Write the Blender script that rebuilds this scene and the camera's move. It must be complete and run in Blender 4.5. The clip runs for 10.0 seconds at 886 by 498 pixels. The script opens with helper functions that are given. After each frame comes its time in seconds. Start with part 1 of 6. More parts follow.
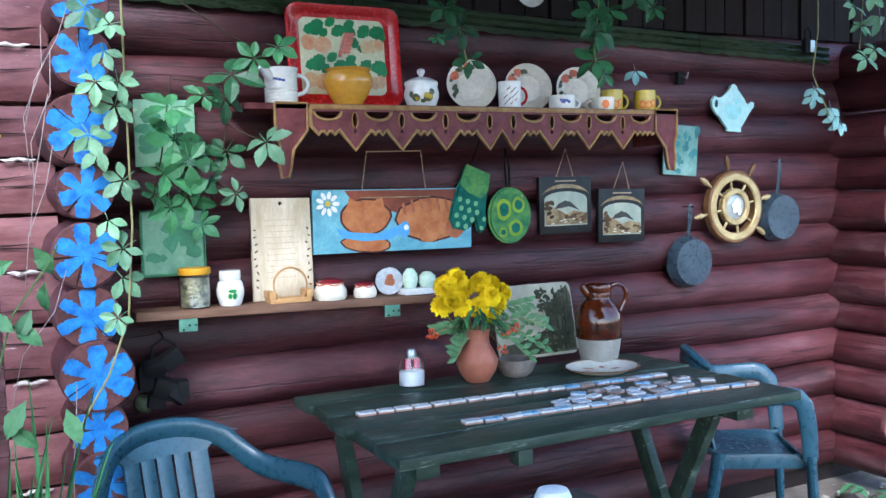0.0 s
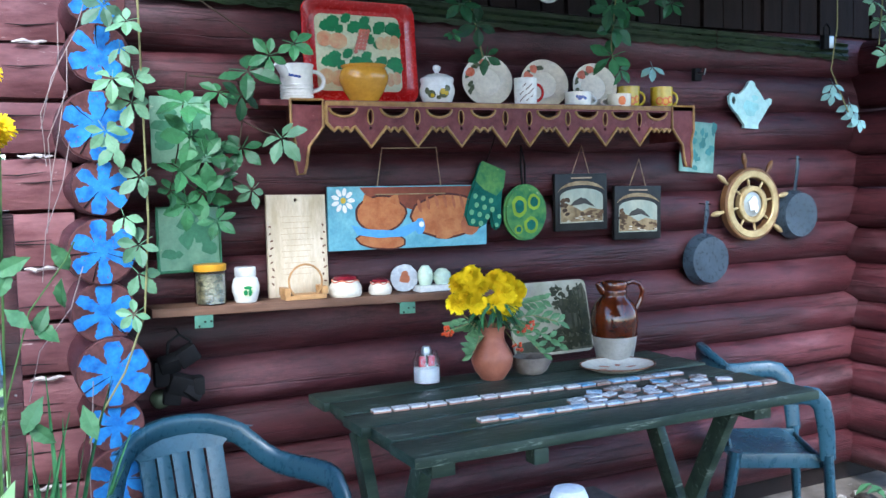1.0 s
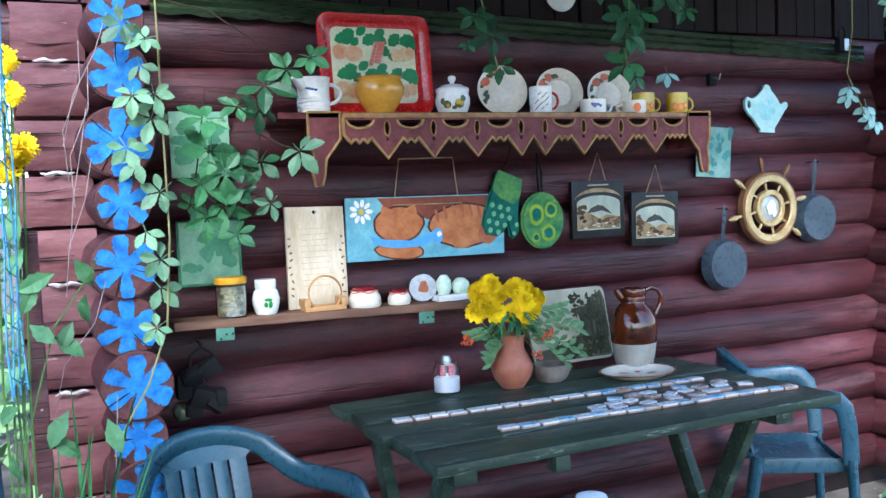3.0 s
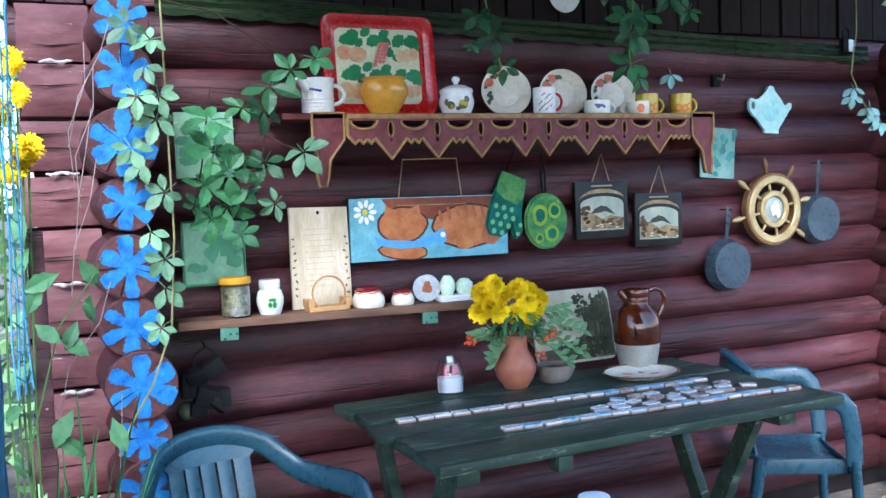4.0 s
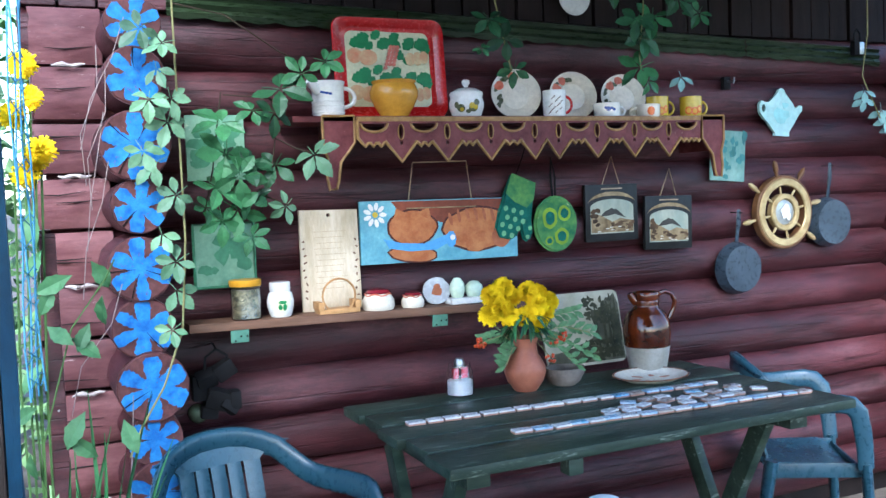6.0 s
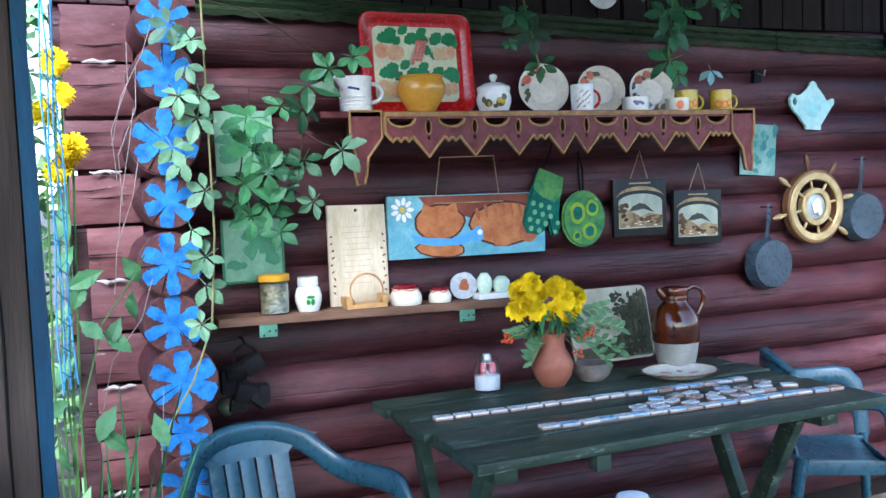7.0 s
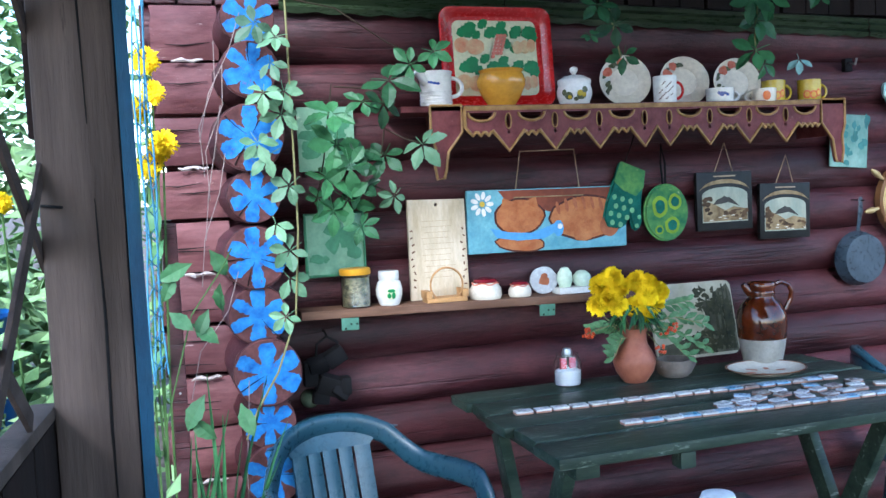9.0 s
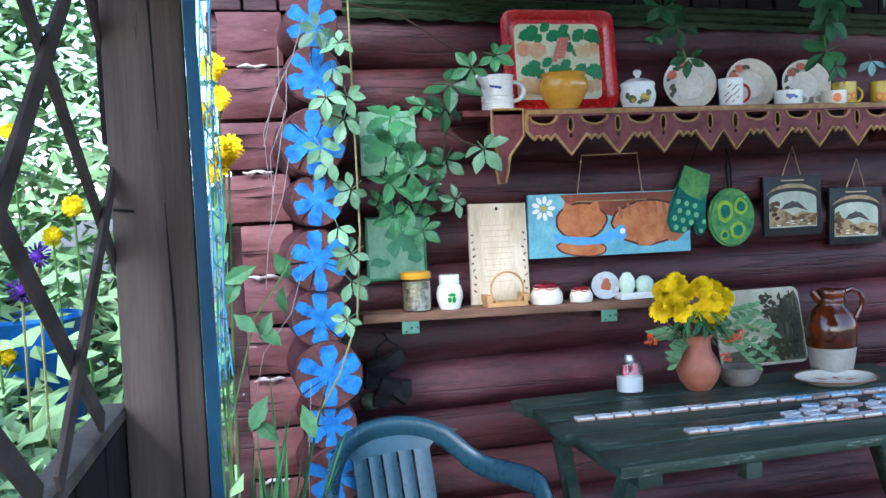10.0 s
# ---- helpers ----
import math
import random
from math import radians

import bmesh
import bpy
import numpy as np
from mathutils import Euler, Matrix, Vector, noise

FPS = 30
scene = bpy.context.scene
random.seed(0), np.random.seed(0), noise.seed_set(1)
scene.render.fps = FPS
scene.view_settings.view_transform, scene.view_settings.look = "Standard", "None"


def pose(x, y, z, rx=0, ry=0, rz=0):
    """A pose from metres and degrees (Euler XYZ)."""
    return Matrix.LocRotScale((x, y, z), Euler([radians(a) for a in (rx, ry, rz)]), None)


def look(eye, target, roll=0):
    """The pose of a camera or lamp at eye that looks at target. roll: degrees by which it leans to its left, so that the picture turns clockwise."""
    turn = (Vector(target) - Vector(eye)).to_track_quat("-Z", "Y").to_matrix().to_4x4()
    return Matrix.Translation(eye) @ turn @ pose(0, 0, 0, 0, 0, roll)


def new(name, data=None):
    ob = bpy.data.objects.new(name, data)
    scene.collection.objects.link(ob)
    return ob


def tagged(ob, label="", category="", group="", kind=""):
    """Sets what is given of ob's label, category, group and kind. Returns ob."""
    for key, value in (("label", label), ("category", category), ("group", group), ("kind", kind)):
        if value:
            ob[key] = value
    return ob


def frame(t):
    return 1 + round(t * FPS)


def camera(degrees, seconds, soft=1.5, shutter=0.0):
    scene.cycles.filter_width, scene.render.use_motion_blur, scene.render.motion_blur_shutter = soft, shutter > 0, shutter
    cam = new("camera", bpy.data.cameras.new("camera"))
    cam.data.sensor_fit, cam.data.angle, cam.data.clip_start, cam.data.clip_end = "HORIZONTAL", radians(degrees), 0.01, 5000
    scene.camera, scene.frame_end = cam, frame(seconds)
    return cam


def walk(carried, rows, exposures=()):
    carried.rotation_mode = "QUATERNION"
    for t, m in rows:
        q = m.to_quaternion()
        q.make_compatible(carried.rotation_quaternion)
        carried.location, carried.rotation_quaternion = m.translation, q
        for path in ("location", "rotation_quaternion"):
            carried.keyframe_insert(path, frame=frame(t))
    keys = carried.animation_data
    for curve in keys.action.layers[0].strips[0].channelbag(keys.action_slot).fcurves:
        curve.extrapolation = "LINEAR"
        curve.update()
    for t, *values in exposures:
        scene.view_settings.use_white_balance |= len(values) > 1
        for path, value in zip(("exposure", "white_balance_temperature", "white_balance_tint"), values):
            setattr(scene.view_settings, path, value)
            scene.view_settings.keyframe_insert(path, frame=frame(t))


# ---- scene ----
cam = camera(51.1, 10.0, soft=1.5)
PATH = [
    (0, (0.11, -2.699, 1.379), (1.023, -0.925, 1.243), -1.5),
    (0.5, (0.112, -2.697, 1.382), (1.012, -0.917, 1.239), -1.5),
    (1, (0.108, -2.689, 1.382), (0.995, -0.903, 1.238), -1.4),
    (1.5, (0.103, -2.692, 1.384), (0.984, -0.902, 1.242), -1.3),
    (2, (0.098, -2.688, 1.384), (0.975, -0.897, 1.238), -1.8),
    (2.5, (0.101, -2.693, 1.384), (0.976, -0.9, 1.245), -2.4),
    (3, (0.099, -2.698, 1.385), (0.955, -0.895, 1.261), -2.4),
    (4.5, (0.099, -2.706, 1.386), (0.944, -0.897, 1.264), -2.3),
    (5, (0.098, -2.705, 1.386), (0.936, -0.893, 1.27), -2.3),
    (5.5, (0.099, -2.71, 1.386), (0.929, -0.895, 1.267), -2.4),
    (6, (0.094, -2.705, 1.387), (0.925, -0.89, 1.27), -2.3),
    (6.1, (0.094, -2.705, 1.387), (0.924, -0.89, 1.27), -2.3),
    (6.2, (0.0934, -2.7044, 1.3882), (0.886, -0.873, 1.2647), -2.36),
    (7.3, (0.0932, -2.704, 1.389), (0.866, -0.864, 1.2615), -2.4),
    (7.5, (0.093, -2.704, 1.389), (0.859, -0.861, 1.261), -2.4),
    (8, (0.09, -2.701, 1.389), (0.823, -0.844, 1.263), -2.3),
    (8.5, (0.086, -2.698, 1.385), (0.758, -0.819, 1.257), -2.6),
    (9, (0.083, -2.701, 1.384), (0.706, -0.805, 1.256), -2.7),
    (9.5, (0.079, -2.7, 1.384), (0.643, -0.785, 1.266), -2.3),
    (10, (0.08, -2.697, 1.385), (0.581, -0.764, 1.271), -2.6),
]
SIZE = 1.18  # metres for each unit of the plan
walk(cam, [(t, look(Vector(eye) * SIZE, Vector(target) * SIZE, roll)) for t, eye, target, roll in PATH], [(0, 2.46, 5500, 10), (6.2, 2.46, 5500, 10), (10, 2.38, 5500, 10)])

# ---- light ----
world = bpy.data.worlds.new("sky")
scene.world = world
world.use_nodes = True
_n = world.node_tree.nodes
_sky = _n.new("ShaderNodeTexSky")
_sky.sky_type, _sky.sun_disc = "NISHITA", False
_sky.sun_elevation, _sky.sun_rotation = radians(39), radians(210)
world.node_tree.links.new(_sky.outputs["Color"], _n["Background"].inputs["Color"])
_n["Background"].inputs["Strength"].default_value = 0.15
sun = new("sun", bpy.data.lights.new("sun", "SUN"))
sun.data.energy, sun.data.angle, sun.data.color = 1.7, radians(28), (1.0, 0.98, 0.95)
sun.matrix_world = look((-4, -7, 6.5), (0, 0, 0))

GROUND = 0.07

# ---- materials ----
def material(name, rough=0.6, metal=0.0):
    m = bpy.data.materials.new(name)
    m.use_nodes = True
    b = m.node_tree.nodes["Principled BSDF"]
    b.inputs["Roughness"].default_value, b.inputs["Metallic"].default_value = rough, metal
    b.inputs["Specular IOR Level"].default_value = 0.5 if rough < 0.32 else 0.2
    return m, m.node_tree, b


def coords(tree, scale, space="Object"):
    """Texture coordinates; objects are shifted against each other at random."""
    tc, info = tree.nodes.new("ShaderNodeTexCoord"), tree.nodes.new("ShaderNodeObjectInfo")
    mul = tree.nodes.new("ShaderNodeVectorMath")
    mul.operation = "MULTIPLY_ADD"
    shift = tree.nodes.new("ShaderNodeVectorMath")
    shift.operation = "SCALE"
    shift.inputs[0].default_value = (13.0, 7.0, 17.0)
    tree.links.new(info.outputs["Random"], shift.inputs["Scale"])
    tree.links.new(tc.outputs[space], mul.inputs[0])
    mul.inputs[1].default_value = scale
    tree.links.new(shift.outputs[0], mul.inputs[2])
    return mul.outputs[0]


def noise_tex(tree, vec, scale, detail=4.0, rough=0.6):
    n = tree.nodes.new("ShaderNodeTexNoise")
    n.inputs["Scale"].default_value, n.inputs["Detail"].default_value, n.inputs["Roughness"].default_value = scale, detail, rough
    tree.links.new(vec, n.inputs["Vector"])
    return n.outputs["Fac"]


def ramp(tree, fac, stops):
    r = tree.nodes.new("ShaderNodeValToRGB")
    e = r.color_ramp.elements
    while len(e) < len(stops):
        e.new(0.5)
    for el, (p, c) in zip(e, stops):
        el.position, el.color = p, (*c, 1.0)
    tree.links.new(fac, r.inputs["Fac"])
    return r.outputs["Color"]


def mixed(tree, fac, a, b, mode="MIX"):
    m = tree.nodes.new("ShaderNodeMix")
    m.data_type, m.blend_type = "RGBA", mode
    for value, socket in ((fac, m.inputs[0]), (a, m.inputs[6]), (b, m.inputs[7])):
        if isinstance(value, (int, float)):
            socket.default_value = value
        elif isinstance(value, tuple):
            socket.default_value = (*value, 1.0)
        else:
            tree.links.new(value, socket)
    return m.outputs[2]


def bump(tree, bsdf, height, strength=0.3, distance=0.004):
    b = tree.nodes.new("ShaderNodeBump")
    b.inputs["Strength"].default_value, b.inputs["Distance"].default_value = strength, distance
    tree.links.new(height, b.inputs["Height"])
    tree.links.new(b.outputs["Normal"], bsdf.inputs["Normal"])


def painted(name, dark, light, wear=None, amount=0.3, rough=0.6, stretch=(1, 1, 1), scale=8.0, grain=0.3, metal=0.0, vary=0.0):
    """A painted or natural surface: two tones at a large scale, fine grain, worn spots of a third colour."""
    m, tree, b = material(name, rough, metal)
    vec = coords(tree, stretch)
    big = noise_tex(tree, vec, scale, 5.0)
    fine = noise_tex(tree, vec, scale * 6.0, 6.0, 0.7)
    col = ramp(tree, big, [(0.32, dark), (0.68, light)])
    col = mixed(tree, 0.35, col, ramp(tree, fine, [(0.3, (0.35, 0.35, 0.35)), (0.7, (1.0, 1.0, 1.0))]), "MULTIPLY")
    if wear:
        spots = noise_tex(tree, vec, scale * 2.3, 8.0, 0.75)
        edge = 0.72 - 0.3 * amount
        col = mixed(tree, ramp(tree, spots, [(edge, (0, 0, 0)), (edge + 0.06, (1, 1, 1))]), col, wear)
    if vary:
        info = tree.nodes.new("ShaderNodeObjectInfo")
        col = mixed(tree, 1.0, col, ramp(tree, info.outputs["Random"], [(0.0, (1 - vary,) * 3), (1.0, (1.0, 1.0, 1.0 - vary * 0.2))]), "MULTIPLY")
    tree.links.new(col, b.inputs["Base Color"])
    r = ramp(tree, fine, [(0.2, (max(0.03, rough - 0.12),) * 3), (0.8, (min(1.0, rough + 0.12),) * 3)])
    tree.links.new(r, b.inputs["Roughness"])
    bump(tree, b, fine, grain)
    return m


def log_paint(name):
    """Old glossy maroon paint on hewn logs: soft streaks along the log, a few worn patches, drying cracks."""
    m, tree, b = material(name, 0.4)
    b.inputs["Specular IOR Level"].default_value = 0.35
    big = noise_tex(tree, coords(tree, (0.5, 1.6, 1.6)), 2.4, 4.0)
    mid = noise_tex(tree, coords(tree, (0.35, 2.6, 2.6)), 5.0, 6.0, 0.62)
    fine = noise_tex(tree, coords(tree, (1.0, 7, 7)), 22.0, 6.0, 0.7)
    col = ramp(tree, big, [(0.28, (0.019, 0.0036, 0.0047)), (0.5, (0.057, 0.012, 0.0155)), (0.76, (0.135, 0.043, 0.05))])
    col = mixed(tree, 0.5, col, ramp(tree, fine, [(0.3, (0.3, 0.3, 0.3)), (0.65, (1.0, 1.0, 1.0))]), "MULTIPLY")
    col = mixed(tree, ramp(tree, mid, [(0.52, (0, 0, 0)), (0.78, (0.5, 0.5, 0.5))]), col, (0.17, 0.09, 0.10))
    chips = noise_tex(tree, coords(tree, (1.2, 4, 4)), 14.0, 8.0, 0.8)
    col = mixed(tree, ramp(tree, chips, [(0.69, (0, 0, 0)), (0.72, (0.9, 0.9, 0.9))]), col, (0.3, 0.25, 0.25))
    dirt = noise_tex(tree, coords(tree, (1.0, 2.5, 2.5)), 9.0, 9.0, 0.8)
    col = mixed(tree, 0.75, col, ramp(tree, dirt, [(0.36, (0.25, 0.22, 0.22)), (0.52, (1.0, 1.0, 1.0))]), "MULTIPLY")
    line = noise_tex(tree, coords(tree, (0.14, 4, 4)), 4.0, 3.0, 0.5)
    crack = ramp(tree, line, [(0.488, (1, 1, 1)), (0.498, (0.2, 0.2, 0.2)), (0.502, (0.2, 0.2, 0.2)), (0.512, (1, 1, 1))])
    col = mixed(tree, 0.6, col, crack, "MULTIPLY")
    tree.links.new(col, b.inputs["Base Color"])
    tree.links.new(ramp(tree, mid, [(0.3, (0.38,) * 3), (0.75, (0.56,) * 3)]), b.inputs["Roughness"])
    add = tree.nodes.new("ShaderNodeMath")
    add.operation = "MULTIPLY_ADD"
    tree.links.new(crack, add.inputs[0])
    add.inputs[1].default_value = 0.8
    tree.links.new(fine, add.inputs[2])
    bump(tree, b, add.outputs[0], 0.6, 0.006)
    return m


LOG = log_paint("log_paint")
STUB = painted("stub_paint", (0.085, 0.025, 0.03), (0.2, 0.085, 0.092), (0.36, 0.26, 0.27), 0.3, 0.5, (0.9, 3, 3), 6.0, 0.7, 0.0, 0.3)
TOW = painted("pale_tow", (0.32, 0.27, 0.25), (0.5, 0.45, 0.43), None, 0, 0.95, (1, 1, 1), 60.0, 0.8)
# near-black for gaps and cracks: their deep shade is in the colour
LOG_DARK = painted("gap_shade_black", (0.005, 0.003, 0.003), (0.012, 0.007, 0.006), None, 0, 0.6, (3, 3, 3), 6.0, 0.5)
CUT = painted("sawn_end", (0.06, 0.022, 0.022), (0.13, 0.05, 0.048), (0.24, 0.15, 0.15), 0.25, 0.75, (1, 1, 1), 30.0, 0.5)
BLUE = painted("blue_flower_paint", (0.012, 0.10, 0.34), (0.045, 0.25, 0.58), (0.10, 0.07, 0.14), 0.42, 0.6, (1, 1, 1), 34.0, 0.5)
GREENWOOD = painted("green_table_paint", (0.012, 0.025, 0.018), (0.042, 0.064, 0.046), (0.15, 0.18, 0.15), 0.46, 0.36, (0.8, 5, 5), 5.0, 0.35)
GREYWOOD = painted("weathered_wood", (0.05, 0.037, 0.031), (0.12, 0.092, 0.08), (0.03, 0.02, 0.017), 0.35, 0.8, (6, 6, 0.5), 4.0, 0.5)
# near-black wood: part of the shade under the eave is in this colour
DARKWOOD = painted("shade_dark_wood", (0.006, 0.004, 0.0035), (0.017, 0.0095, 0.0085), None, 0, 0.85, (4, 4, 0.6), 5.0, 0.4)
TRIMBLUE = painted("blue_trim_paint", (0.008, 0.045, 0.095), (0.016, 0.085, 0.16), (0.05, 0.22, 0.36), 0.15, 0.5, (3, 3, 1), 8.0, 0.4)
SOIL = painted("soil", (0.07, 0.058, 0.046), (0.18, 0.155, 0.13), (0.3, 0.28, 0.25), 0.25, 0.95, (1, 1, 1), 6.0, 1.0)
SHELFWOOD = painted("raw_shelf_wood", (0.10, 0.05, 0.03), (0.2, 0.11, 0.07), (0.12, 0.06, 0.04), 0.25, 0.65, (0.8, 6, 6), 6.0, 0.4)
MAROON = painted("maroon_shelf_paint", (0.09, 0.018, 0.02), (0.16, 0.045, 0.046), (0.36, 0.25, 0.17), 0.2, 0.5, (2, 2, 2), 12.0, 0.3)
GOLD = painted("gold_paint", (0.2, 0.11, 0.035), (0.34, 0.2, 0.075), None, 0, 0.45, (2, 2, 2), 20.0, 0.2)
VALANCE = painted("green_sheet", (0.022, 0.045, 0.016), (0.06, 0.09, 0.045), (0.3, 0.34, 0.32), 0.1, 0.3, (0.5, 3, 3), 6.0, 0.2)


# ---- mesh helpers ----
def link(name, bm, mat, parent=None, label="", smooth=False):
    me = bpy.data.meshes.new(name)
    bm.to_mesh(me)
    bm.free()
    me.materials.append(mat)
    if smooth:
        me.polygons.foreach_set("use_smooth", [True] * len(me.polygons))
        me.set_sharp_from_angle(angle=radians(38))
    ob = new(name, me)
    if parent:
        ob.parent = parent
    if label:
        tagged(ob, label)
    return ob


def part(name, bm, mat, parent, label="", smooth=True):
    return link(name, bm, mat, parent, label, smooth)


def thing(name, label, category, m=None, group="", kind=""):
    ob = new(name)
    ob.empty_display_size = 0.05
    tagged(ob, label, category, group, kind)
    if m:
        ob.matrix_basis = m
    return ob


def box(bm, lo, hi, m=None, bevel=0.0):
    r = bmesh.ops.create_cube(bm, size=1.0)
    vs = r["verts"]
    s = [hi[i] - lo[i] for i in range(3)]
    c = [(hi[i] + lo[i]) / 2 for i in range(3)]
    t = (m or Matrix.Identity(4)) @ Matrix.Translation(c) @ Matrix.Diagonal((*s, 1))
    bmesh.ops.transform(bm, matrix=t, verts=vs)
    if bevel:
        es = list({e for v in vs for e in v.link_edges})
        bmesh.ops.bevel(bm, geom=es, offset=bevel, segments=2, affect="EDGES", profile=0.6)
    return bm


def boxed(lo, hi, bevel=0.0, m=None):
    return box(bmesh.new(), lo, hi, m, bevel)


def tube(bm, pts, radii, seg=10, cap=True, squash=None):
    """A tube along points; radii one for each. squash: (a, b) stretch of the section."""
    pts = [Vector(p) for p in pts]
    rings, up = [], None
    a, b = squash or (1, 1)
    for i, p in enumerate(pts):
        d = (pts[min(i + 1, len(pts) - 1)] - pts[max(i - 1, 0)]).normalized()
        if up is None:
            up = Vector((0, 0, 1)) if abs(d.z) < 0.9 else Vector((0, 1, 0))
        side = d.cross(up).normalized()
        up = side.cross(d).normalized()
        r = radii[i] if isinstance(radii, (list, tuple)) else radii
        rings.append([bm.verts.new(p + side * math.cos(k * math.tau / seg) * r * a + up * math.sin(k * math.tau / seg) * r * b) for k in range(seg)])
    for r0, r1 in zip(rings, rings[1:]):
        for k in range(seg):
            bm.faces.new((r0[k], r1[k], r1[(k + 1) % seg], r0[(k + 1) % seg]))
    if cap:
        bm.faces.new(rings[0])
        bm.faces.new(rings[-1][::-1])
    bm.normal_update()
    return bm


def lathe(bm, profile, seg=28, at=(0, 0, 0), m=None):
    """profile: (radius, height) from the bottom up; radius 0 closes."""
    rings, t = [], m or Matrix.Translation(at)
    for r, h in profile:
        if r <= 1e-6:
            rings.append([bm.verts.new(t @ Vector((0, 0, h)))])
        else:
            rings.append([bm.verts.new(t @ Vector((r * math.cos(k * math.tau / seg), r * math.sin(k * math.tau / seg), h))) for k in range(seg)])
    for a, b in zip(rings, rings[1:]):
        for k in range(seg):
            q = (k + 1) % seg
            if len(a) == 1 and len(b) > 1:
                bm.faces.new((a[0], b[q], b[k]))
            elif len(b) == 1 and len(a) > 1:
                bm.faces.new((a[k], a[q], b[0]))
            elif len(a) > 1:
                bm.faces.new((a[k], a[q], b[q], b[k]))
    bm.normal_update()
    return bm


def plate_of(bm, outline, thick, m=None, holes=()):
    """A flat board of the outline (x, z), its front at y = 0, thickness towards +y."""
    t = m or Matrix.Identity(4)
    edges = []
    for loop in (outline, *holes):
        vs = [bm.verts.new((x, 0, z)) for x, z in loop]
        edges += [bm.edges.new((vs[i], vs[(i + 1) % len(vs)])) for i in range(len(vs))]
    r = bmesh.ops.triangle_fill(bm, use_beauty=True, use_dissolve=False, edges=edges, normal=(0, -1, 0))
    faces = [f for f in r["geom"] if isinstance(f, bmesh.types.BMFace)]
    ex = bmesh.ops.extrude_face_region(bm, geom=faces)
    vs = [v for v in ex["geom"] if isinstance(v, bmesh.types.BMVert)]
    bmesh.ops.translate(bm, verts=vs, vec=(0, thick, 0))
    bmesh.ops.recalc_face_normals(bm, faces=bm.faces[:])
    bmesh.ops.transform(bm, matrix=t, verts=bm.verts[:])
    return bm


def log_mesh(length, r0, r1, seed, bow=0.004, seg=18):
    """A hewn log along +x from 0, uneven, with closed ends."""
    rng = random.Random(seed)
    bm, n = bmesh.new(), max(4, int(length / 0.06))
    rings = []
    off = Vector((rng.uniform(0, 50), rng.uniform(0, 50), rng.uniform(0, 50)))
    for i in range(n + 1):
        u = i / n
        r = r0 + (r1 - r0) * u
        cy, cz = [bow * noise.noise(off + Vector((u * length * 1.3, k, 0))) * 1.5 for k in (0, 9)]
        ring = []
        for k in range(seg):
            a = k * math.tau / seg
            rr = r * (1 + 0.06 * noise.noise(off + Vector((u * length * 2.2, math.cos(a) * 1.6, math.sin(a) * 1.6))) + 0.035 * noise.noise(off + Vector((u * length * 8, math.cos(a) * 5, math.sin(a) * 5))))
            ring.append(bm.verts.new((u * length, cy + rr * math.cos(a), cz + rr * math.sin(a))))
        rings.append(ring)
    for a, b in zip(rings, rings[1:]):
        for k in range(seg):
            bm.faces.new((a[k], a[(k + 1) % seg], b[(k + 1) % seg], b[k]))
    bm.faces.new(rings[0][::-1])
    bm.faces.new(rings[-1])
    bm.normal_update()
    return bm


# ---- structure ----
bm = bmesh.new()
bmesh.ops.create_grid(bm, x_segments=60, y_segments=60, size=1.0)
for v in bm.verts:
    x, y = v.co.x, v.co.y
    v.co = Vector((math.copysign(abs(x) ** 3, x) * 400 + 1.5, math.copysign(abs(y) ** 3, y) * 400 - 0.8, GROUND + 0.012 * noise.noise(Vector((x * 30, y * 30, 0)))))
ground = tagged(link("ground", bm, SOIL, smooth=True), "trodden brown soil with grit and dry bits", "ground", kind="structure")

SEAMS = [0.10, 0.157, 0.304, 0.45, 0.595, 0.742, 0.888, 1.035, 1.18, 1.328, 1.475, 1.622, 1.77, 1.93]
wall_north = thing("wall_north", "maroon painted round log wall with worn paler patches", "log wall", kind="structure")
rng = random.Random(4)
for i in range(1, len(SEAMS) - 1):
    z0, z1 = SEAMS[i], SEAMS[i + 1]
    r = (z1 - z0) / 2 * 1.13
    x0 = 0.15 + rng.uniform(-0.035, 0.03)
    lg = part("log", log_mesh(3.75 - x0, r * rng.uniform(0.97, 1.05), r * rng.uniform(0.98, 1.04), i), LOG, wall_north)
    lg.matrix_basis = pose(x0, 0.055, (z0 + z1) / 2 + rng.uniform(-0.003, 0.003))
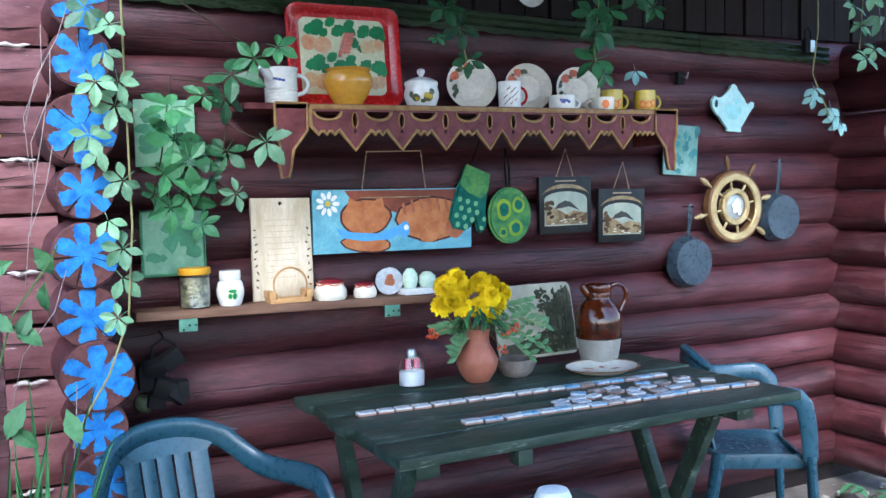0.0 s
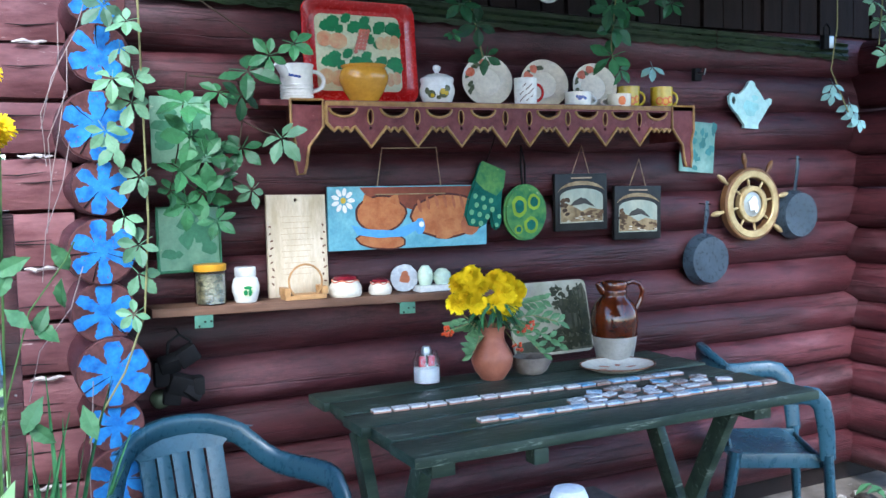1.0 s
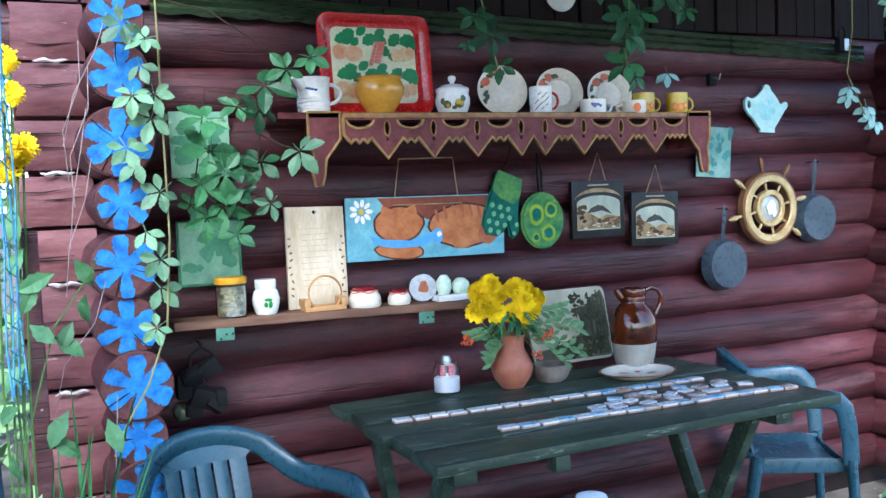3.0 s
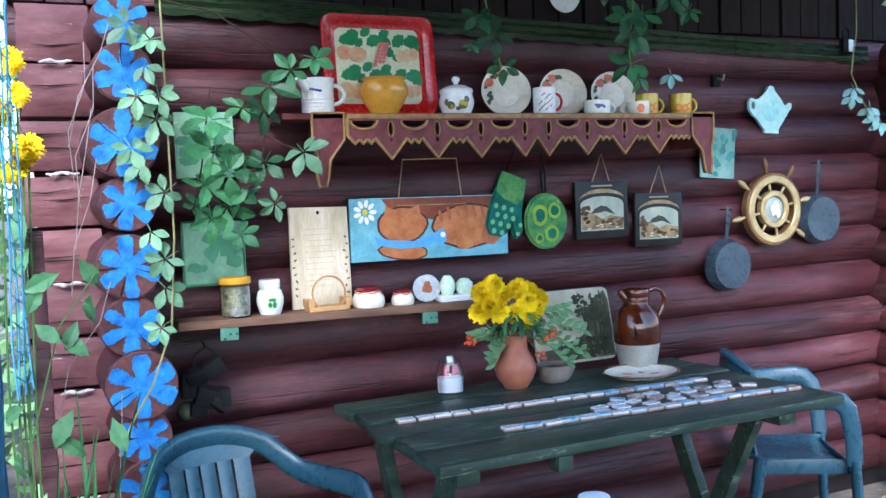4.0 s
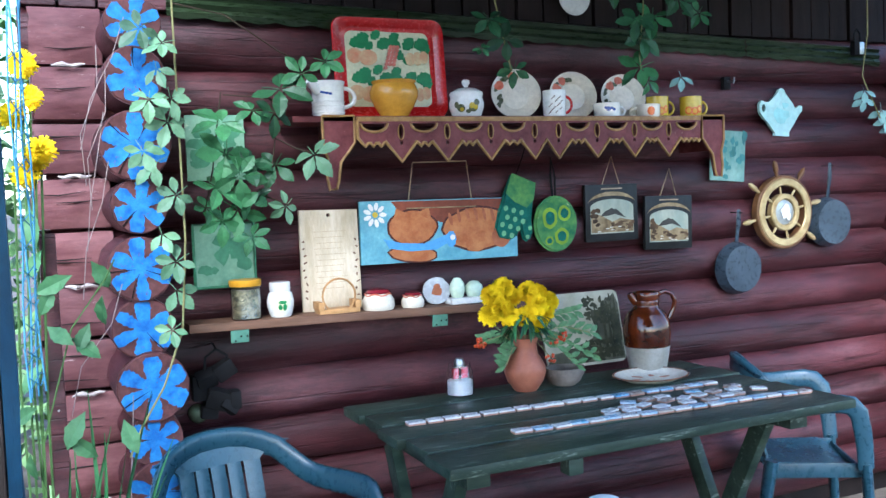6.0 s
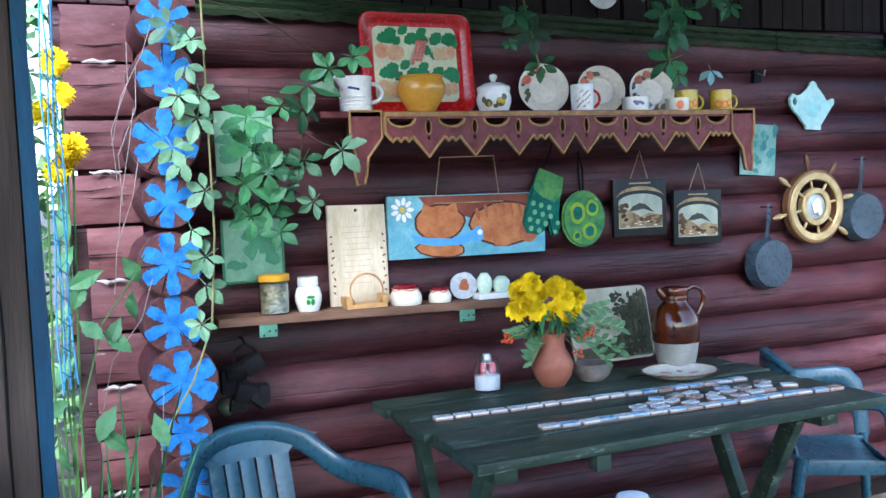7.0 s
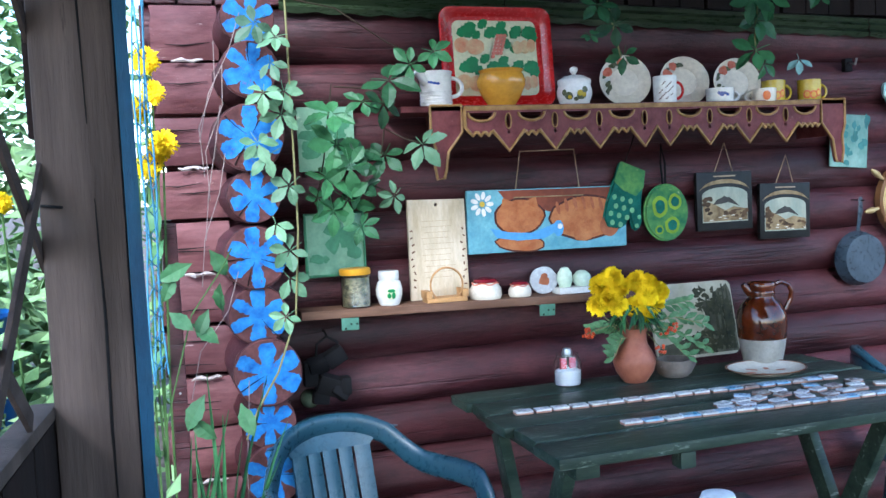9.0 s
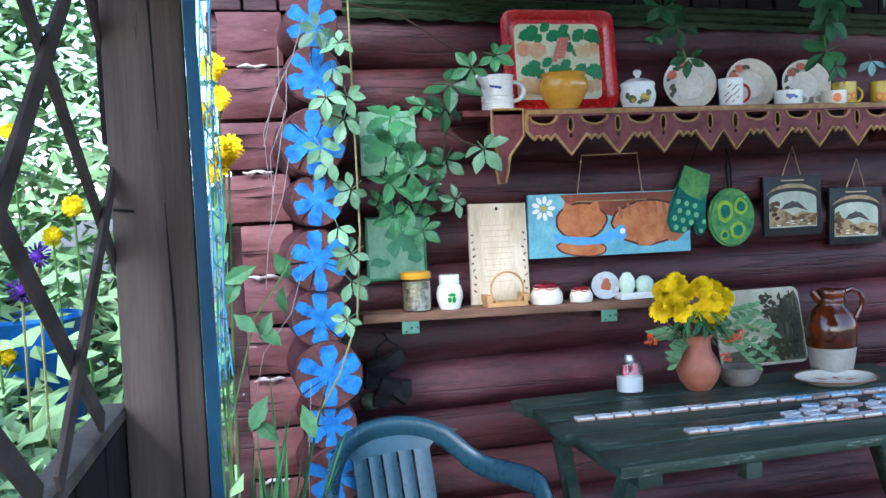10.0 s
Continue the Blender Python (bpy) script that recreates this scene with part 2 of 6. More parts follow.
def hewn_stub(x0, x1, z0, z1, seed):
    """The roughly squared end of a wall log beyond the corner."""
    bm = bmesh.new()
    nx, nz = 8, 5
    off = Vector((seed * 3.7, seed * 1.3, 0))
    def pt(i, j, y):
        u, v = i / nx, j / nz
        n1 = noise.noise(off + Vector((u * 2.2, v * 2.5, y * 8)))
        n2 = noise.noise(off + Vector((u * 7, v * 6, 4 + y * 8)))
        edge = abs(v - 0.5) * 2
        x = x0 + (x1 - x0) * u + (0.012 * noise.noise(off + Vector((v * 4, y * 9, 2))) if i == 0 else 0)
        return Vector((x, y + 0.008 * n1 + 0.003 * n2 + (0.014 * edge ** 4 if y < 0.05 else 0), z0 + (z1 - z0) * v + 0.004 * n1 * (1 if 0 < j < nz else 0.6)))
    front = [[bm.verts.new(pt(i, j, -0.042)) for i in range(nx + 1)] for j in range(nz + 1)]
    rear = [[bm.verts.new(pt(i, j, 0.11)) for i in range(nx + 1)] for j in range(nz + 1)]
    for j in range(nz):
        for i in range(nx):
            bm.faces.new((front[j][i], front[j][i + 1], front[j + 1][i + 1], front[j + 1][i]))
            bm.faces.new((rear[j][i], rear[j + 1][i], rear[j + 1][i + 1], rear[j][i + 1]))
    for j in range(nz):
        bm.faces.new((front[j][0], front[j + 1][0], rear[j + 1][0], rear[j][0]))
        bm.faces.new((front[j][nx], rear[j][nx], rear[j + 1][nx], front[j + 1][nx]))
    for i in range(nx):
        bm.faces.new((front[0][i], rear[0][i], rear[0][i + 1], front[0][i + 1]))
        bm.faces.new((front[nz][i], front[nz][i + 1], rear[nz][i + 1], rear[nz][i]))
    bmesh.ops.recalc_face_normals(bm, faces=bm.faces[:])
    return bm


for i in range(1, len(SEAMS) - 1):
    z0, z1 = SEAMS[i], SEAMS[i + 1]
    stub = part("hewn_stub", hewn_stub(0.125 + 0.03 * rng.random(), 0.33, z0 + rng.uniform(0.003, 0.012), z1 - rng.uniform(0.002, 0.008), i), STUB, wall_north, smooth=True)
    for q in range(rng.choice((1, 2))):
        zc, xa = z0 + (z1 - z0) * rng.uniform(0.25, 0.75), 0.14 + 0.05 * rng.random()
        part("drying_crack", tube(bmesh.new(), [(xa, -0.047, zc), (xa + 0.05, -0.0475, zc + 0.004 * rng.uniform(-1, 1)), (xa + 0.12, -0.046, zc + 0.006 * rng.uniform(-1, 1))], [0.0006, 0.0022, 0.0006], 5), LOG_DARK, stub)
    if i % 2:
        bm = bmesh.new()
        tube(bm, [(0.2 + 0.014 * q, -0.046 + 0.004 * math.sin(q * 2.1 + i), z1 + 0.003 * math.sin(q * 1.7 + i)) for q in range(7)], [0.002, 0.005, 0.007, 0.004, 0.006, 0.005, 0.002], 6)
        part("tow_caulking", bm, TOW, wall_north, "pale tow caulking bulging from the seam")
# sheet behind the logs, its black standing in for shade in the seams
bm = boxed((0.3, 0.05, 0.0), (3.7, 0.1, 1.93))
part("chinking", bm, LOG_DARK, wall_north, "gap filling between the logs, near-black for the shade there")


def petals(r, rng, n=6):
    """A brushed flower: broad ragged petals that widen to the rim of a log's end; flat in x, z."""
    loops = []
    turn = rng.uniform(-0.2, 0.2)
    for k in range(n):
        a = turn + math.pi / 2 + k * math.tau / n + rng.uniform(-0.1, 0.1)
        ln, w = r * rng.uniform(0.9, 1.0), r * rng.uniform(0.2, 0.28)
        top, low = [], []
        for j in range(15):
            u = 0.04 + 0.96 * j / 14
            h = w * (0.42 + 0.62 * min(1.0, u / 0.7)) * (1.0 if u < 0.86 else 1 - 2.2 * (u - 0.86))
            top.append((u * ln, h * rng.uniform(0.84, 1.12)))
            low.append((u * ln + ln * rng.uniform(-0.015, 0.015), -h * rng.uniform(0.84, 1.12)))
        loop = top + low[::-1]
        loops.append([(u * math.cos(a) - h * math.sin(a), u * math.sin(a) + h * math.cos(a)) for u, h in loop])
    loops.append(flat_ring(r * 0.33, rng))
    bm = bmesh.new()
    for i, lp in enumerate(loops):
        d = 0.0012 + 0.00015 * i
        f = [bm.verts.new((x, -d, z)) for x, z in lp]
        q = [bm.verts.new((x, 0.0, z)) for x, z in lp]
        bm.faces.new(f)
        for k in range(len(lp)):
            bm.faces.new((f[k], q[k], q[(k + 1) % len(lp)], f[(k + 1) % len(lp)]))
    bmesh.ops.recalc_face_normals(bm, faces=bm.faces[:])
    return bm


def flat_ring(r, rng):
    return [(r * rng.uniform(0.85, 1.1) * math.cos(k * math.tau / 14), r * rng.uniform(0.85, 1.1) * math.sin(k * math.tau / 14)) for k in range(14)]


BLACKGAP = painted("dark_crack", (0.006, 0.004, 0.004), (0.014, 0.009, 0.008), None, 0, 0.9, (1, 1, 1), 30.0, 0.2)


def end_column(name, x, rows, seed):
    wall = thing(name, "crossing log ends of a cabin corner painted with blue flowers", "log wall", kind="structure")
    rng = random.Random(seed)
    for z, r, dx, y in rows:
        lg = part("log", log_mesh(2.6, r, r * 0.97, seed * 50 + int(z * 100), 0.002, 22), LOG, wall)
        lg.matrix_basis = pose(x + dx, y, z, 0, 0, 90)
        bm = lathe(bmesh.new(), [(0, 0.0), (r * 0.95, 0.0), (r * 0.985, -0.003), (r * 0.97, -0.02), (0, -0.02)], 26, m=pose(-0.004, 0, 0, 0, -90, 0))
        for v in bm.verts:
            v.co.y *= 1 + 0.02 * noise.noise(v.co * 30)
            v.co.z *= 1 + 0.03 * noise.noise(v.co * 22 + Vector((z, 0, 0)))
        part("sawn_end", bm, CUT, lg, "brown sawn log end")
        for q in range(rng.choice((1, 2, 2, 3))):
            b_ = rng.uniform(0, math.tau)
            ca, sa = math.cos(b_), math.sin(b_)
            part("drying_crack", tube(bmesh.new(), [(-0.0068, ca * r * 0.15, sa * r * 0.15), (-0.0068, ca * r * 0.5 + 0.003, sa * r * 0.5), (-0.0062, ca * r * 0.93, sa * r * 0.93)], [0.0004, 0.0011, 0.0018], 5), BLACKGAP, lg)
        fl = part("painted_flower", petals(r * 0.97, rng), BLUE, lg, "blue painted six-petalled flower", smooth=False)
        fl.matrix_basis = pose(-0.0042, 0, 0, 0, 0, -90)
    return wall


ENDS = [(1.845, 0.07, 0.012, -0.27), (1.715, 0.074, 0.01, -0.275), (1.54, 0.088, 0.0, -0.285), (1.388, 0.07, 0.004, -0.27), (1.232, 0.082, -0.004, -0.285), (1.08, 0.078, -0.004, -0.275), (0.93, 0.09, 0.01, -0.29), (0.795, 0.07, 0.01, -0.27), (0.66, 0.08, 0.012, -0.28), (0.52, 0.08, 0.01, -0.28), (0.37, 0.08, 0.0, -0.28), (0.22, 0.08, 0.01, -0.28)]
end_column("wall_west", 0.372, ENDS, 1)
end_column("wall_east", 3.39, [(z, r, dx, -0.27) for z, r, dx, y in ENDS], 2)

# boarding above the logs
boards = thing("wall_upper", "dark maroon vertical boards above the log wall, near-black under the eave", "boarding", kind="structure")
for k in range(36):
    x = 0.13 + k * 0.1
    # boards under the roof are near-black, with eave shade in their colour
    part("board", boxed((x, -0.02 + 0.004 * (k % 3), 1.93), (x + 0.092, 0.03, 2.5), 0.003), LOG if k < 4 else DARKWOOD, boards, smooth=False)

part("backing", boxed((0.135, 0.031, 1.93), (3.7, 0.039, 2.5)), LOG_DARK, boards, "dark backing behind the boards")

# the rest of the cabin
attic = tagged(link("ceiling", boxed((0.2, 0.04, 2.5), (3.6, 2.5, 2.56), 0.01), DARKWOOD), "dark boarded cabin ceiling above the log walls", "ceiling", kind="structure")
back_wall = thing("wall_south", "plain log back wall of the cabin", "log wall", kind="structure")
for i in range(1, len(SEAMS) - 1):
    z0, z1 = SEAMS[i], SEAMS[i + 1]
    lg = part("log", log_mesh(3.0, (z1 - z0) * 0.56, (z1 - z0) * 0.56, 200 + i), LOG, back_wall)
    lg.matrix_basis = pose(0.4, 2.3, (z0 + z1) / 2)

# porch roof, out of view: its stepped outline is set to steer sun and shade
roof = thing("roof", "dark plank porch roof out of view, its edges set to shade the wall", "porch roof", kind="structure")
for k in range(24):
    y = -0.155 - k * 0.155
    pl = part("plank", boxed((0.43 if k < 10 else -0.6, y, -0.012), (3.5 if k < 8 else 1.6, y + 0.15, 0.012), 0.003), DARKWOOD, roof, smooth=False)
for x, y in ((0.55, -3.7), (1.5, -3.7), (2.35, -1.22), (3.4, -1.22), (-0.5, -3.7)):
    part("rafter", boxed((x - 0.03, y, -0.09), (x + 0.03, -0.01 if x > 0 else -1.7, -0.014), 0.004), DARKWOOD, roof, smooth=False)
roof.matrix_basis = pose(0, 0, 2.44, 9, 0, 0)

# scalloped sheet strip
valance = thing("drip_strip", "long greenish ribbed strip with a scalloped lower edge", "drip strip")
for q in range(4):
    bm = bmesh.new()
    n = 38
    rows_ = []
    for i in range(n + 1):
        x = 0.5 + 2.75 * (q + 0.002 + 0.996 * i / n) / 4
        zb = 1.885 - 0.028 * (x - 0.5)
        wave = 0.009 * abs(math.sin((i + q * n) * 0.55))
        dy = 0.003 * (q % 2)
        prof = [(-0.05, zb + 0.026 - wave), (-0.057, zb + 0.036), (-0.048, zb + 0.048), (-0.057, zb + 0.06), (-0.048, zb + 0.072), (-0.055, zb + 0.084), (-0.02, zb + 0.095)]
        rows_.append([bm.verts.new((x, y - dy, z)) for y, z in prof])
    for a, b in zip(rows_, rows_[1:]):
        for k in range(len(a) - 1):
            bm.faces.new((a[k], b[k], b[k + 1], a[k + 1]))
    bmesh.ops.solidify(bm, geom=bm.faces[:], thickness=0.002)
    part("sheet_length", bm, VALANCE, valance)

# ---- table ----
table = thing("garden_table", "dark green painted plank garden table with crossed legs", "table", pose(0.9, -0.94, 0))
ys = [0.0, 0.148, 0.292, 0.437, 0.58, 0.725]
for k in range(5):
    part("tabletop_plank", boxed((0.012 * (k % 2) - 0.006 * (k == 2), ys[k] + 0.005, 0.774), (1.2 - 0.008 * (k % 3), ys[k + 1] - 0.006, 0.8 + 0.0015 * (k % 2)), 0.005), GREENWOOD, table)
for x in (0.09, 1.04):
    part("batten", boxed((x - 0.03, 0.05, 0.732), (x + 0.03, 0.68, 0.773), 0.004), GREENWOOD, table)
    for s in (-1, 1):
        m = pose(x + 0.02 * s, 0.36, 0.405, 27 * s, 0, 0)
        part("leg", boxed((-0.016, -0.027, -0.375), (0.016, 0.027, 0.365), 0.004, m), GREENWOOD, table)
part("stretcher", boxed((0.09, 0.34, 0.36), (1.0, 0.38, 0.43), 0.004), GREENWOOD, table)
part("pull_block", boxed((0.30, 0.01, 0.735), (0.34, 0.05, 0.773), 0.004), GREENWOOD, table)

# ---- shelves ----
top_shelf = thing("carved_shelf", "maroon wall shelf with a gold-edged carved valance", "shelf")
part("shelf_board", boxed((0.80, -0.20, 1.602), (2.32, -0.03, 1.62), 0.003), MAROON, top_shelf)
lower_shelf = thing("wall_shelf", "rough brown plank wall shelf on small green brackets", "shelf")
part("shelf_board", boxed((0.50, -0.15, 1.038), (1.62, -0.03, 1.062), 0.004), SHELFWOOD, lower_shelf)

# ---- porch post ----
post = thing("porch_post", "cracked grey square porch post with a blue edge board", "post")

# ---- things: helpers ----
def gloss(name, color, rough=0.15, spread=0.12, metal=0.0, scale=14.0, grain=0.05):
    """Glaze, plastic or enamel with a faint unevenness."""
    return painted(name, tuple(c * (1 - spread) for c in color), tuple(min(1, c * (1 + spread)) for c in color), None, 0, rough, (1, 1, 1), scale, grain, metal)


WHITE = gloss("white_glaze", (0.72, 0.72, 0.68), 0.16, 0.06)
CREAM = gloss("cream_glaze", (0.68, 0.62, 0.5), 0.2, 0.1)
YELLOWPOT = gloss("ochre_glaze", (0.55, 0.27, 0.03), 0.15, 0.12)
RED = gloss("red_enamel", (0.45, 0.012, 0.012), 0.25, 0.15)
GREENPAINT = gloss("leaf_green_enamel", (0.02, 0.19, 0.06), 0.35, 0.2)
CREAMPAINT = gloss("pale_enamel", (0.62, 0.62, 0.4), 0.35, 0.08)
PEACH = painted("peach_enamel", (0.58, 0.2, 0.1), (0.62, 0.55, 0.3), None, 0, 0.35, (1, 1, 1), 16.0, 0.05)
ROSE = gloss("rose_print", (0.5, 0.12, 0.06), 0.3, 0.2)
OLIVE = gloss("dark_leaf_print", (0.07, 0.08, 0.03), 0.3, 0.3)
COBALT = gloss("cobalt_print", (0.03, 0.07, 0.3), 0.2, 0.2)
MUSTARD = gloss("mustard_glaze", (0.5, 0.36, 0.03), 0.18, 0.2)
ORANGE = gloss("orange_print", (0.6, 0.12, 0.015), 0.25, 0.15)
TERRACOTTA = painted("terracotta", (0.27, 0.085, 0.05), (0.38, 0.14, 0.085), (0.44, 0.22, 0.155), 0.2, 0.36, (1, 1, 1), 14.0, 0.25)
BROWNGLAZE = gloss("brown_glaze", (0.07, 0.013, 0.003), 0.05, 0.6)
STONEWARE = painted("bare_stoneware", (0.26, 0.245, 0.21), (0.36, 0.34, 0.3), None, 0, 0.5, (1, 1, 1), 16.0, 0.2)
PLASTIC = painted("blue_green_plastic", (0.012, 0.045, 0.07), (0.022, 0.066, 0.095), (0.14, 0.18, 0.2), 0.12, 0.3, (1, 1, 1), 7.0, 0.03)
IRON = painted("grey_pan_iron", (0.02, 0.034, 0.05), (0.06, 0.085, 0.112), (0.36, 0.4, 0.43), 0.16, 0.3, (1, 1, 1), 11.0, 0.2, 0.35)
BLACK = painted("black_iron", (0.003, 0.003, 0.0035), (0.008, 0.008, 0.009), None, 0, 0.8, (1, 1, 1), 20.0, 0.3)
BRASS = painted("aged_brass_paint", (0.30, 0.21, 0.09), (0.5, 0.39, 0.2), (0.62, 0.54, 0.34), 0.2, 0.35, (1, 1, 1), 25.0, 0.2, 0.3)
WHEELWOOD = gloss("varnished_wheel_wood", (0.14, 0.07, 0.03), 0.35, 0.3)
PALEWOOD = painted("pale_cutting_board", (0.5, 0.4, 0.26), (0.66, 0.57, 0.43), (0.3, 0.22, 0.12), 0.12, 0.6, (3, 3, 0.8), 9.0, 0.3)
BEECH = gloss("beech_wood", (0.45, 0.25, 0.1), 0.5, 0.2, 0, 30.0, 0.2)
PICBLUE = painted("sky_blue_paint", (0.10, 0.30, 0.38), (0.2, 0.44, 0.5), (0.3, 0.5, 0.5), 0.2, 0.6, (1, 1, 1), 18.0, 0.3)
PICBROWN = painted("russet_paint", (0.24, 0.07, 0.03), (0.40, 0.14, 0.06), (0.3, 0.16, 0.12), 0.2, 0.6, (1, 1, 1), 22.0, 0.3)
PICRUST = painted("orange_rust_paint", (0.33, 0.10, 0.03), (0.48, 0.19, 0.07), (0.25, 0.07, 0.03), 0.25, 0.6, (1, 1, 1), 26.0, 0.3)
PICSTRIPE = gloss("dark_russet_paint", (0.1, 0.03, 0.02), 0.6, 0.2)
SKYPAINT = gloss("bright_blue_paint", (0.1, 0.32, 0.6), 0.5, 0.2)
PALEGREEN = painted("faded_green_picture", (0.14, 0.30, 0.20), (0.26, 0.44, 0.29), (0.4, 0.52, 0.34), 0.25, 0.5, (1, 1, 1), 10.0, 0.2)
MIDGREEN = gloss("green_wash_paint", (0.07, 0.22, 0.12), 0.5, 0.25)
MINT = painted("mint_ceramic", (0.36, 0.60, 0.56), (0.5, 0.72, 0.68), (0.62, 0.76, 0.72), 0.2, 0.35, (1, 1, 1), 12.0, 0.1)
MITT = painted("green_quilted_cloth", (0.008, 0.08, 0.06), (0.018, 0.14, 0.10), None, 0, 0.9, (1, 1, 1), 40.0, 0.5)
CLOTHPRINT = painted("printed_cloth", (0.015, 0.12, 0.06), (0.12, 0.27, 0.07), (0.34, 0.4, 0.2), 0.3, 0.9, (1, 1, 1), 26.0, 0.4)
DOTS = gloss("pale_green_print", (0.16, 0.36, 0.18), 0.9, 0.15)
LIME = gloss("lime_print", (0.22, 0.34, 0.03), 0.9, 0.2)
DARKFRAME = painted("black_picture_frame", (0.006, 0.006, 0.0055), (0.016, 0.017, 0.016), None, 0, 0.4, (1, 1, 1), 15.0, 0.2)
SAND = painted("sand_paint", (0.14, 0.09, 0.04), (0.34, 0.25, 0.13), None, 0, 0.6, (1, 1, 1), 30.0, 0.2)
PALESKY = painted("pale_sky_paint", (0.2, 0.27, 0.23), (0.44, 0.42, 0.31), None, 0, 0.6, (1, 1, 0.5), 9.0, 0.1)
STRING = gloss("jute_string", (0.3, 0.22, 0.14), 0.9, 0.2)
BRACKETGREEN = gloss("green_bracket_paint", (0.1, 0.24, 0.17), 0.5, 0.2)
TILE = painted("white_tile_face", (0.52, 0.54, 0.54), (0.74, 0.74, 0.71), (0.5, 0.42, 0.38), 0.12, 0.25, (1, 1, 1), 25.0, 0.1)
TILEBLUE = painted("blue_white_tile_face", (0.12, 0.36, 0.56), (0.6, 0.68, 0.72), None, 0, 0.25, (1, 1, 1), 22.0, 0.1)
TILEBROWN = painted("brown_print_tile_face", (0.2, 0.13, 0.1), (0.6, 0.58, 0.55), None, 0, 0.25, (1, 1, 1), 30.0, 0.1)
CLAY = gloss("clay_tile_edge", (0.36, 0.2, 0.14), 0.8, 0.2)
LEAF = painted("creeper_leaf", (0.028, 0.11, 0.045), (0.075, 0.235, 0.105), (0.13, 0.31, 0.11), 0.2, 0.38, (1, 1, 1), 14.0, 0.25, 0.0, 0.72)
# lighter copy of the creeper leaf: sunlight is put into its colour
LEAFLIT = painted("sunlit_leaf", (0.1, 0.22, 0.12), (0.2, 0.36, 0.23), (0.28, 0.42, 0.26), 0.15, 0.4, (1, 1, 1), 10.0, 0.25, 0.0, 0.55)
STEM = gloss("vine_stem", (0.2, 0.19, 0.08), 0.7, 0.25)
PETALYELLOW = gloss("yellow_petals", (1.0, 0.8, 0.008), 0.7, 0.04)
_t = PETALYELLOW.node_tree
_thin, _mix = _t.nodes.new("ShaderNodeBsdfTranslucent"), _t.nodes.new("ShaderNodeMixShader")
_thin.inputs["Color"].default_value = (1.0, 0.85, 0.01, 1)
_mix.inputs["Fac"].default_value = 0.45
_t.links.new(_t.nodes["Principled BSDF"].outputs[0], _mix.inputs[1])
_t.links.new(_thin.outputs[0], _mix.inputs[2])
_t.links.new(_mix.outputs[0], _t.nodes["Material Output"].inputs["Surface"])
BERRY = gloss("rowan_berry", (0.5, 0.06, 0.01), 0.3, 0.2)
MOSAIC = painted("mixed_mosaic_filling", (0.02, 0.022, 0.014), (0.5, 0.44, 0.26), (0.04, 0.07, 0.04), 0.6, 0.3, (1, 1, 1), 52.0, 0.3)
YELLOWLID = gloss("yellow_plastic_lid", (0.6, 0.3, 0.02), 0.35, 0.1)
ROCK = painted("grey_clay", (0.04, 0.032, 0.025), (0.1, 0.085, 0.068), (0.28, 0.26, 0.24), 0.2, 0.8, (1, 1, 1), 18.0, 0.5)
TREEBOARD = painted("landscape_ground_paint", (0.26, 0.24, 0.16), (0.44, 0.41, 0.31), (0.16, 0.14, 0.08), 0.3, 0.6, (1, 1, 1), 6.0, 0.2)
TREEDARK = painted("dark_forest_paint", (0.018, 0.022, 0.014), (0.06, 0.058, 0.03), (0.2, 0.18, 0.1), 0.35, 0.9, (1, 1, 1), 25.0, 0.2)
STEEL = gloss("galvanised_steel", (0.4, 0.42, 0.42), 0.35, 0.2, 0.8)
BLUECORD = gloss("light_blue_cord", (0.08, 0.26, 0.4), 0.8, 0.2)
glass_m, _t, _b = material("clear_glass", 0.03)
_b.inputs["Transmission Weight"].default_value, _b.inputs["IOR"].default_value, _b.inputs["Base Color"].default_value = 1.0, 1.45, (0.95, 0.98, 0.97, 1)
_spk = noise_tex(_t, coords(_t, (1, 1, 1)), 30.0)
_t.links.new(ramp(_t, _spk, [(0.4, (0.02,) * 3), (0.8, (0.09,) * 3)]), _b.inputs["Roughness"])


def ellipse(cx, cz, rx, rz, n=18, wob=0.0, seed=0, turn=0.0):
    r = random.Random(seed)
    out = []
    for k in range(n):
        a = k * math.tau / n
        w = 1 + wob * r.uniform(-1, 1)
        x, z = rx * w * math.cos(a), rz * w * math.sin(a)
        out.append((cx + x * math.cos(turn) - z * math.sin(turn), cz + x * math.sin(turn) + z * math.cos(turn)))
    return out


def shapes(loops, depth=0.0012, step=0.00012):
    """Thin flat painted shapes, their backs at y = 0, each a little prouder than the last."""
    bm = bmesh.new()
    for i, lp in enumerate(loops):
        d = depth + step * i
        f = [bm.verts.new((x, -d, z)) for x, z in lp]
        b = [bm.verts.new((x, 0, z)) for x, z in lp]
        bm.faces.new(f)
        for k in range(len(lp)):
            bm.faces.new((f[k], b[k], b[(k + 1) % len(lp)], f[(k + 1) % len(lp)]))
    bmesh.ops.recalc_face_normals(bm, faces=bm.faces[:])
    return bm


def bar(x0, z0, x1, z1):
    return [(x0, z0), (x1, z0), (x1, z1), (x0, z1)]


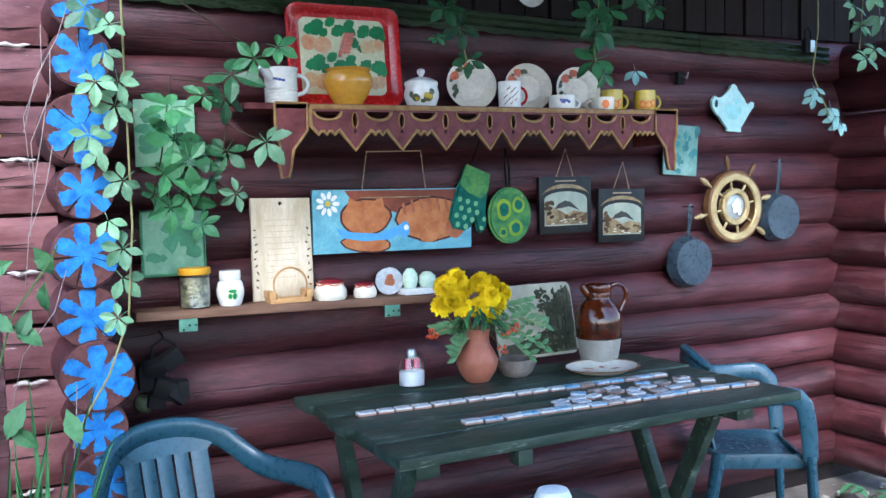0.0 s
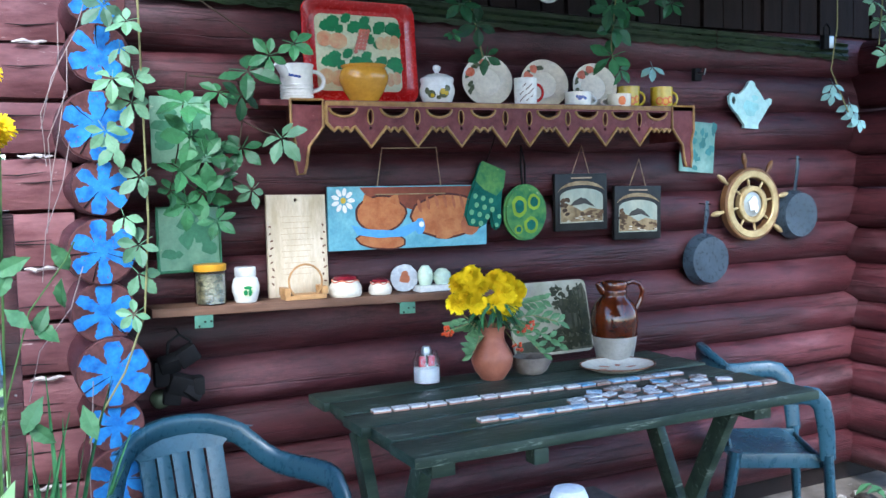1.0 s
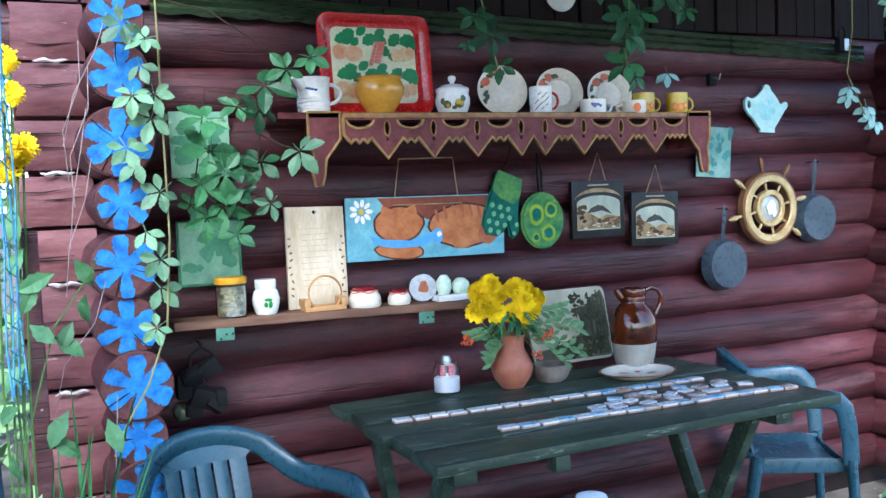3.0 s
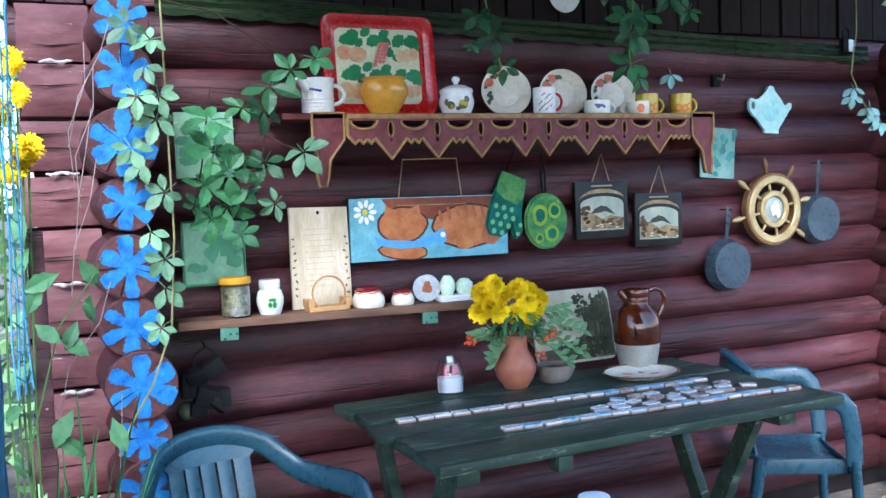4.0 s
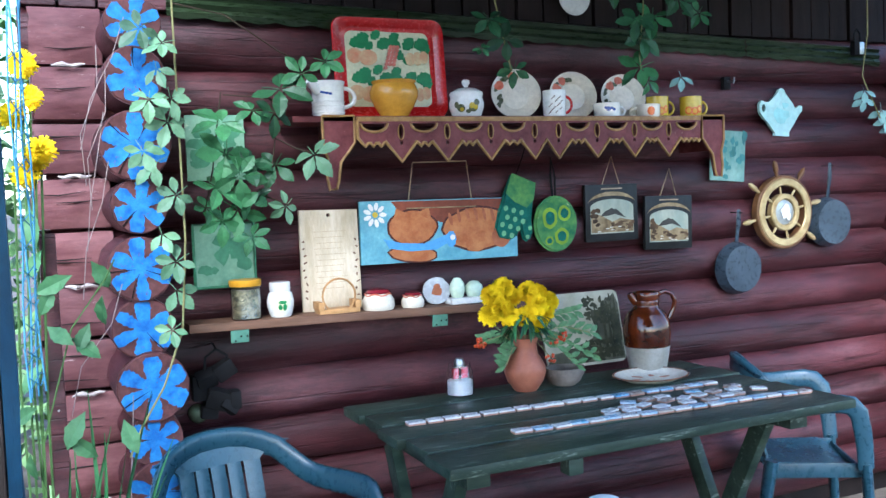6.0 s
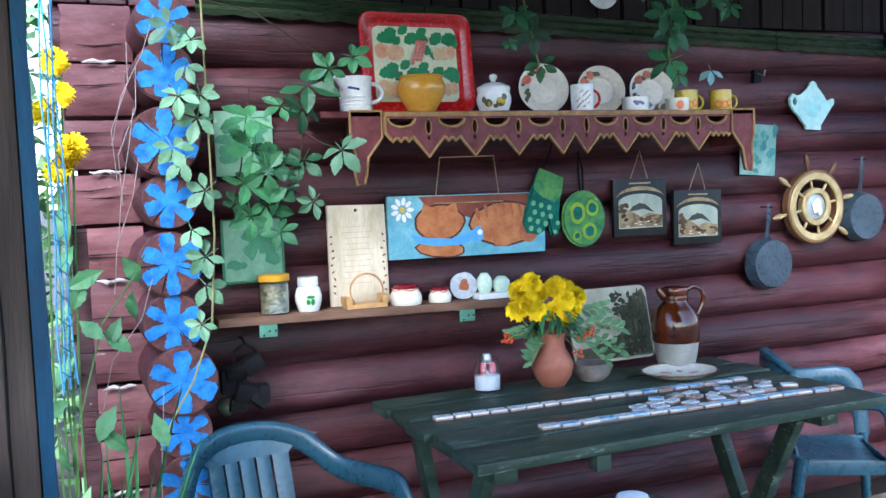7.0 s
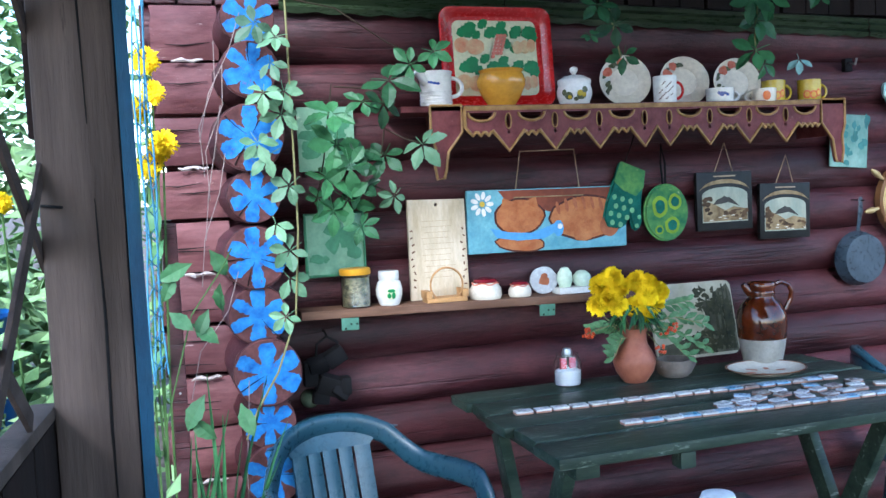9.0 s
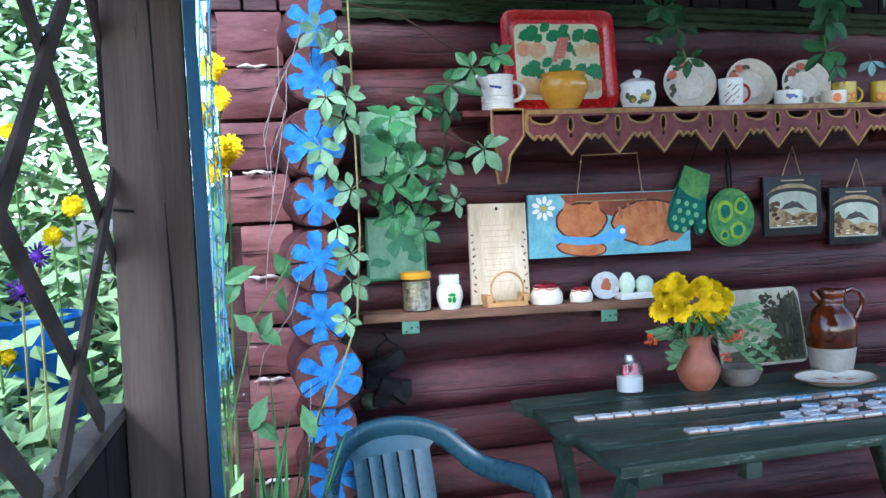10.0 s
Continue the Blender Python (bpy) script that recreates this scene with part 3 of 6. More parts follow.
def on_round(blobs, radius_at, seg=14):
    """Printed spots that follow a turned body: (angle in degrees, height, half width, half height, lift)."""
    bm = bmesh.new()
    for a0, h0, w, h, lift in blobs:
        c = []
        for ring in (0.0, 0.5, 1.0):
            row = []
            for k in range(seg if ring else 1):
                b = k * math.tau / seg
                hh = h0 + h * ring * math.sin(b)
                r = radius_at(hh) + lift
                a = radians(a0) + w * ring * math.cos(b) / r
                row.append(bm.verts.new((r * math.cos(a), r * math.sin(a), hh)))
            c.append(row)
        for k in range(seg):
            q = (k + 1) % seg
            bm.faces.new((c[0][0], c[1][k], c[1][q]))
            bm.faces.new((c[1][k], c[2][k], c[2][q], c[1][q]))
    bmesh.ops.recalc_face_normals(bm, faces=bm.faces[:])
    return bm


def radius_of(profile):
    def at(h):
        for (r0, h0), (r1, h1) in zip(profile, profile[1:]):
            if h0 <= h <= h1 and h1 > h0:
                return r0 + (r1 - r0) * (h - h0) / (h1 - h0)
        return max(r for r, h_ in profile)
    return at


def handle(r, z0, z1, out, thick, angle):
    """A loop handle on a turned body, standing out at the angle (degrees)."""
    a = radians(angle)
    pts = []
    for k in range(11):
        u = -math.pi / 2 + math.pi * k / 10
        d = r + out * math.cos(u)
        pts.append((d * math.cos(a), d * math.sin(a), (z0 + z1) / 2 + (z1 - z0) / 2 * math.sin(u)))
    return tube(bmesh.new(), pts, thick, 8)


def vessel(name, label, category, m, outer, wall, mat, body="body"):
    """A hollow turned vessel; outer profile from the base's centre to the rim."""
    th = thing(name, label, category, m)
    top = outer[-1]
    inner = [(max(r - wall, 0.001), max(h, outer[0][1] + wall)) for r, h in outer[::-1] if r > wall]
    prof = list(outer) + [(top[0] - wall * 0.5, top[1] + wall * 0.3)] + inner + [(0, outer[0][1] + wall)]
    part(body, lathe(bmesh.new(), prof), mat, th)
    return th


def shelf_z(x):
    return 1.6215 - 0.012 * (x - 0.87) / 1.4


# ---- carved shelf parts ----
rng = random.Random(8)
tips = [1.117, 1.264, 1.409, 1.562, 1.648, 1.792, 1.937, 2.075]
X0, X1, ZT = 0.984, 2.209, 1.606
low = [(X0, 1.556)]
prev = X0 + 0.01
for i, tx in enumerate(tips):
    a, b = tx - 0.05, tx + 0.05
    if a > prev + 0.03:
        n = max(2, int((a - prev) / 0.024))
        for k in range(n):
            u0 = prev + (a - prev) * k / n
            w = (a - prev) / n
            low += [(u0 + w * 0.15, 1.541), (u0 + w * 0.5, 1.532), (u0 + w * 0.85, 1.541)]
    low += [(max(a, prev), 1.546), (tx, 1.487), (min(b, (tips[i + 1] + tx) / 2 if i + 1 < len(tips) else b), 1.546)]
    prev = low[-1][0]
for k in range(4):
    u0 = prev + (X1 - prev) * k / 4
    w = (X1 - prev) / 4
    low += [(u0 + w * 0.15, 1.541), (u0 + w * 0.5, 1.532), (u0 + w * 0.85, 1.541)]
outline = [(X1, 1.556), (X1, ZT), (X0, ZT)] + low
clean = []
for p in outline:
    if not clean or abs(p[0] - clean[-1][0]) + abs(p[1] - clean[-1][1]) > 0.002:
        clean.append(p)
outline = clean
holes, rims = [], []
mids = [(a + b) / 2 for a, b in zip(tips, tips[1:]) if b - a > 0.1] + [1.035, 2.15]
for cx in mids:
    w = 0.036
    arc = [(cx + w * math.cos(a), ZT - 0.009 - 0.021 * math.sin(a)) for a in [math.pi * k / 10 for k in range(11)]]
    holes.append(arc)
    rims.append([(cx + w * 1.15 * math.cos(a), ZT - 0.008 - 0.025 * math.sin(a)) for a in [math.pi * k / 12 for k in range(13)]])
for tx in tips:
    holes.append(ellipse(tx, 1.573, 0.0075, 0.02, 10))
    holes.append(ellipse(tx, 1.541, 0.0055, 0.006, 8))
bm = plate_of(bmesh.new(), outline, 0.012, pose(0, -0.212, 0), holes)
part("carved_valance", bm, MAROON, top_shelf, "maroon fretwork board with pointed teeth", smooth=False)
bm = bmesh.new()
edge = [(x, -0.2135, z) for x, z in outline[2:]]
tube(bm, edge, 0.0052, 6)
part("gold_edge", bm, GOLD, top_shelf, "gold painted edge of the fretwork")
for rim in rims:
    part("gold_arc", tube(bmesh.new(), [(x, -0.2135, z) for x, z in rim], 0.0042, 6), GOLD, top_shelf)
for tx in tips:
    part("gold_ring", tube(bmesh.new(), [(x, -0.2135, z) for x, z in ellipse(tx, 1.573, 0.0088, 0.022, 13) + [(tx + 0.0088, 1.573)]], 0.0022, 5), GOLD, top_shelf)
part("gold_edge_strip", boxed((0.985, -0.214, 1.603), (2.21, -0.199, 1.6165), 0.002), GOLD, top_shelf)
for x, s in ((0.885, 1), (2.225, -1)):
    side = [(0.0, 1.62), (0.094, 1.62), (0.094, 1.545), (0.075, 1.52), (0.05, 1.49), (0.042, 1.44), (0.035, 1.415), (0.014, 1.412), (0.008, 1.45), (0.012, 1.5), (0.0, 1.54)]
    if s < 0:
        side = [(0.094 - u, z) for u, z in side]
    bm = plate_of(bmesh.new(), [(u, z) for u, z in side], 0.014, pose(x, -0.2, 0) if s > 0 else pose(x, -0.2, 0))
    br = part("bracket", bm, MAROON, top_shelf, "maroon curved side bracket", smooth=False)
    loop = side + [side[0]]
    part("gold_edge", tube(bmesh.new(), [(x + u, -0.2015, z) for u, z in loop], 0.0042, 6), GOLD, br)
    part("bracket_side", boxed((x + 0.04, -0.186, 1.50), (x + 0.054, -0.03, 1.602), 0.002), MAROON, top_shelf)

for x0, x1, z1 in ((0.612, 0.662, 1.05), (1.222, 1.272, 1.03)):
    br = part("bracket", boxed((x0, -0.148, 1.003), (x1, -0.143, 1.038), 0.001), BRACKETGREEN, lower_shelf, "small green metal bracket plate")
    for dx in (0.012, 0.028, 0.045):
        s = part("screw", lathe(bmesh.new(), [(0, 0), (0.003, 0), (0.002, 0.0015), (0, 0.002)], 8), BLACK, br)
        s.matrix_basis = pose(x0 + dx, -0.1482, 1.008 + 0.012 * (dx > 0.02), 90)
    part("bracket_arm", boxed((x0 + 0.01, -0.143, 1.03), (x0 + 0.04, -0.03, 1.0375), 0.001), BRACKETGREEN, lower_shelf)

# ---- things on the carved shelf ----
def small(x, y, z=None, rz=0):
    return pose(x, y, shelf_z(x) if z is None else z, 0, 0, rz)


prof = [(0, 0), (0.044, 0), (0.046, 0.006), (0.046, 0.07), (0.047, 0.088), (0.05, 0.1)]
pitcher = vessel("milk_pitcher", "white ribbed ceramic milk pitcher with a blue motif", "pitcher", small(0.925, -0.14), prof, 0.004, WHITE)
part("handle", handle(0.045, 0.028, 0.082, 0.032, 0.006, -12), WHITE, pitcher)
part("spout", tube(bmesh.new(), [(-0.036, -0.02, 0.07), (-0.052, -0.028, 0.088), (-0.066, -0.034, 0.1)], [0.014, 0.014, 0.01], 10), WHITE, pitcher)
for h in (0.012, 0.022, 0.032, 0.042):
    part("rib", tube(bmesh.new(), [(0.0462 * math.cos(a), 0.0462 * math.sin(a), h) for a in [k * math.tau / 24 for k in range(25)]], 0.0022, 6), WHITE, pitcher)
part("printed_motif", on_round([(-117 + d, 0.066 + 0.004 * math.sin(d), 0.006, 0.004, 0.0006) for d in (-30, -18, -6, 6, 18)], radius_of(prof)), COBALT, pitcher)

prof = [(0, 0), (0.036, 0), (0.038, 0.006), (0.052, 0.03), (0.064, 0.058), (0.066, 0.075), (0.060, 0.092), (0.056, 0.098), (0.061, 0.106)]
vessel("ochre_pot", "round glossy ochre-yellow glazed pot", "pot", small(1.127, -0.145) @ Matrix.Diagonal((1.1, 1.1, 1.0, 1)), prof, 0.005, YELLOWPOT)

tray = thing("serving_tray", "red metal tray printed with fruit and green leaves", "tray", pose(1.137, -0.098, 1.77, -5, 0, 0))
def round_rect(w, h, r, n=5):
    out = []
    for cx, cz, a0 in ((w - r, h - r, 0), (-w + r, h - r, 90), (-w + r, -h + r, 180), (w - r, -h + r, 270)):
        out += [(cx + r * math.cos(radians(a0 + 90 * k / n)), cz + r * math.sin(radians(a0 + 90 * k / n))) for k in range(n + 1)]
    return out
bm = bmesh.new()
rings = []
for w, h, y in ((0.179, 0.151, -0.006), (0.177, 0.149, -0.012), (0.167, 0.141, -0.01), (0.153, 0.128, 0.006), (0.148, 0.123, 0.01)):
    rings.append([bm.verts.new((x, y, z)) for x, z in round_rect(w, h, 0.035)])
for a, b in zip(rings, rings[1:]):
    for k in range(len(a)):
        bm.faces.new((a[k], a[(k + 1) % len(a)], b[(k + 1) % len(a)], b[k]))
bm.faces.new(rings[-1])
back = [bm.verts.new((x, 0.014, z)) for x, z in round_rect(0.156, 0.13, 0.035)]
bm.faces.new(back[::-1])
for k in range(len(back)):
    bm.faces.new((rings[0][k], back[k], back[(k + 1) % len(back)], rings[0][(k + 1) % len(back)]))
bmesh.ops.recalc_face_normals(bm, faces=bm.faces[:])
part("tray_body", bm, RED, tray)
pic = part("printed_panel", shapes([round_rect(0.134, 0.113, 0.02)]), CREAMPAINT, tray, "cream panel printed with fruit and leaves", smooth=False)
pic.matrix_basis = pose(0, 0.0098, 0)
pic_tray = pic
rng = random.Random(3)
def printed_leaf(cx, cz, ln, turn):
    pts = [(0, 0), (0.25, 0.3), (0.4, 0.27), (0.5, 0.38), (0.68, 0.27), (0.76, 0.28), (1, 0), (0.76, -0.28), (0.68, -0.27), (0.5, -0.38), (0.4, -0.27), (0.25, -0.3)]
    c, q = math.cos(turn), math.sin(turn)
    return [(cx + ln * (u * c - h * q), cz + ln * (u * q + h * c)) for u, h in pts]


lv = []
for rowz in (0.06, -0.045):
    for cx, dz, ln, turn in ((-0.122, 0.012, 0.05, 0.3), (-0.1, 0.03, 0.045, 0.2), (-0.06, 0.036, 0.05, -2.4), (-0.052, 0.03, 0.04, 0.7), (-0.035, 0.005, 0.052, 0.5), (0.0, 0.03, 0.05, -0.5), (0.005, 0.028, 0.04, 0.5), (0.05, -0.03, 0.045, 2.4), (0.045, -0.035, 0.04, 0.1), (0.05, 0.0, 0.052, 0.8), (0.085, 0.008, 0.055, 0.4), (0.125, 0.03, 0.05, -1.7), (-0.07, -0.005, 0.035, 0.9)):
        lv.append(printed_leaf(cx, rowz + dz, ln, turn))
lf = part("printed_leaves", shapes(lv, 0.0012, 0.00006), GREENPAINT, pic, smooth=False)
lf.matrix_basis = pose(0, -0.0013, 0)
fr = []
for rowz in (0.035, -0.075):
    fr += [ellipse(x, rowz + dz, w, h, 16, 0.04, 1) for x, dz, w, h in ((-0.108, 0.003, 0.024, 0.023), (-0.066, -0.002, 0.029, 0.024), (0.07, -0.004, 0.017, 0.02), (0.094, -0.002, 0.015, 0.021), (0.115, 0.002, 0.014, 0.02))]
FRUIT = fr
gr = []
for rowz in (0.066, -0.04):
    for k in range(19):
        gr.append(ellipse(0.008 + (k % 3) * 0.0115 - 0.0035 * (k // 3), rowz - (k // 3) * 0.0105, 0.0062, 0.0062, 8))
f3 = part("printed_grapes", shapes(gr), ROSE, pic, smooth=False)
f3.matrix_basis = pose(0, -0.0066, 0)
tagged(f3, kind="stuff")
tagged(lf, kind="stuff")

prof = [(0, 0), (0.04, 0), (0.044, 0.006), (0.053, 0.03), (0.054, 0.045), (0.049, 0.062), (0.052, 0.074)]
sugar = vessel("sugar_bowl", "white lidded sugar bowl with a painted yellow and green bunch", "sugar bowl", small(1.367, -0.14), prof, 0.004, WHITE)
lid = part("lid", lathe(bmesh.new(), [(0.052, 0.074), (0.05, 0.079), (0.03, 0.09), (0.008, 0.094), (0, 0.094)]), WHITE, sugar)
part("knob", lathe(bmesh.new(), [(0, 0.093), (0.006, 0.094), (0.007, 0.098), (0.0125, 0.106), (0.012, 0.114), (0.006, 0.119), (0, 0.12)], 16), WHITE, lid)
part("printed_leaves", on_round([(-135, 0.028, 0.013, 0.012, 0.0007), (-150, 0.038, 0.008, 0.01, 0.0008), (-92, 0.03, 0.016, 0.014, 0.0007), (-80, 0.045, 0.01, 0.01, 0.0008), (-110, 0.018, 0.008, 0.006, 0.0009)], radius_of(prof)), OLIVE, sugar)
part("printed_fruit", on_round([(-98, 0.035, 0.009, 0.009, 0.0014), (-84, 0.03, 0.007, 0.007, 0.0014), (-132, 0.024, 0.006, 0.006, 0.0014)], radius_of(prof)), MUSTARD, sugar)


def dinner_plate(x, r, seed):
    """A round plate that leans on the wall, turned a little to the side."""
    th = thing("cream_plate", "cream plate with orange roses and dark leaves leaning on the wall", "plate", pose(x, -0.075, shelf_z(x) + r - 0.002, 78, 0, -14), "plates on the carved shelf")
    pr = [(0, -0.004), (r * 0.55, -0.004), (r * 0.62, 0.002), (r * 0.98, 0.013), (r, 0.015), (r * 0.985, 0.017), (r * 0.62, 0.007), (r * 0.55, 0.001), (0, 0.001)]
    part("plate_body", lathe(bmesh.new(), pr, 40), CREAM, th)
    g = random.Random(seed)
    lv, rs = [], []
    c0 = [g.uniform(95, 125), g.uniform(140, 160)]
    for a in [c0[0] + d for d in (-25, -14, 20, 30, 55, 66, 90, 104, 112)]:
        q = r * g.uniform(0.66, 0.86)
        lv.append(ellipse(q * math.cos(radians(a)), q * math.sin(radians(a)), 0.011, 0.007, 8, 0.2, int(a), radians(a + 40)))
    for a in (c0[0], c0[1] - 5):
        q = r * 0.74
        rs.append(ellipse(q * math.cos(radians(a)), q * math.sin(radians(a)), 0.0145, 0.0145, 10, 0.2, int(a)))
    for nm, loops, mt, lift in (("printed_leaves", lv, OLIVE, 0.0125), ("printed_rose", rs, ROSE, 0.0138)):
        o = part(nm, shapes(loops), mt, th, smooth=False)
        o.matrix_basis = pose(0, 0, lift, -90, 0, 0)
    return th


for x, r, sd in ((1.575, 0.083, 1), (1.79, 0.082, 2), (1.99, 0.08, 4)):
    dinner_plate(x, r, sd)


def mug(name, label, x, y, r, h, mat, hmat, ang, group=""):
    pr = [(0, 0), (r * 0.9, 0), (r * 0.95, 0.004), (r * 0.98, h * 0.5), (r, h)]
    th = vessel(name, label, "mug", small(x, y), pr, 0.003, mat)
    part("handle", handle(r * 0.96, h * 0.2, h * 0.8, 0.024, 0.0045, ang), hmat, th)
    return th, radius_of(pr)


m1, ra = mug("tea_mug", "white mug with a red handle and small dark writing", 1.672, -0.155, 0.037, 0.088, WHITE, RED, -8)
part("printed_marks", on_round([(-150 + 71 * (k * 0.618 % 1), 0.015 + 0.055 * (k * 0.414 % 1), 0.0018 + 0.001 * (k % 2), 0.0022, 0.0006) for k in range(26)], ra), PICSTRIPE, m1)
m2, ra = mug("tea_bowl", "small white cup with a cobalt flower", 1.872, -0.155, 0.044, 0.05, WHITE, WHITE, -5)
part("printed_flower", on_round([(-117, 0.03, 0.008, 0.008, 0.0006), (-104, 0.032, 0.007, 0.005, 0.0007), (-92, 0.028, 0.006, 0.005, 0.0006), (-128, 0.034, 0.005, 0.005, 0.0007)], ra), COBALT, m2)
m3, ra = mug("tea_bowl", "small cream cup with an orange fruit print", 2.03, -0.165, 0.04, 0.047, CREAM, CREAM, 165)
part("printed_fruit", on_round([(-112, 0.024, 0.013, 0.015, 0.0006)], ra), ORANGE, m3)
for x, hh in ((2.10, 0.078), (2.226, 0.078)):
    m4, ra = mug("fruit_mug", "mustard-yellow mug with orange fruit rings", x, -0.125 - 0.02 * (x > 2.2), 0.038, hh, MUSTARD, MUSTARD, -10)
    part("printed_fruit", on_round([(-140, 0.03, 0.013, 0.014, 0.0006), (-108, 0.028, 0.013, 0.014, 0.0007), (-80, 0.034, 0.011, 0.013, 0.0006)], ra), ORANGE, m4)
    part("printed_core", on_round([(-140, 0.03, 0.008, 0.009, 0.0012), (-108, 0.028, 0.008, 0.009, 0.0013), (-80, 0.034, 0.007, 0.008, 0.0012)], ra), YELLOWLID, m4)

# ---- things on the lower shelf ----
def lz(x):
    return 1.062 - 0.02 * (x - 0.5)


lower_shelf.matrix_basis = Matrix.Translation((0.5, 0, 1.05)) @ pose(0, 0, 0, 0, math.degrees(0.02), 0) @ Matrix.Translation((-0.5, 0, -1.05))
def jar_at(x, y):
    return pose(x, y, lz(x))
jar = thing("storage_jar", "glass jar of mixed pasta with a yellow lid", "jar", jar_at(0.668, -0.10))
part("glass_body", lathe(bmesh.new(), [(0, 0), (0.040, 0), (0.043, 0.004), (0.043, 0.094), (0.041, 0.094), (0.041, 0.004), (0, 0.003)]), glass_m, jar)
part("filling", lathe(bmesh.new(), [(0, 0.0045), (0.039, 0.0045), (0.0395, 0.086), (0, 0.089)]), MOSAIC, jar)
part("lid", lathe(bmesh.new(), [(0, 0.094), (0.044, 0.094), (0.045, 0.097), (0.045, 0.11), (0.043, 0.112), (0, 0.112)]), YELLOWLID, jar)
prof = [(0, 0), (0.028, 0), (0.031, 0.004), (0.038, 0.03), (0.039, 0.045), (0.034, 0.066), (0.027, 0.074)]
spice = vessel("spice_jar", "white ceramic jar with a screw lid and a leafy badge", "jar", jar_at(0.767, -0.10), prof, 0.003, WHITE)
part("lid", lathe(bmesh.new(), [(0, 0.074), (0.029, 0.074), (0.03, 0.077), (0.03, 0.097), (0.028, 0.1), (0, 0.1)]), WHITE, spice)
part("badge", on_round([(-95, 0.036, 0.017, 0.019, 0.0006)], radius_of(prof)), CREAMPAINT, spice)
part("printed_leaves", on_round([(-95, 0.044, 0.012, 0.005, 0.0013), (-86, 0.03, 0.006, 0.01, 0.0013), (-105, 0.03, 0.006, 0.008, 0.0013)], radius_of(prof)), GREENPAINT, spice)

board = thing("cutting_board", "pale wooden cutting board with burnt ornament leaning on the wall", "cutting board", pose(0.94, -0.038, lz(0.94) + 0.002, -2, 0, 0))
bm = plate_of(bmesh.new(), [(-0.092, 0.0), (0.092, 0.0), (0.091, 0.298), (-0.089, 0.302)], 0.014, pose(0, -0.014, 0), [ellipse(0.0, 0.284, 0.006, 0.006, 10)])
part("board_body", bm, PALEWOOD, board, smooth=False)
g = random.Random(5)
mk = []
for k in range(9):
    for s in (-1, 1):
        mk.append(ellipse(s * 0.08 + g.uniform(-0.004, 0.004), 0.04 + 0.021 * k, 0.0055, 0.0028, 8, 0.3, k, g.uniform(0, 3)))
o = tagged(part("burnt_ornament", shapes(mk, 0.0007, 0.00002), SHELFWOOD, board, smooth=False), kind="stuff")
o.matrix_basis = pose(0, -0.0142, 0)
o = part("faint_writing", shapes([bar(-0.05 + 0.004 * (k % 3), 0.235 - 0.017 * k, 0.052 - 0.006 * (k % 4), 0.2362 - 0.017 * k) for k in range(11)], 0.0004, 0.00002), gloss("faint_brown_ink", (0.4, 0.31, 0.2), 0.6, 0.15), board, "faint unreadable script lines", smooth=False)
o.matrix_basis = pose(0, -0.0142, 0)

holder = thing("napkin_holder", "beech napkin holder with a round hoop", "napkin holder", jar_at(0.935, -0.105))
part("base", boxed((-0.062, -0.028, 0), (0.062, 0.028, 0.014), 0.002), BEECH, holder)
for y in (-0.022,):
    lp = ellipse(0, 0.052, 0.05, 0.05, 24)
    part("hoop", tube(bmesh.new(), [(x, y, z) for x, z in lp + lp[:2]], 0.0032, 6), BEECH, holder)
for x in (-0.056, 0.056):
    part("foot_block", boxed((x - 0.009, -0.03, 0.013), (x + 0.009, 0.03, 0.036), 0.002), BEECH, holder)


def sack_pot(x, r, h):
    th = thing("lidded_pot", "small white pot with a dark red drip-glazed top", "pot", pose(x, -0.10, lz(x)), "small pots on the plank shelf")
    part("body", lathe(bmesh.new(), [(0, 0), (r * 0.92, 0), (r, h * 0.15), (r * 0.97, h * 0.45), (r * 0.72, h * 0.78), (0, h * 0.8)], 20), CREAM, th)
    part("lid", lathe(bmesh.new(), [(r * 0.74, h * 0.76), (r * 0.78, h * 0.82), (r * 0.66, h * 0.93), (r * 0.2, h), (0, h)], 20), gloss("dark_red_glaze", (0.16, 0.012, 0.02), 0.15), th)
    ring = [(r * 0.8 * math.cos(a), r * 0.8 * math.sin(a), h * 0.72 + 0.003 * math.sin(5 * a)) for a in [k * math.tau / 30 for k in range(31)]]
    part("drip_band", tube(bmesh.new(), ring, 0.0022, 5), ROSE, th)


sack_pot(1.066, 0.05, 0.064)
sack_pot(1.178, 0.036, 0.048)
disc = thing("round_plaque", "small round pale ceramic plaque with a brown print", "plaque", pose(1.268, -0.085, lz(1.268) + 0.001, -10, 0, -12))
heart = ellipse(0, 0.042, 0.044, 0.042, 24, 0.03, 2)
part("plaque_body", plate_of(bmesh.new(), heart, 0.012), gloss("grey_white_glaze", (0.42, 0.44, 0.45), 0.25, 0.2), disc, smooth=False)
o = part("printed_shape", shapes([ellipse(0, 0.04, 0.018, 0.014, 12, 0.15, 3), ellipse(0.002, 0.056, 0.012, 0.009, 10, 0.15, 4)]), PICBROWN, disc, smooth=False)
cruet = thing("cruet_set", "white salt and pepper pair on a small tray", "cruet set", pose(1.352, -0.10, lz(1.352)))
part("stand", boxed((-0.055, -0.03, 0), (0.06, 0.03, 0.02), 0.005), WHITE, cruet)
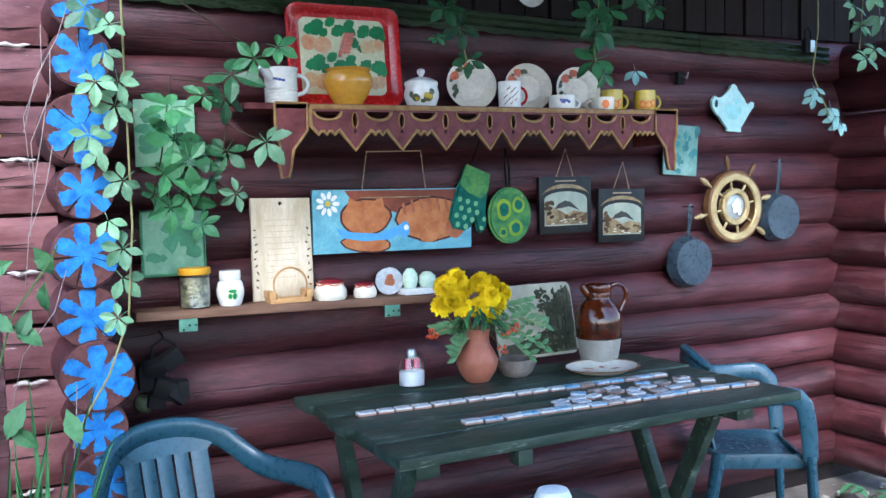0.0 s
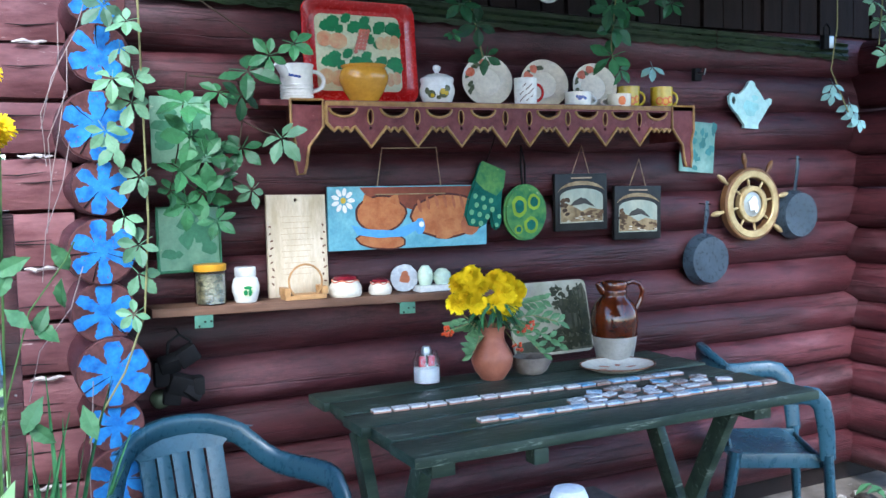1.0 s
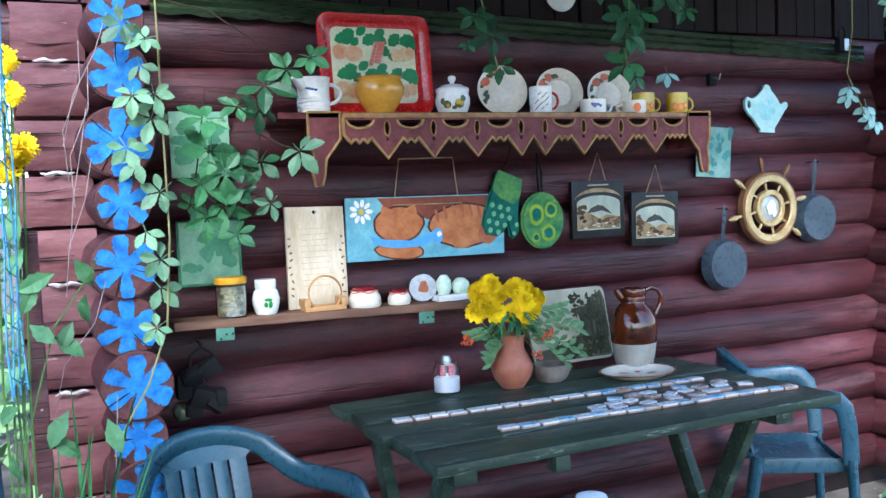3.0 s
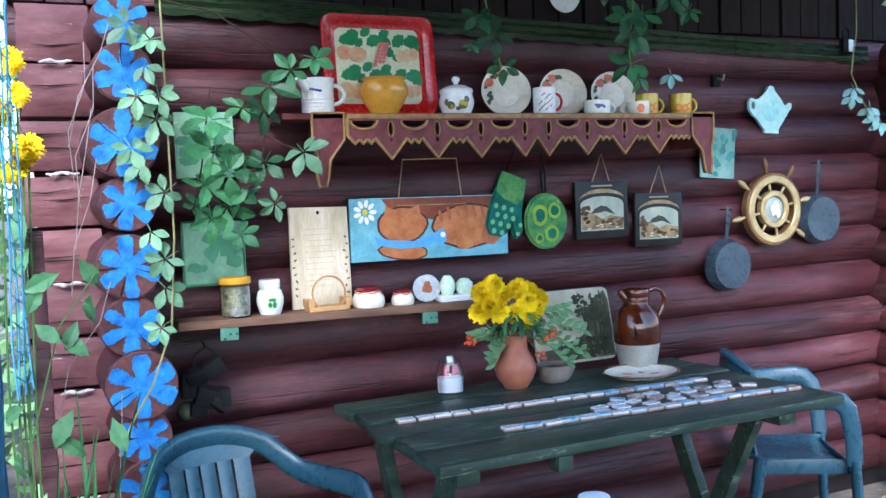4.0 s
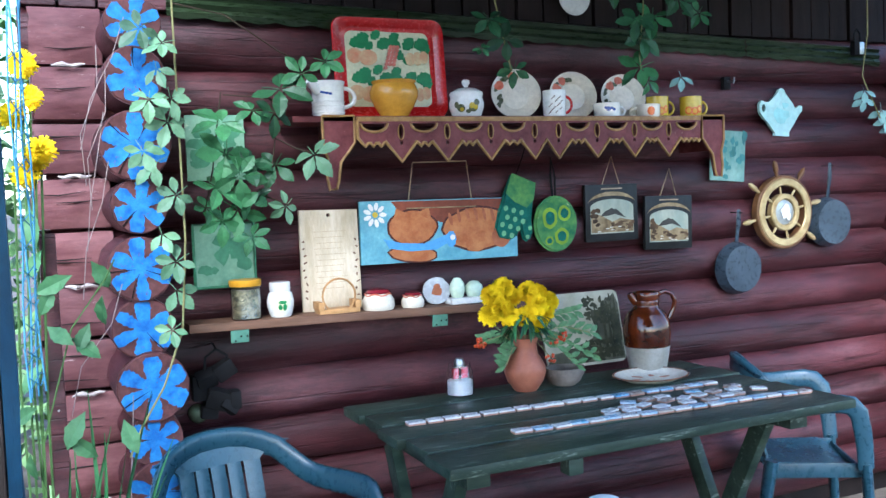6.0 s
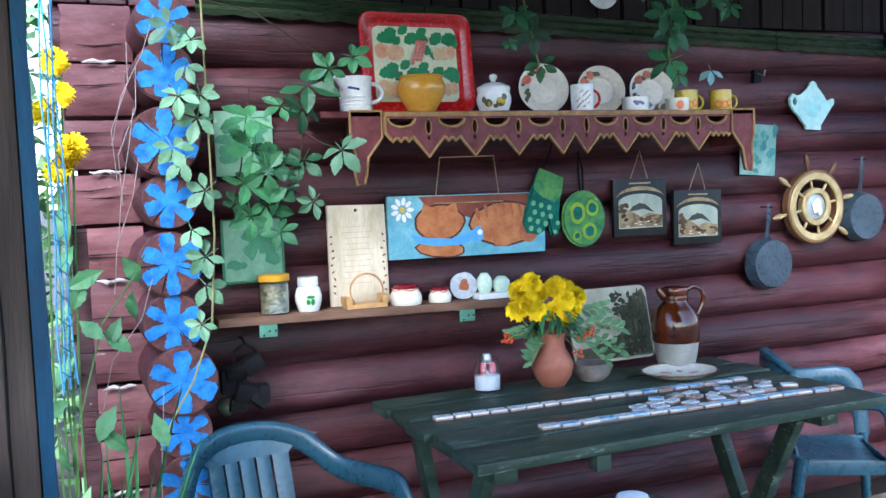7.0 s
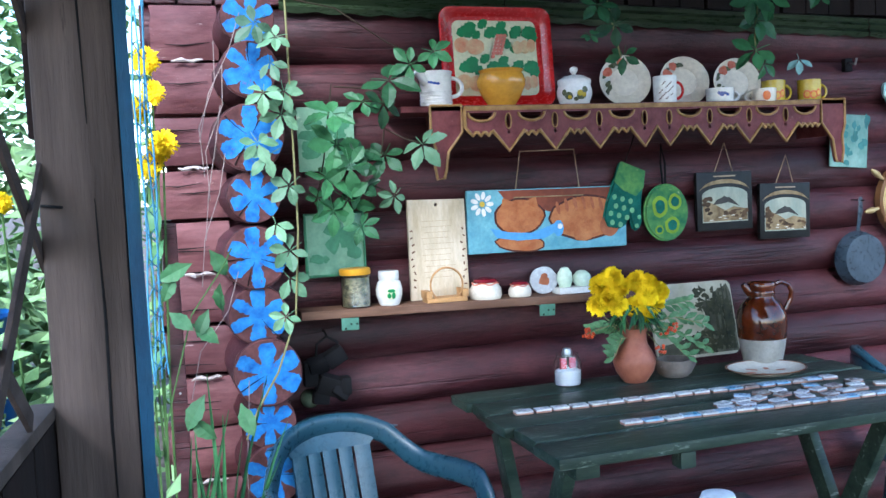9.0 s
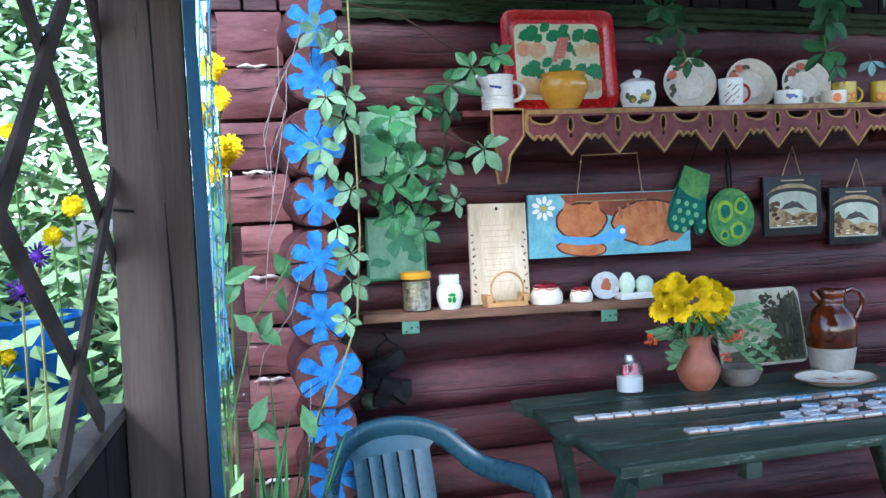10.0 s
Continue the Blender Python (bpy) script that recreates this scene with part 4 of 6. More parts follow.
for dx, r, h in ((-0.022, 0.025, 0.064), (0.036, 0.03, 0.05)):
    s = part("shaker", lathe(bmesh.new(), [(0, 0.019), (r * 0.7, 0.019), (r, 0.019 + h * 0.35), (r * 0.9, 0.019 + h * 0.7), (r * 0.45, 0.019 + h * 0.96), (0, 0.019 + h)], 18), gloss("celadon_glaze", (0.56, 0.68, 0.52), 0.2), cruet)
    s.matrix_basis = pose(dx, 0, 0)

# ---- pictures and kitchen things on the log wall ----
WY = -0.046


def hung(name, label, category, x, z, rot=0, y=WY, group=""):
    return thing(name, label, category, pose(x, y, z, 0, rot, 0), group)


def fruit_prints():
    for i, lp in enumerate(FRUIT):
        o = part("printed_fruit", shapes([lp]), PEACH, pic_tray, smooth=False)
        o.matrix_basis = pose(0, -0.0052 - 0.0001 * i, 0)


fruit_prints()
cat = hung("painted_panel", "painted board with russet rounded shapes on blue, on a string", "picture", 1.31, 1.276, 0.6)
part("panel_board", boxed((-0.272, 0, -0.097), (0.272, 0.014, 0.097), 0.002), PICBLUE, cat)
def pieces(name, loops, mat, parent, base, lift, thick=0.0008):
    """Painted shapes, each a part of its own, a hair prouder than the one before."""
    for i, lp in enumerate(loops):
        o = part(name, shapes([lp], thick), mat, parent, smooth=False)
        o.matrix_basis = base @ pose(0, -lift - 0.00005 * i, 0)


def stroke(name, loops, mat, lift):
    pieces(name, loops, mat, cat, Matrix.Identity(4), lift)


UMBER = gloss("umber_outline_paint", (0.07, 0.02, 0.015), 0.6, 0.3)
stroke("painted_shade", [ellipse(0.13, 0.0, 0.132, 0.073, 24, 0.03, 1), ellipse(-0.1, 0.012, 0.087, 0.058, 22, 0.03, 2), ellipse(-0.1, -0.07, 0.084, 0.029, 20, 0.05, 3, -0.1)], UMBER, 0.0006)
stroke("painted_ground", [[(-0.17, 0.094), (0.27, 0.094), (0.27, -0.02), (0.22, 0.0), (0.05, 0.01), (-0.02, 0.03), (-0.1, 0.045), (-0.15, 0.07)]], gloss("deep_russet_paint", (0.19, 0.05, 0.025), 0.6, 0.3), 0.0002)
stroke("painted_mound", [ellipse(0.13, 0.0, 0.125, 0.066, 24, 0.03, 1), ellipse(-0.1, 0.012, 0.08, 0.052, 22, 0.03, 2), ellipse(-0.1, -0.07, 0.078, 0.024, 20, 0.05, 3, -0.1), ellipse(0.13, -0.04, 0.05, 0.03, 16, 0.05, 6, 0.4)], PICRUST, 0.0011)
stroke("painted_peak", [[(-0.165, 0.03), (-0.155, 0.072), (-0.115, 0.055)], [(-0.085, 0.056), (-0.045, 0.074), (-0.035, 0.03)]], PICRUST, 0.0022)
stroke("painted_band", [ellipse(0.03 + 0.03 * k, 0.048 - 0.004 * (k - 3) ** 2 * 0.4, 0.006, 0.022, 10, 0.1, k, 0.25) for k in range(7)] + [ellipse(0.21, -0.03, 0.034, 0.034, 18, 0.05, 9)], PICBROWN, 0.0026)
stroke("painted_blue", [[(-0.2, -0.02), (-0.14, -0.035), (-0.06, -0.04), (0.0, -0.02), (0.04, -0.005), (0.03, -0.035), (-0.02, -0.06), (-0.11, -0.062), (-0.18, -0.05)], ellipse(0.03, -0.03, 0.018, 0.026, 10)], SKYPAINT, 0.0032)
stroke("painted_daisy", [ellipse(-0.225 + 0.026 * math.cos(a), 0.055 + 0.026 * math.sin(a), 0.013, 0.007, 8, 0, 0, a) for a in [k * math.tau / 9 for k in range(9)]] + [ellipse(0.035, -0.024, 0.009, 0.009, 8)], WHITE, 0.0042)
stroke("painted_daisy_eye", [ellipse(-0.225, 0.055, 0.009, 0.009, 10)], MUSTARD, 0.006)
stroke("painted_line", [bar(-0.12, 0.070, 0.12, 0.0735)], SAND, 0.0042)
part("string", tube(bmesh.new(), [(-0.11, 0.002, 0.097), (-0.095, -0.004, 0.213), (0.09, -0.004, 0.216), (0.108, 0.002, 0.097)], 0.0022, 6), STRING, cat)


def plaque(x, z, w, h, rot):
    th = hung("scenic_plaque", "black framed plaque with an arched sandy landscape on a cord", "picture", x, z, rot, WY, "black plaques")
    part("frame", boxed((-w, 0, -h), (w, 0.016, h), 0.003), DARKFRAME, th)
    def lay(nm, loops, mat, lift, many=False):
        o = part(nm, shapes(loops, 0.0008, 0.00004), mat, th, smooth=False)
        if many:
            tagged(o, kind="stuff")
        o.matrix_basis = pose(0, -lift, 0)
    arch = [(-w * 0.82, -h * 0.72), (w * 0.82, -h * 0.72), (w * 0.82, h * 0.2)] + [(w * 0.82 * math.cos(a), h * 0.2 + h * 0.28 * math.sin(a)) for a in [math.pi * k / 12 for k in range(1, 12)]] + [(-w * 0.82, h * 0.2)]
    lay("painted_sky", [arch], PALESKY, 0.0002)
    lay("painted_land", [[(-w * 0.8, -h * 0.68), (w * 0.8, -h * 0.68), (w * 0.8, -h * 0.3), (w * 0.3, -h * 0.2), (0, -h * 0.32), (-w * 0.4, -h * 0.1), (-w * 0.8, h * 0.05)]], SAND, 0.0012)
    gh = random.Random(int(x * 1000))
    lay("painted_hill", [[(-w * 0.45, -h * 0.12), (-w * 0.3, h * 0.05), (-w * 0.12, h * 0.12), (-w * 0.04, h * 0.17), (w * 0.04, h * 0.13), (w * 0.15, h * 0.12), (w * 0.3, h * 0.0), (w * 0.52, -h * 0.2), (w * 0.3, -h * 0.12), (w * 0.1, -h * 0.05), (-w * 0.15, -h * 0.1)]], gloss("slate_hill_paint", (0.045, 0.042, 0.036), 0.6, 0.4), 0.002)
    lay("painted_bushes", [ellipse(gh.uniform(-0.78, 0.78) * w, -h * gh.uniform(0.32, 0.62), w * gh.uniform(0.05, 0.12), h * gh.uniform(0.03, 0.07), 9, 0.4, k) for k in range(16)] + [ellipse(-w * gh.uniform(0.5, 0.75), h * gh.uniform(-0.35, 0.1), w * 0.09, h * 0.08, 9, 0.4, k) for k in range(7)], gloss("umber_bush_paint", (0.08, 0.045, 0.02), 0.6, 0.5), 0.0023, True)
    lay("painted_glints", [ellipse(gh.uniform(-0.7, 0.75) * w, -h * gh.uniform(0.5, 0.66), w * 0.07, h * 0.018, 8, 0.2, k) for k in range(6)], CREAM, 0.0034, True)
    band = [(w * 0.95 * math.cos(a), h * 0.28 + h * 0.32 * math.sin(a)) for a in [math.pi * k / 12 for k in range(13)]]
    band2 = [(w * 0.9 * math.cos(a), h * 0.30 + h * 0.44 * math.sin(a)) for a in [math.pi * k / 12 for k in range(12, -1, -1)]]
    lay("painted_ribbon", [band[1:-1] + band2[1:-1]], SAND, 0.001)
    lay("title_bar", [bar(-w * 0.4, h * 0.82, w * 0.4, h * 0.87)], STRING, 0.0002)
    part("cord", tube(bmesh.new(), [(-0.035, 0.004, h), (0, -0.003, h + 0.095), (0.035, 0.004, h)], 0.002, 6), STRING, th)


plaque(1.957, 1.302, 0.108, 0.098, 0)
plaque(2.199, 1.257, 0.103, 0.095, 1)

mitt = hung("oven_mitt", "green dotted oven mitt with a floral cuff", "oven mitt", 1.582, 1.33, 16)
out = [(-0.05, 0.11), (0.045, 0.10), (0.052, 0.04), (0.06, -0.02), (0.075, -0.06), (0.07, -0.092), (0.05, -0.098), (0.035, -0.075), (0.025, -0.055), (0.02, -0.085), (-0.005, -0.108), (-0.045, -0.11), (-0.066, -0.085), (-0.068, -0.03), (-0.06, 0.04)]
bm = plate_of(bmesh.new(), out, 0.02, pose(0, -0.01, 0))
bmesh.ops.bevel(bm, geom=[e for e in bm.edges if e.is_manifold and e.calc_face_angle(0) > 0.8], offset=0.007, segments=3, affect="EDGES")
part("mitt_body", bm, MITT, mitt)
o = part("floral_cuff", shapes([[(-0.05, 0.108), (0.043, 0.099), (0.05, 0.045), (0.03, 0.012), (-0.02, 0.02), (-0.058, 0.04)]], 0.001), CLOTHPRINT, mitt, smooth=False)
o.matrix_basis = pose(0, -0.0102, 0)
o = part("printed_dots", shapes([ellipse(-0.045 + 0.03 * (k % 3) + 0.012 * (k // 3 % 2), -0.008 - 0.027 * (k // 3), 0.008, 0.009, 10) for k in range(11)] + [ellipse(0.058, -0.05, 0.007, 0.008, 8), ellipse(0.055, -0.08, 0.007, 0.007, 8)], 0.001), DOTS, mitt, smooth=False)
o.matrix_basis = pose(0, -0.0103, 0)
part("loop", tube(bmesh.new(), [(-0.03, 0.0, 0.105), (-0.02, 0.0, 0.17), (-0.015, 0.0, 0.25)], 0.002, 6), BLACK, mitt)

trivet = hung("pot_holder", "round green pot holder printed with yellow-ringed flowers", "pot holder", 1.727, 1.275, 0)
bm = plate_of(bmesh.new(), ellipse(0, 0, 0.083, 0.094, 32), 0.022, pose(0, -0.011, 0))
bmesh.ops.bevel(bm, geom=[e for e in bm.edges if e.is_manifold and e.calc_face_angle(0) > 0.8], offset=0.007, segments=3, affect="EDGES")
part("pad", bm, CLOTHPRINT, trivet)
for nm, mt, lift, k in (("printed_ring", LIME, 0.0112, 1.0), ("printed_eye", MITT, 0.0124, 0.62)):
    pieces(nm, [ellipse(-0.026, 0.02, 0.029 * k, 0.036 * k, 16, 0.06, 1), ellipse(0.03, 0.034, 0.024 * k, 0.027 * k, 16, 0.06, 2), ellipse(0.018, -0.042, 0.028 * k, 0.028 * k, 16, 0.06, 3), ellipse(-0.03, -0.055, 0.016 * k, 0.016 * k, 12, 0.1, 4)], mt, trivet, Matrix.Identity(4), lift)
part("loop", tube(bmesh.new(), [(-0.006, 0, 0.09), (-0.012, 0, 0.16), (-0.01, 0, 0.22), (0.004, 0, 0.16), (0.004, 0, 0.09)], 0.004, 6), BLACK, trivet)

sheet = hung("small_watercolour", "small blue-green watercolour sheet partly behind the bracket", "picture", 2.48, 1.487, 4)
part("sheet", boxed((-0.085, 0, -0.092), (0.075, 0.006, 0.092), 0.001), painted("pale_aqua_wash", (0.1, 0.24, 0.2), (0.24, 0.38, 0.33), None, 0, 0.6, (1, 1, 1), 14.0, 0.1), sheet)
g = random.Random(11)
o = part("painted_strokes", shapes([ellipse(-0.03 + 0.1 * g.random(), -0.08 + 0.16 * g.random(), 0.006 + 0.01 * g.random(), 0.008 + 0.014 * g.random(), 9, 0.3, k) for k in range(16)], 0.0006, 0.00003), gloss("teal_wash", (0.06, 0.2, 0.19), 0.6, 0.3), sheet, smooth=False)
tagged(o, kind="stuff")

teapot = hung("teapot_plaque", "flat mint-green ceramic teapot-shaped wall plaque", "wall plaque", 2.736, 1.643, 3)
tp = [(0.0, 0.094), (0.014, 0.088), (0.02, 0.074), (0.038, 0.058), (0.056, 0.04), (0.07, 0.022), (0.08, 0.026), (0.094, 0.034), (0.106, 0.03), (0.106, 0.014), (0.094, 0.002), (0.078, -0.02), (0.062, -0.044), (0.046, -0.064), (0.042, -0.072), (0.044, -0.086), (-0.03, -0.086), (-0.028, -0.074), (-0.044, -0.06), (-0.066, -0.036), (-0.084, -0.024), (-0.104, -0.002), (-0.108, 0.026), (-0.096, 0.042), (-0.076, 0.036), (-0.058, 0.04), (-0.036, 0.058), (-0.02, 0.074), (-0.014, 0.088)]
part("plaque_body", plate_of(bmesh.new(), tp, 0.012, None, [ellipse(-0.086, 0.014, 0.009, 0.015, 10)]), MINT, teapot, smooth=False)
o = part("painted_motif", shapes([ellipse(0.0, -0.01, 0.035, 0.03, 12, 0.25, 2), ellipse(0.02, 0.03, 0.02, 0.01, 10, 0.3, 3)], 0.0008), gloss("aqua_motif", (0.3, 0.58, 0.56), 0.4, 0.2), teapot, smooth=False)

wheel = hung("ship_wheel", "decorative wooden ship's wheel with brass rings", "ship wheel", 2.72, 1.27, 12, -0.075)
def ring(r0, r1, y0, y1, n=40):
    bm = bmesh.new()
    sec = [(r0, y0 + 0.004), (r0 + 0.004, y0), (r1 - 0.004, y0), (r1, y0 + 0.004), (r1, y1), (r0, y1)]
    rr = [[bm.verts.new((r * math.cos(k * math.tau / n), y, r * math.sin(k * math.tau / n))) for r, y in sec] for k in range(n)]
    for k in range(n):
        a, b = rr[k], rr[(k + 1) % n]
        for j in range(len(sec)):
            q = (j + 1) % len(sec)
            bm.faces.new((a[j], a[q], b[q], b[j]))
    bmesh.ops.recalc_face_normals(bm, faces=bm.faces[:])
    return bm
part("wooden_ring", ring(0.1, 0.138, 0.0, 0.03), WHEELWOOD, wheel)
part("brass_ring", ring(0.1, 0.128, -0.004, 0.004), BRASS, wheel)
part("inner_ring", ring(0.048, 0.07, -0.004, 0.022), BRASS, wheel)
part("hub_disc", lathe(bmesh.new(), [(0, 0), (0.048, 0), (0.047, 0.006), (0.03, 0.01), (0, 0.011)], 28, m=pose(0, 0.012, 0, 90)), gloss("pewter", (0.34, 0.36, 0.34), 0.35, 0.2, 0.5), wheel, "pewter relief disc")
part("relief", shapes([ellipse(-0.004, 0.004, 0.022, 0.026, 14, 0.2, 3), ellipse(0.014, -0.014, 0.01, 0.014, 10, 0.2, 5)], 0.004, 0.001), WHITE, wheel)
for k in range(8):
    a = radians(22.5 + 45 * k)
    d = Vector((math.cos(a), 0, math.sin(a)))
    part("spoke", tube(bmesh.new(), [d * 0.07 + Vector((0, 0.01, 0)), d * 0.1 + Vector((0, 0.01, 0))], 0.005, 8), BRASS, wheel)
    if k not in (6, 5):
        part("grip", tube(bmesh.new(), [d * 0.136 + Vector((0, 0.015, 0)), d * 0.15 + Vector((0, 0.015, 0)), d * 0.165 + Vector((0, 0.015, 0)), d * 0.185 + Vector((0, 0.015, 0)), d * 0.198 + Vector((0, 0.015, 0))], [0.006, 0.006, 0.011, 0.0095, 0.004], 10), WHEELWOOD if k in (1, 2) else BRASS, wheel)
part("mount", boxed((-0.02, 0.012, -0.02), (0.02, 0.05, 0.02), 0.002), WHEELWOOD, wheel)


def frying_pan(x, z, r, label, hl):
    th = thing("frying_pan", label, "frying pan", pose(x, -0.085, z), "frying pans on the wall")
    part("pan_body", lathe(bmesh.new(), [(0, 0), (r * 0.86, 0), (r * 0.88, 0.003), (r, 0.042), (r * 0.985, 0.044), (r * 0.86, 0.006), (0, 0.005)], 36, m=pose(0, -0.006, 0, -90)), IRON, th)
    pts = [(0, 0.03, r * 0.95), (0, 0.024, r + 0.03), (0.002, 0.018, r + hl * 0.6), (0.003, 0.018, r + hl)]
    part("handle", tube(bmesh.new(), pts, [0.009, 0.0075, 0.011, 0.008], 8, True, (1, 0.5)), IRON, th)
    part("nail", tube(bmesh.new(), [(0.003, 0.0, r + hl - 0.012), (0.003, 0.06, r + hl - 0.01)], 0.0025, 6), BLACK, th)
    return th


frying_pan(2.497, 1.073, 0.098, "small grey iron frying pan hung face to the logs, flaking", 0.118)
frying_pan(2.956, 1.222, 0.098, "blue-grey iron frying pan hung beside the ship's wheel", 0.13)

for zc, label, x0, x1, h, sd in ((1.545, "faded green picture of leafy fruit half behind the creeper", 0.535, 0.70, 0.092, 1), (1.24, "faded green framed picture below the creeper", 0.54, 0.712, 0.09, 2)):
    th = hung("green_picture", label, "picture", (x0 + x1) / 2, zc, 0)
    w = (x1 - x0) / 2
    part("picture_board", boxed((-w, 0, -h), (w, 0.01, h), 0.002), PALEGREEN, th)
    g = random.Random(sd)
    o = part("painted_leaves", shapes([ellipse(g.uniform(-w * 0.7, w * 0.7), g.uniform(-h * 0.5, h * 0.6), 0.012 + 0.014 * g.random(), 0.01 + 0.012 * g.random(), 9, 0.3, k) for k in range(16)], 0.0006, 0.00003), MIDGREEN, th, smooth=False)
    if sd == 2:
        part("rim", tube(bmesh.new(), [(-w, -0.002, -h), (w, -0.002, -h), (w, -0.002, h), (-w, -0.002, h), (-w, -0.002, -h)], 0.005, 6), MIDGREEN, th)

lantern = thing("black_lantern", "black iron lantern hanging in the dark corner", "lantern", pose(0.578, -0.09, 0.79))
for x0, y0, z0, w, rx, ry in ((0.0, 0, 0.05, 0.034, 10, 20), (-0.03, 0.0, 0.11, 0.028, 30, -15), (0.03, -0.01, 0.03, 0.026, -20, 40), (0.02, 0.0, 0.13, 0.03, 5, -30), (-0.025, 0.005, 0.015, 0.024, 0, 10)):
    part("cage_piece", boxed((-w, -w * 0.7, -w * 0.8), (w, w * 0.7, w * 0.8), 0.006, pose(x0, y0, z0, rx, ry, 0)), BLACK, lantern)
part("bail", tube(bmesh.new(), [(-0.035, 0, 0.12), (-0.03, 0, 0.17), (0, 0, 0.19), (0.03, 0, 0.17), (0.035, 0, 0.12)], 0.004, 6), BLACK, lantern)
part("side_wing", boxed((-0.07, -0.01, 0.05), (-0.03, 0.03, 0.12), 0.004), BLACK, lantern)
part("side_wing", boxed((0.03, -0.03, 0.02), (0.06, 0.02, 0.07), 0.004), BLACK, lantern)
part("hook", tube(bmesh.new(), [(0, 0, 0.19), (0, 0.03, 0.2), (0, 0.06, 0.2)], 0.003, 6), BLACK, lantern)
knob = thing("round_lamp", "small dull green round lamp fixed on the logs", "lamp", pose(0.527, -0.05, 0.795, 90))
part("dome", lathe(bmesh.new(), [(0, -0.03), (0.026, -0.03), (0.028, -0.01), (0.024, 0.012), (0.012, 0.026), (0, 0.029)], 20), gloss("dull_green_glass", (0.1, 0.13, 0.08), 0.2, 0.2), knob)
hook = thing("coat_hook", "small dark metal hook screwed to the logs", "hook", pose(2.472, -0.055, 1.748))
part("plate", boxed((-0.016, 0, -0.02), (0.016, 0.02, 0.025), 0.003), BLACK, hook)
part("prong", tube(bmesh.new(), [(0, 0, 0.01), (0, -0.03, 0.0), (0.0, -0.036, 0.02)], 0.004, 8), STEEL, hook)
padlock = thing("padlock", "small steel padlock hanging from the ribbed strip", "padlock", pose(3.1, -0.08, 1.872))
part("lock_body", boxed((-0.026, -0.012, -0.01), (0.026, 0.012, 0.045), 0.004), BLACK, padlock)
part("lock_face", boxed((-0.002, -0.0145, -0.006), (0.022, -0.0125, 0.04), 0.001), STEEL, padlock)
part("shackle", tube(bmesh.new(), [(-0.016, 0, 0.044), (-0.016, 0, 0.075), (0, 0, 0.09), (0.016, 0, 0.075), (0.016, 0, 0.044)], 0.004, 8), BLACK, padlock)
tp_plate = thing("wall_plate", "white plate hanging on the dark boards", "plate", pose(1.834, -0.03, 2.03, 90))
part("plate_body", lathe(bmesh.new(), [(0, 0), (0.04, 0), (0.062, 0.012), (0.06, 0.014), (0.04, 0.004), (0, 0.004)], 32), WHITE, tp_plate)

# ---- things on the table ----
TZ = 0.801
jar = thing("salt_jar", "small glass jar of white salt with red spoons", "jar", pose(1.244, -0.275, TZ) @ Matrix.Diagonal((1.22, 1.22, 0.95, 1)))
part("glass_body", lathe(bmesh.new(), [(0, 0), (0.030, 0), (0.033, 0.004), (0.033, 0.07), (0.027, 0.085), (0.027, 0.096), (0.025, 0.096), (0.025, 0.084), (0.031, 0.069), (0.031, 0.004), (0, 0.003)]), glass_m, jar)
part("salt", lathe(bmesh.new(), [(0, 0.0035), (0.0302, 0.0045), (0.0305, 0.047), (0.018, 0.052), (0, 0.05)]), gloss("white_salt", (0.75, 0.73, 0.76), 0.8, 0.05), jar)
part("stopper", lathe(bmesh.new(), [(0, 0.088), (0.012, 0.088), (0.013, 0.1), (0.009, 0.112), (0, 0.114)], 14), STEEL, jar)
for a, dx in ((0, -0.012), (1, 0.012)):
    part("red_spoon", boxed((dx - 0.008, -0.006, 0.046), (dx + 0.008, 0.002, 0.083), 0.003), gloss("red_plastic", (0.55, 0.03, 0.05), 0.4), jar)

prof = [(0, 0), (0.033, 0), (0.037, 0.005), (0.053, 0.028), (0.062, 0.055), (0.06, 0.072), (0.05, 0.092), (0.04, 0.108), (0.0365, 0.122), (0.037, 0.142), (0.042, 0.157)]
VX, VY = 1.43, -0.335
vase = vessel("terracotta_vase", "round-bellied terracotta vase holding yellow flowers", "vase", pose(VX, VY, TZ), prof, 0.004, TERRACOTTA)


def flower_head(r, seed, n=70):
    """A double yellow flower: a dense ball of short toothed petals."""
    g, bm = random.Random(seed), bmesh.new()
    for k in range(n):
        u = (k + 0.5) / n
        a = k * 2.39996
        tilt = math.asin(1 - 1.45 * u) + g.uniform(-0.16, 0.16)
        d = Vector((math.cos(a) * math.cos(tilt), math.sin(a) * math.cos(tilt), math.sin(tilt)))
        s = d.cross(Vector((g.uniform(-0.4, 0.4), g.uniform(-0.4, 0.4), 1))).normalized()
        up = s.cross(d).normalized()
        base, ln, w = d * r * 0.25, r * g.uniform(0.5, 0.82), r * g.uniform(0.07, 0.11)
        mid = base + d * ln * 0.7 + up * r * 0.06
        tip = base + d * ln - up * r * g.uniform(-0.02, 0.1)
        v = [bm.verts.new(p) for p in (base, mid + s * w, tip + s * w * 0.75, base + d * ln * 0.93, tip - s * w * 0.75, mid - s * w)]
        bm.faces.new(v)
    bmesh.ops.solidify(bm, geom=bm.faces[:], thickness=0.0006)
    lathe(bm, [(0, -0.5 * r), (0.3 * r, -0.3 * r), (0.42 * r, 0.0), (0.3 * r, 0.3 * r), (0, 0.4 * r)], 9)
    return bm


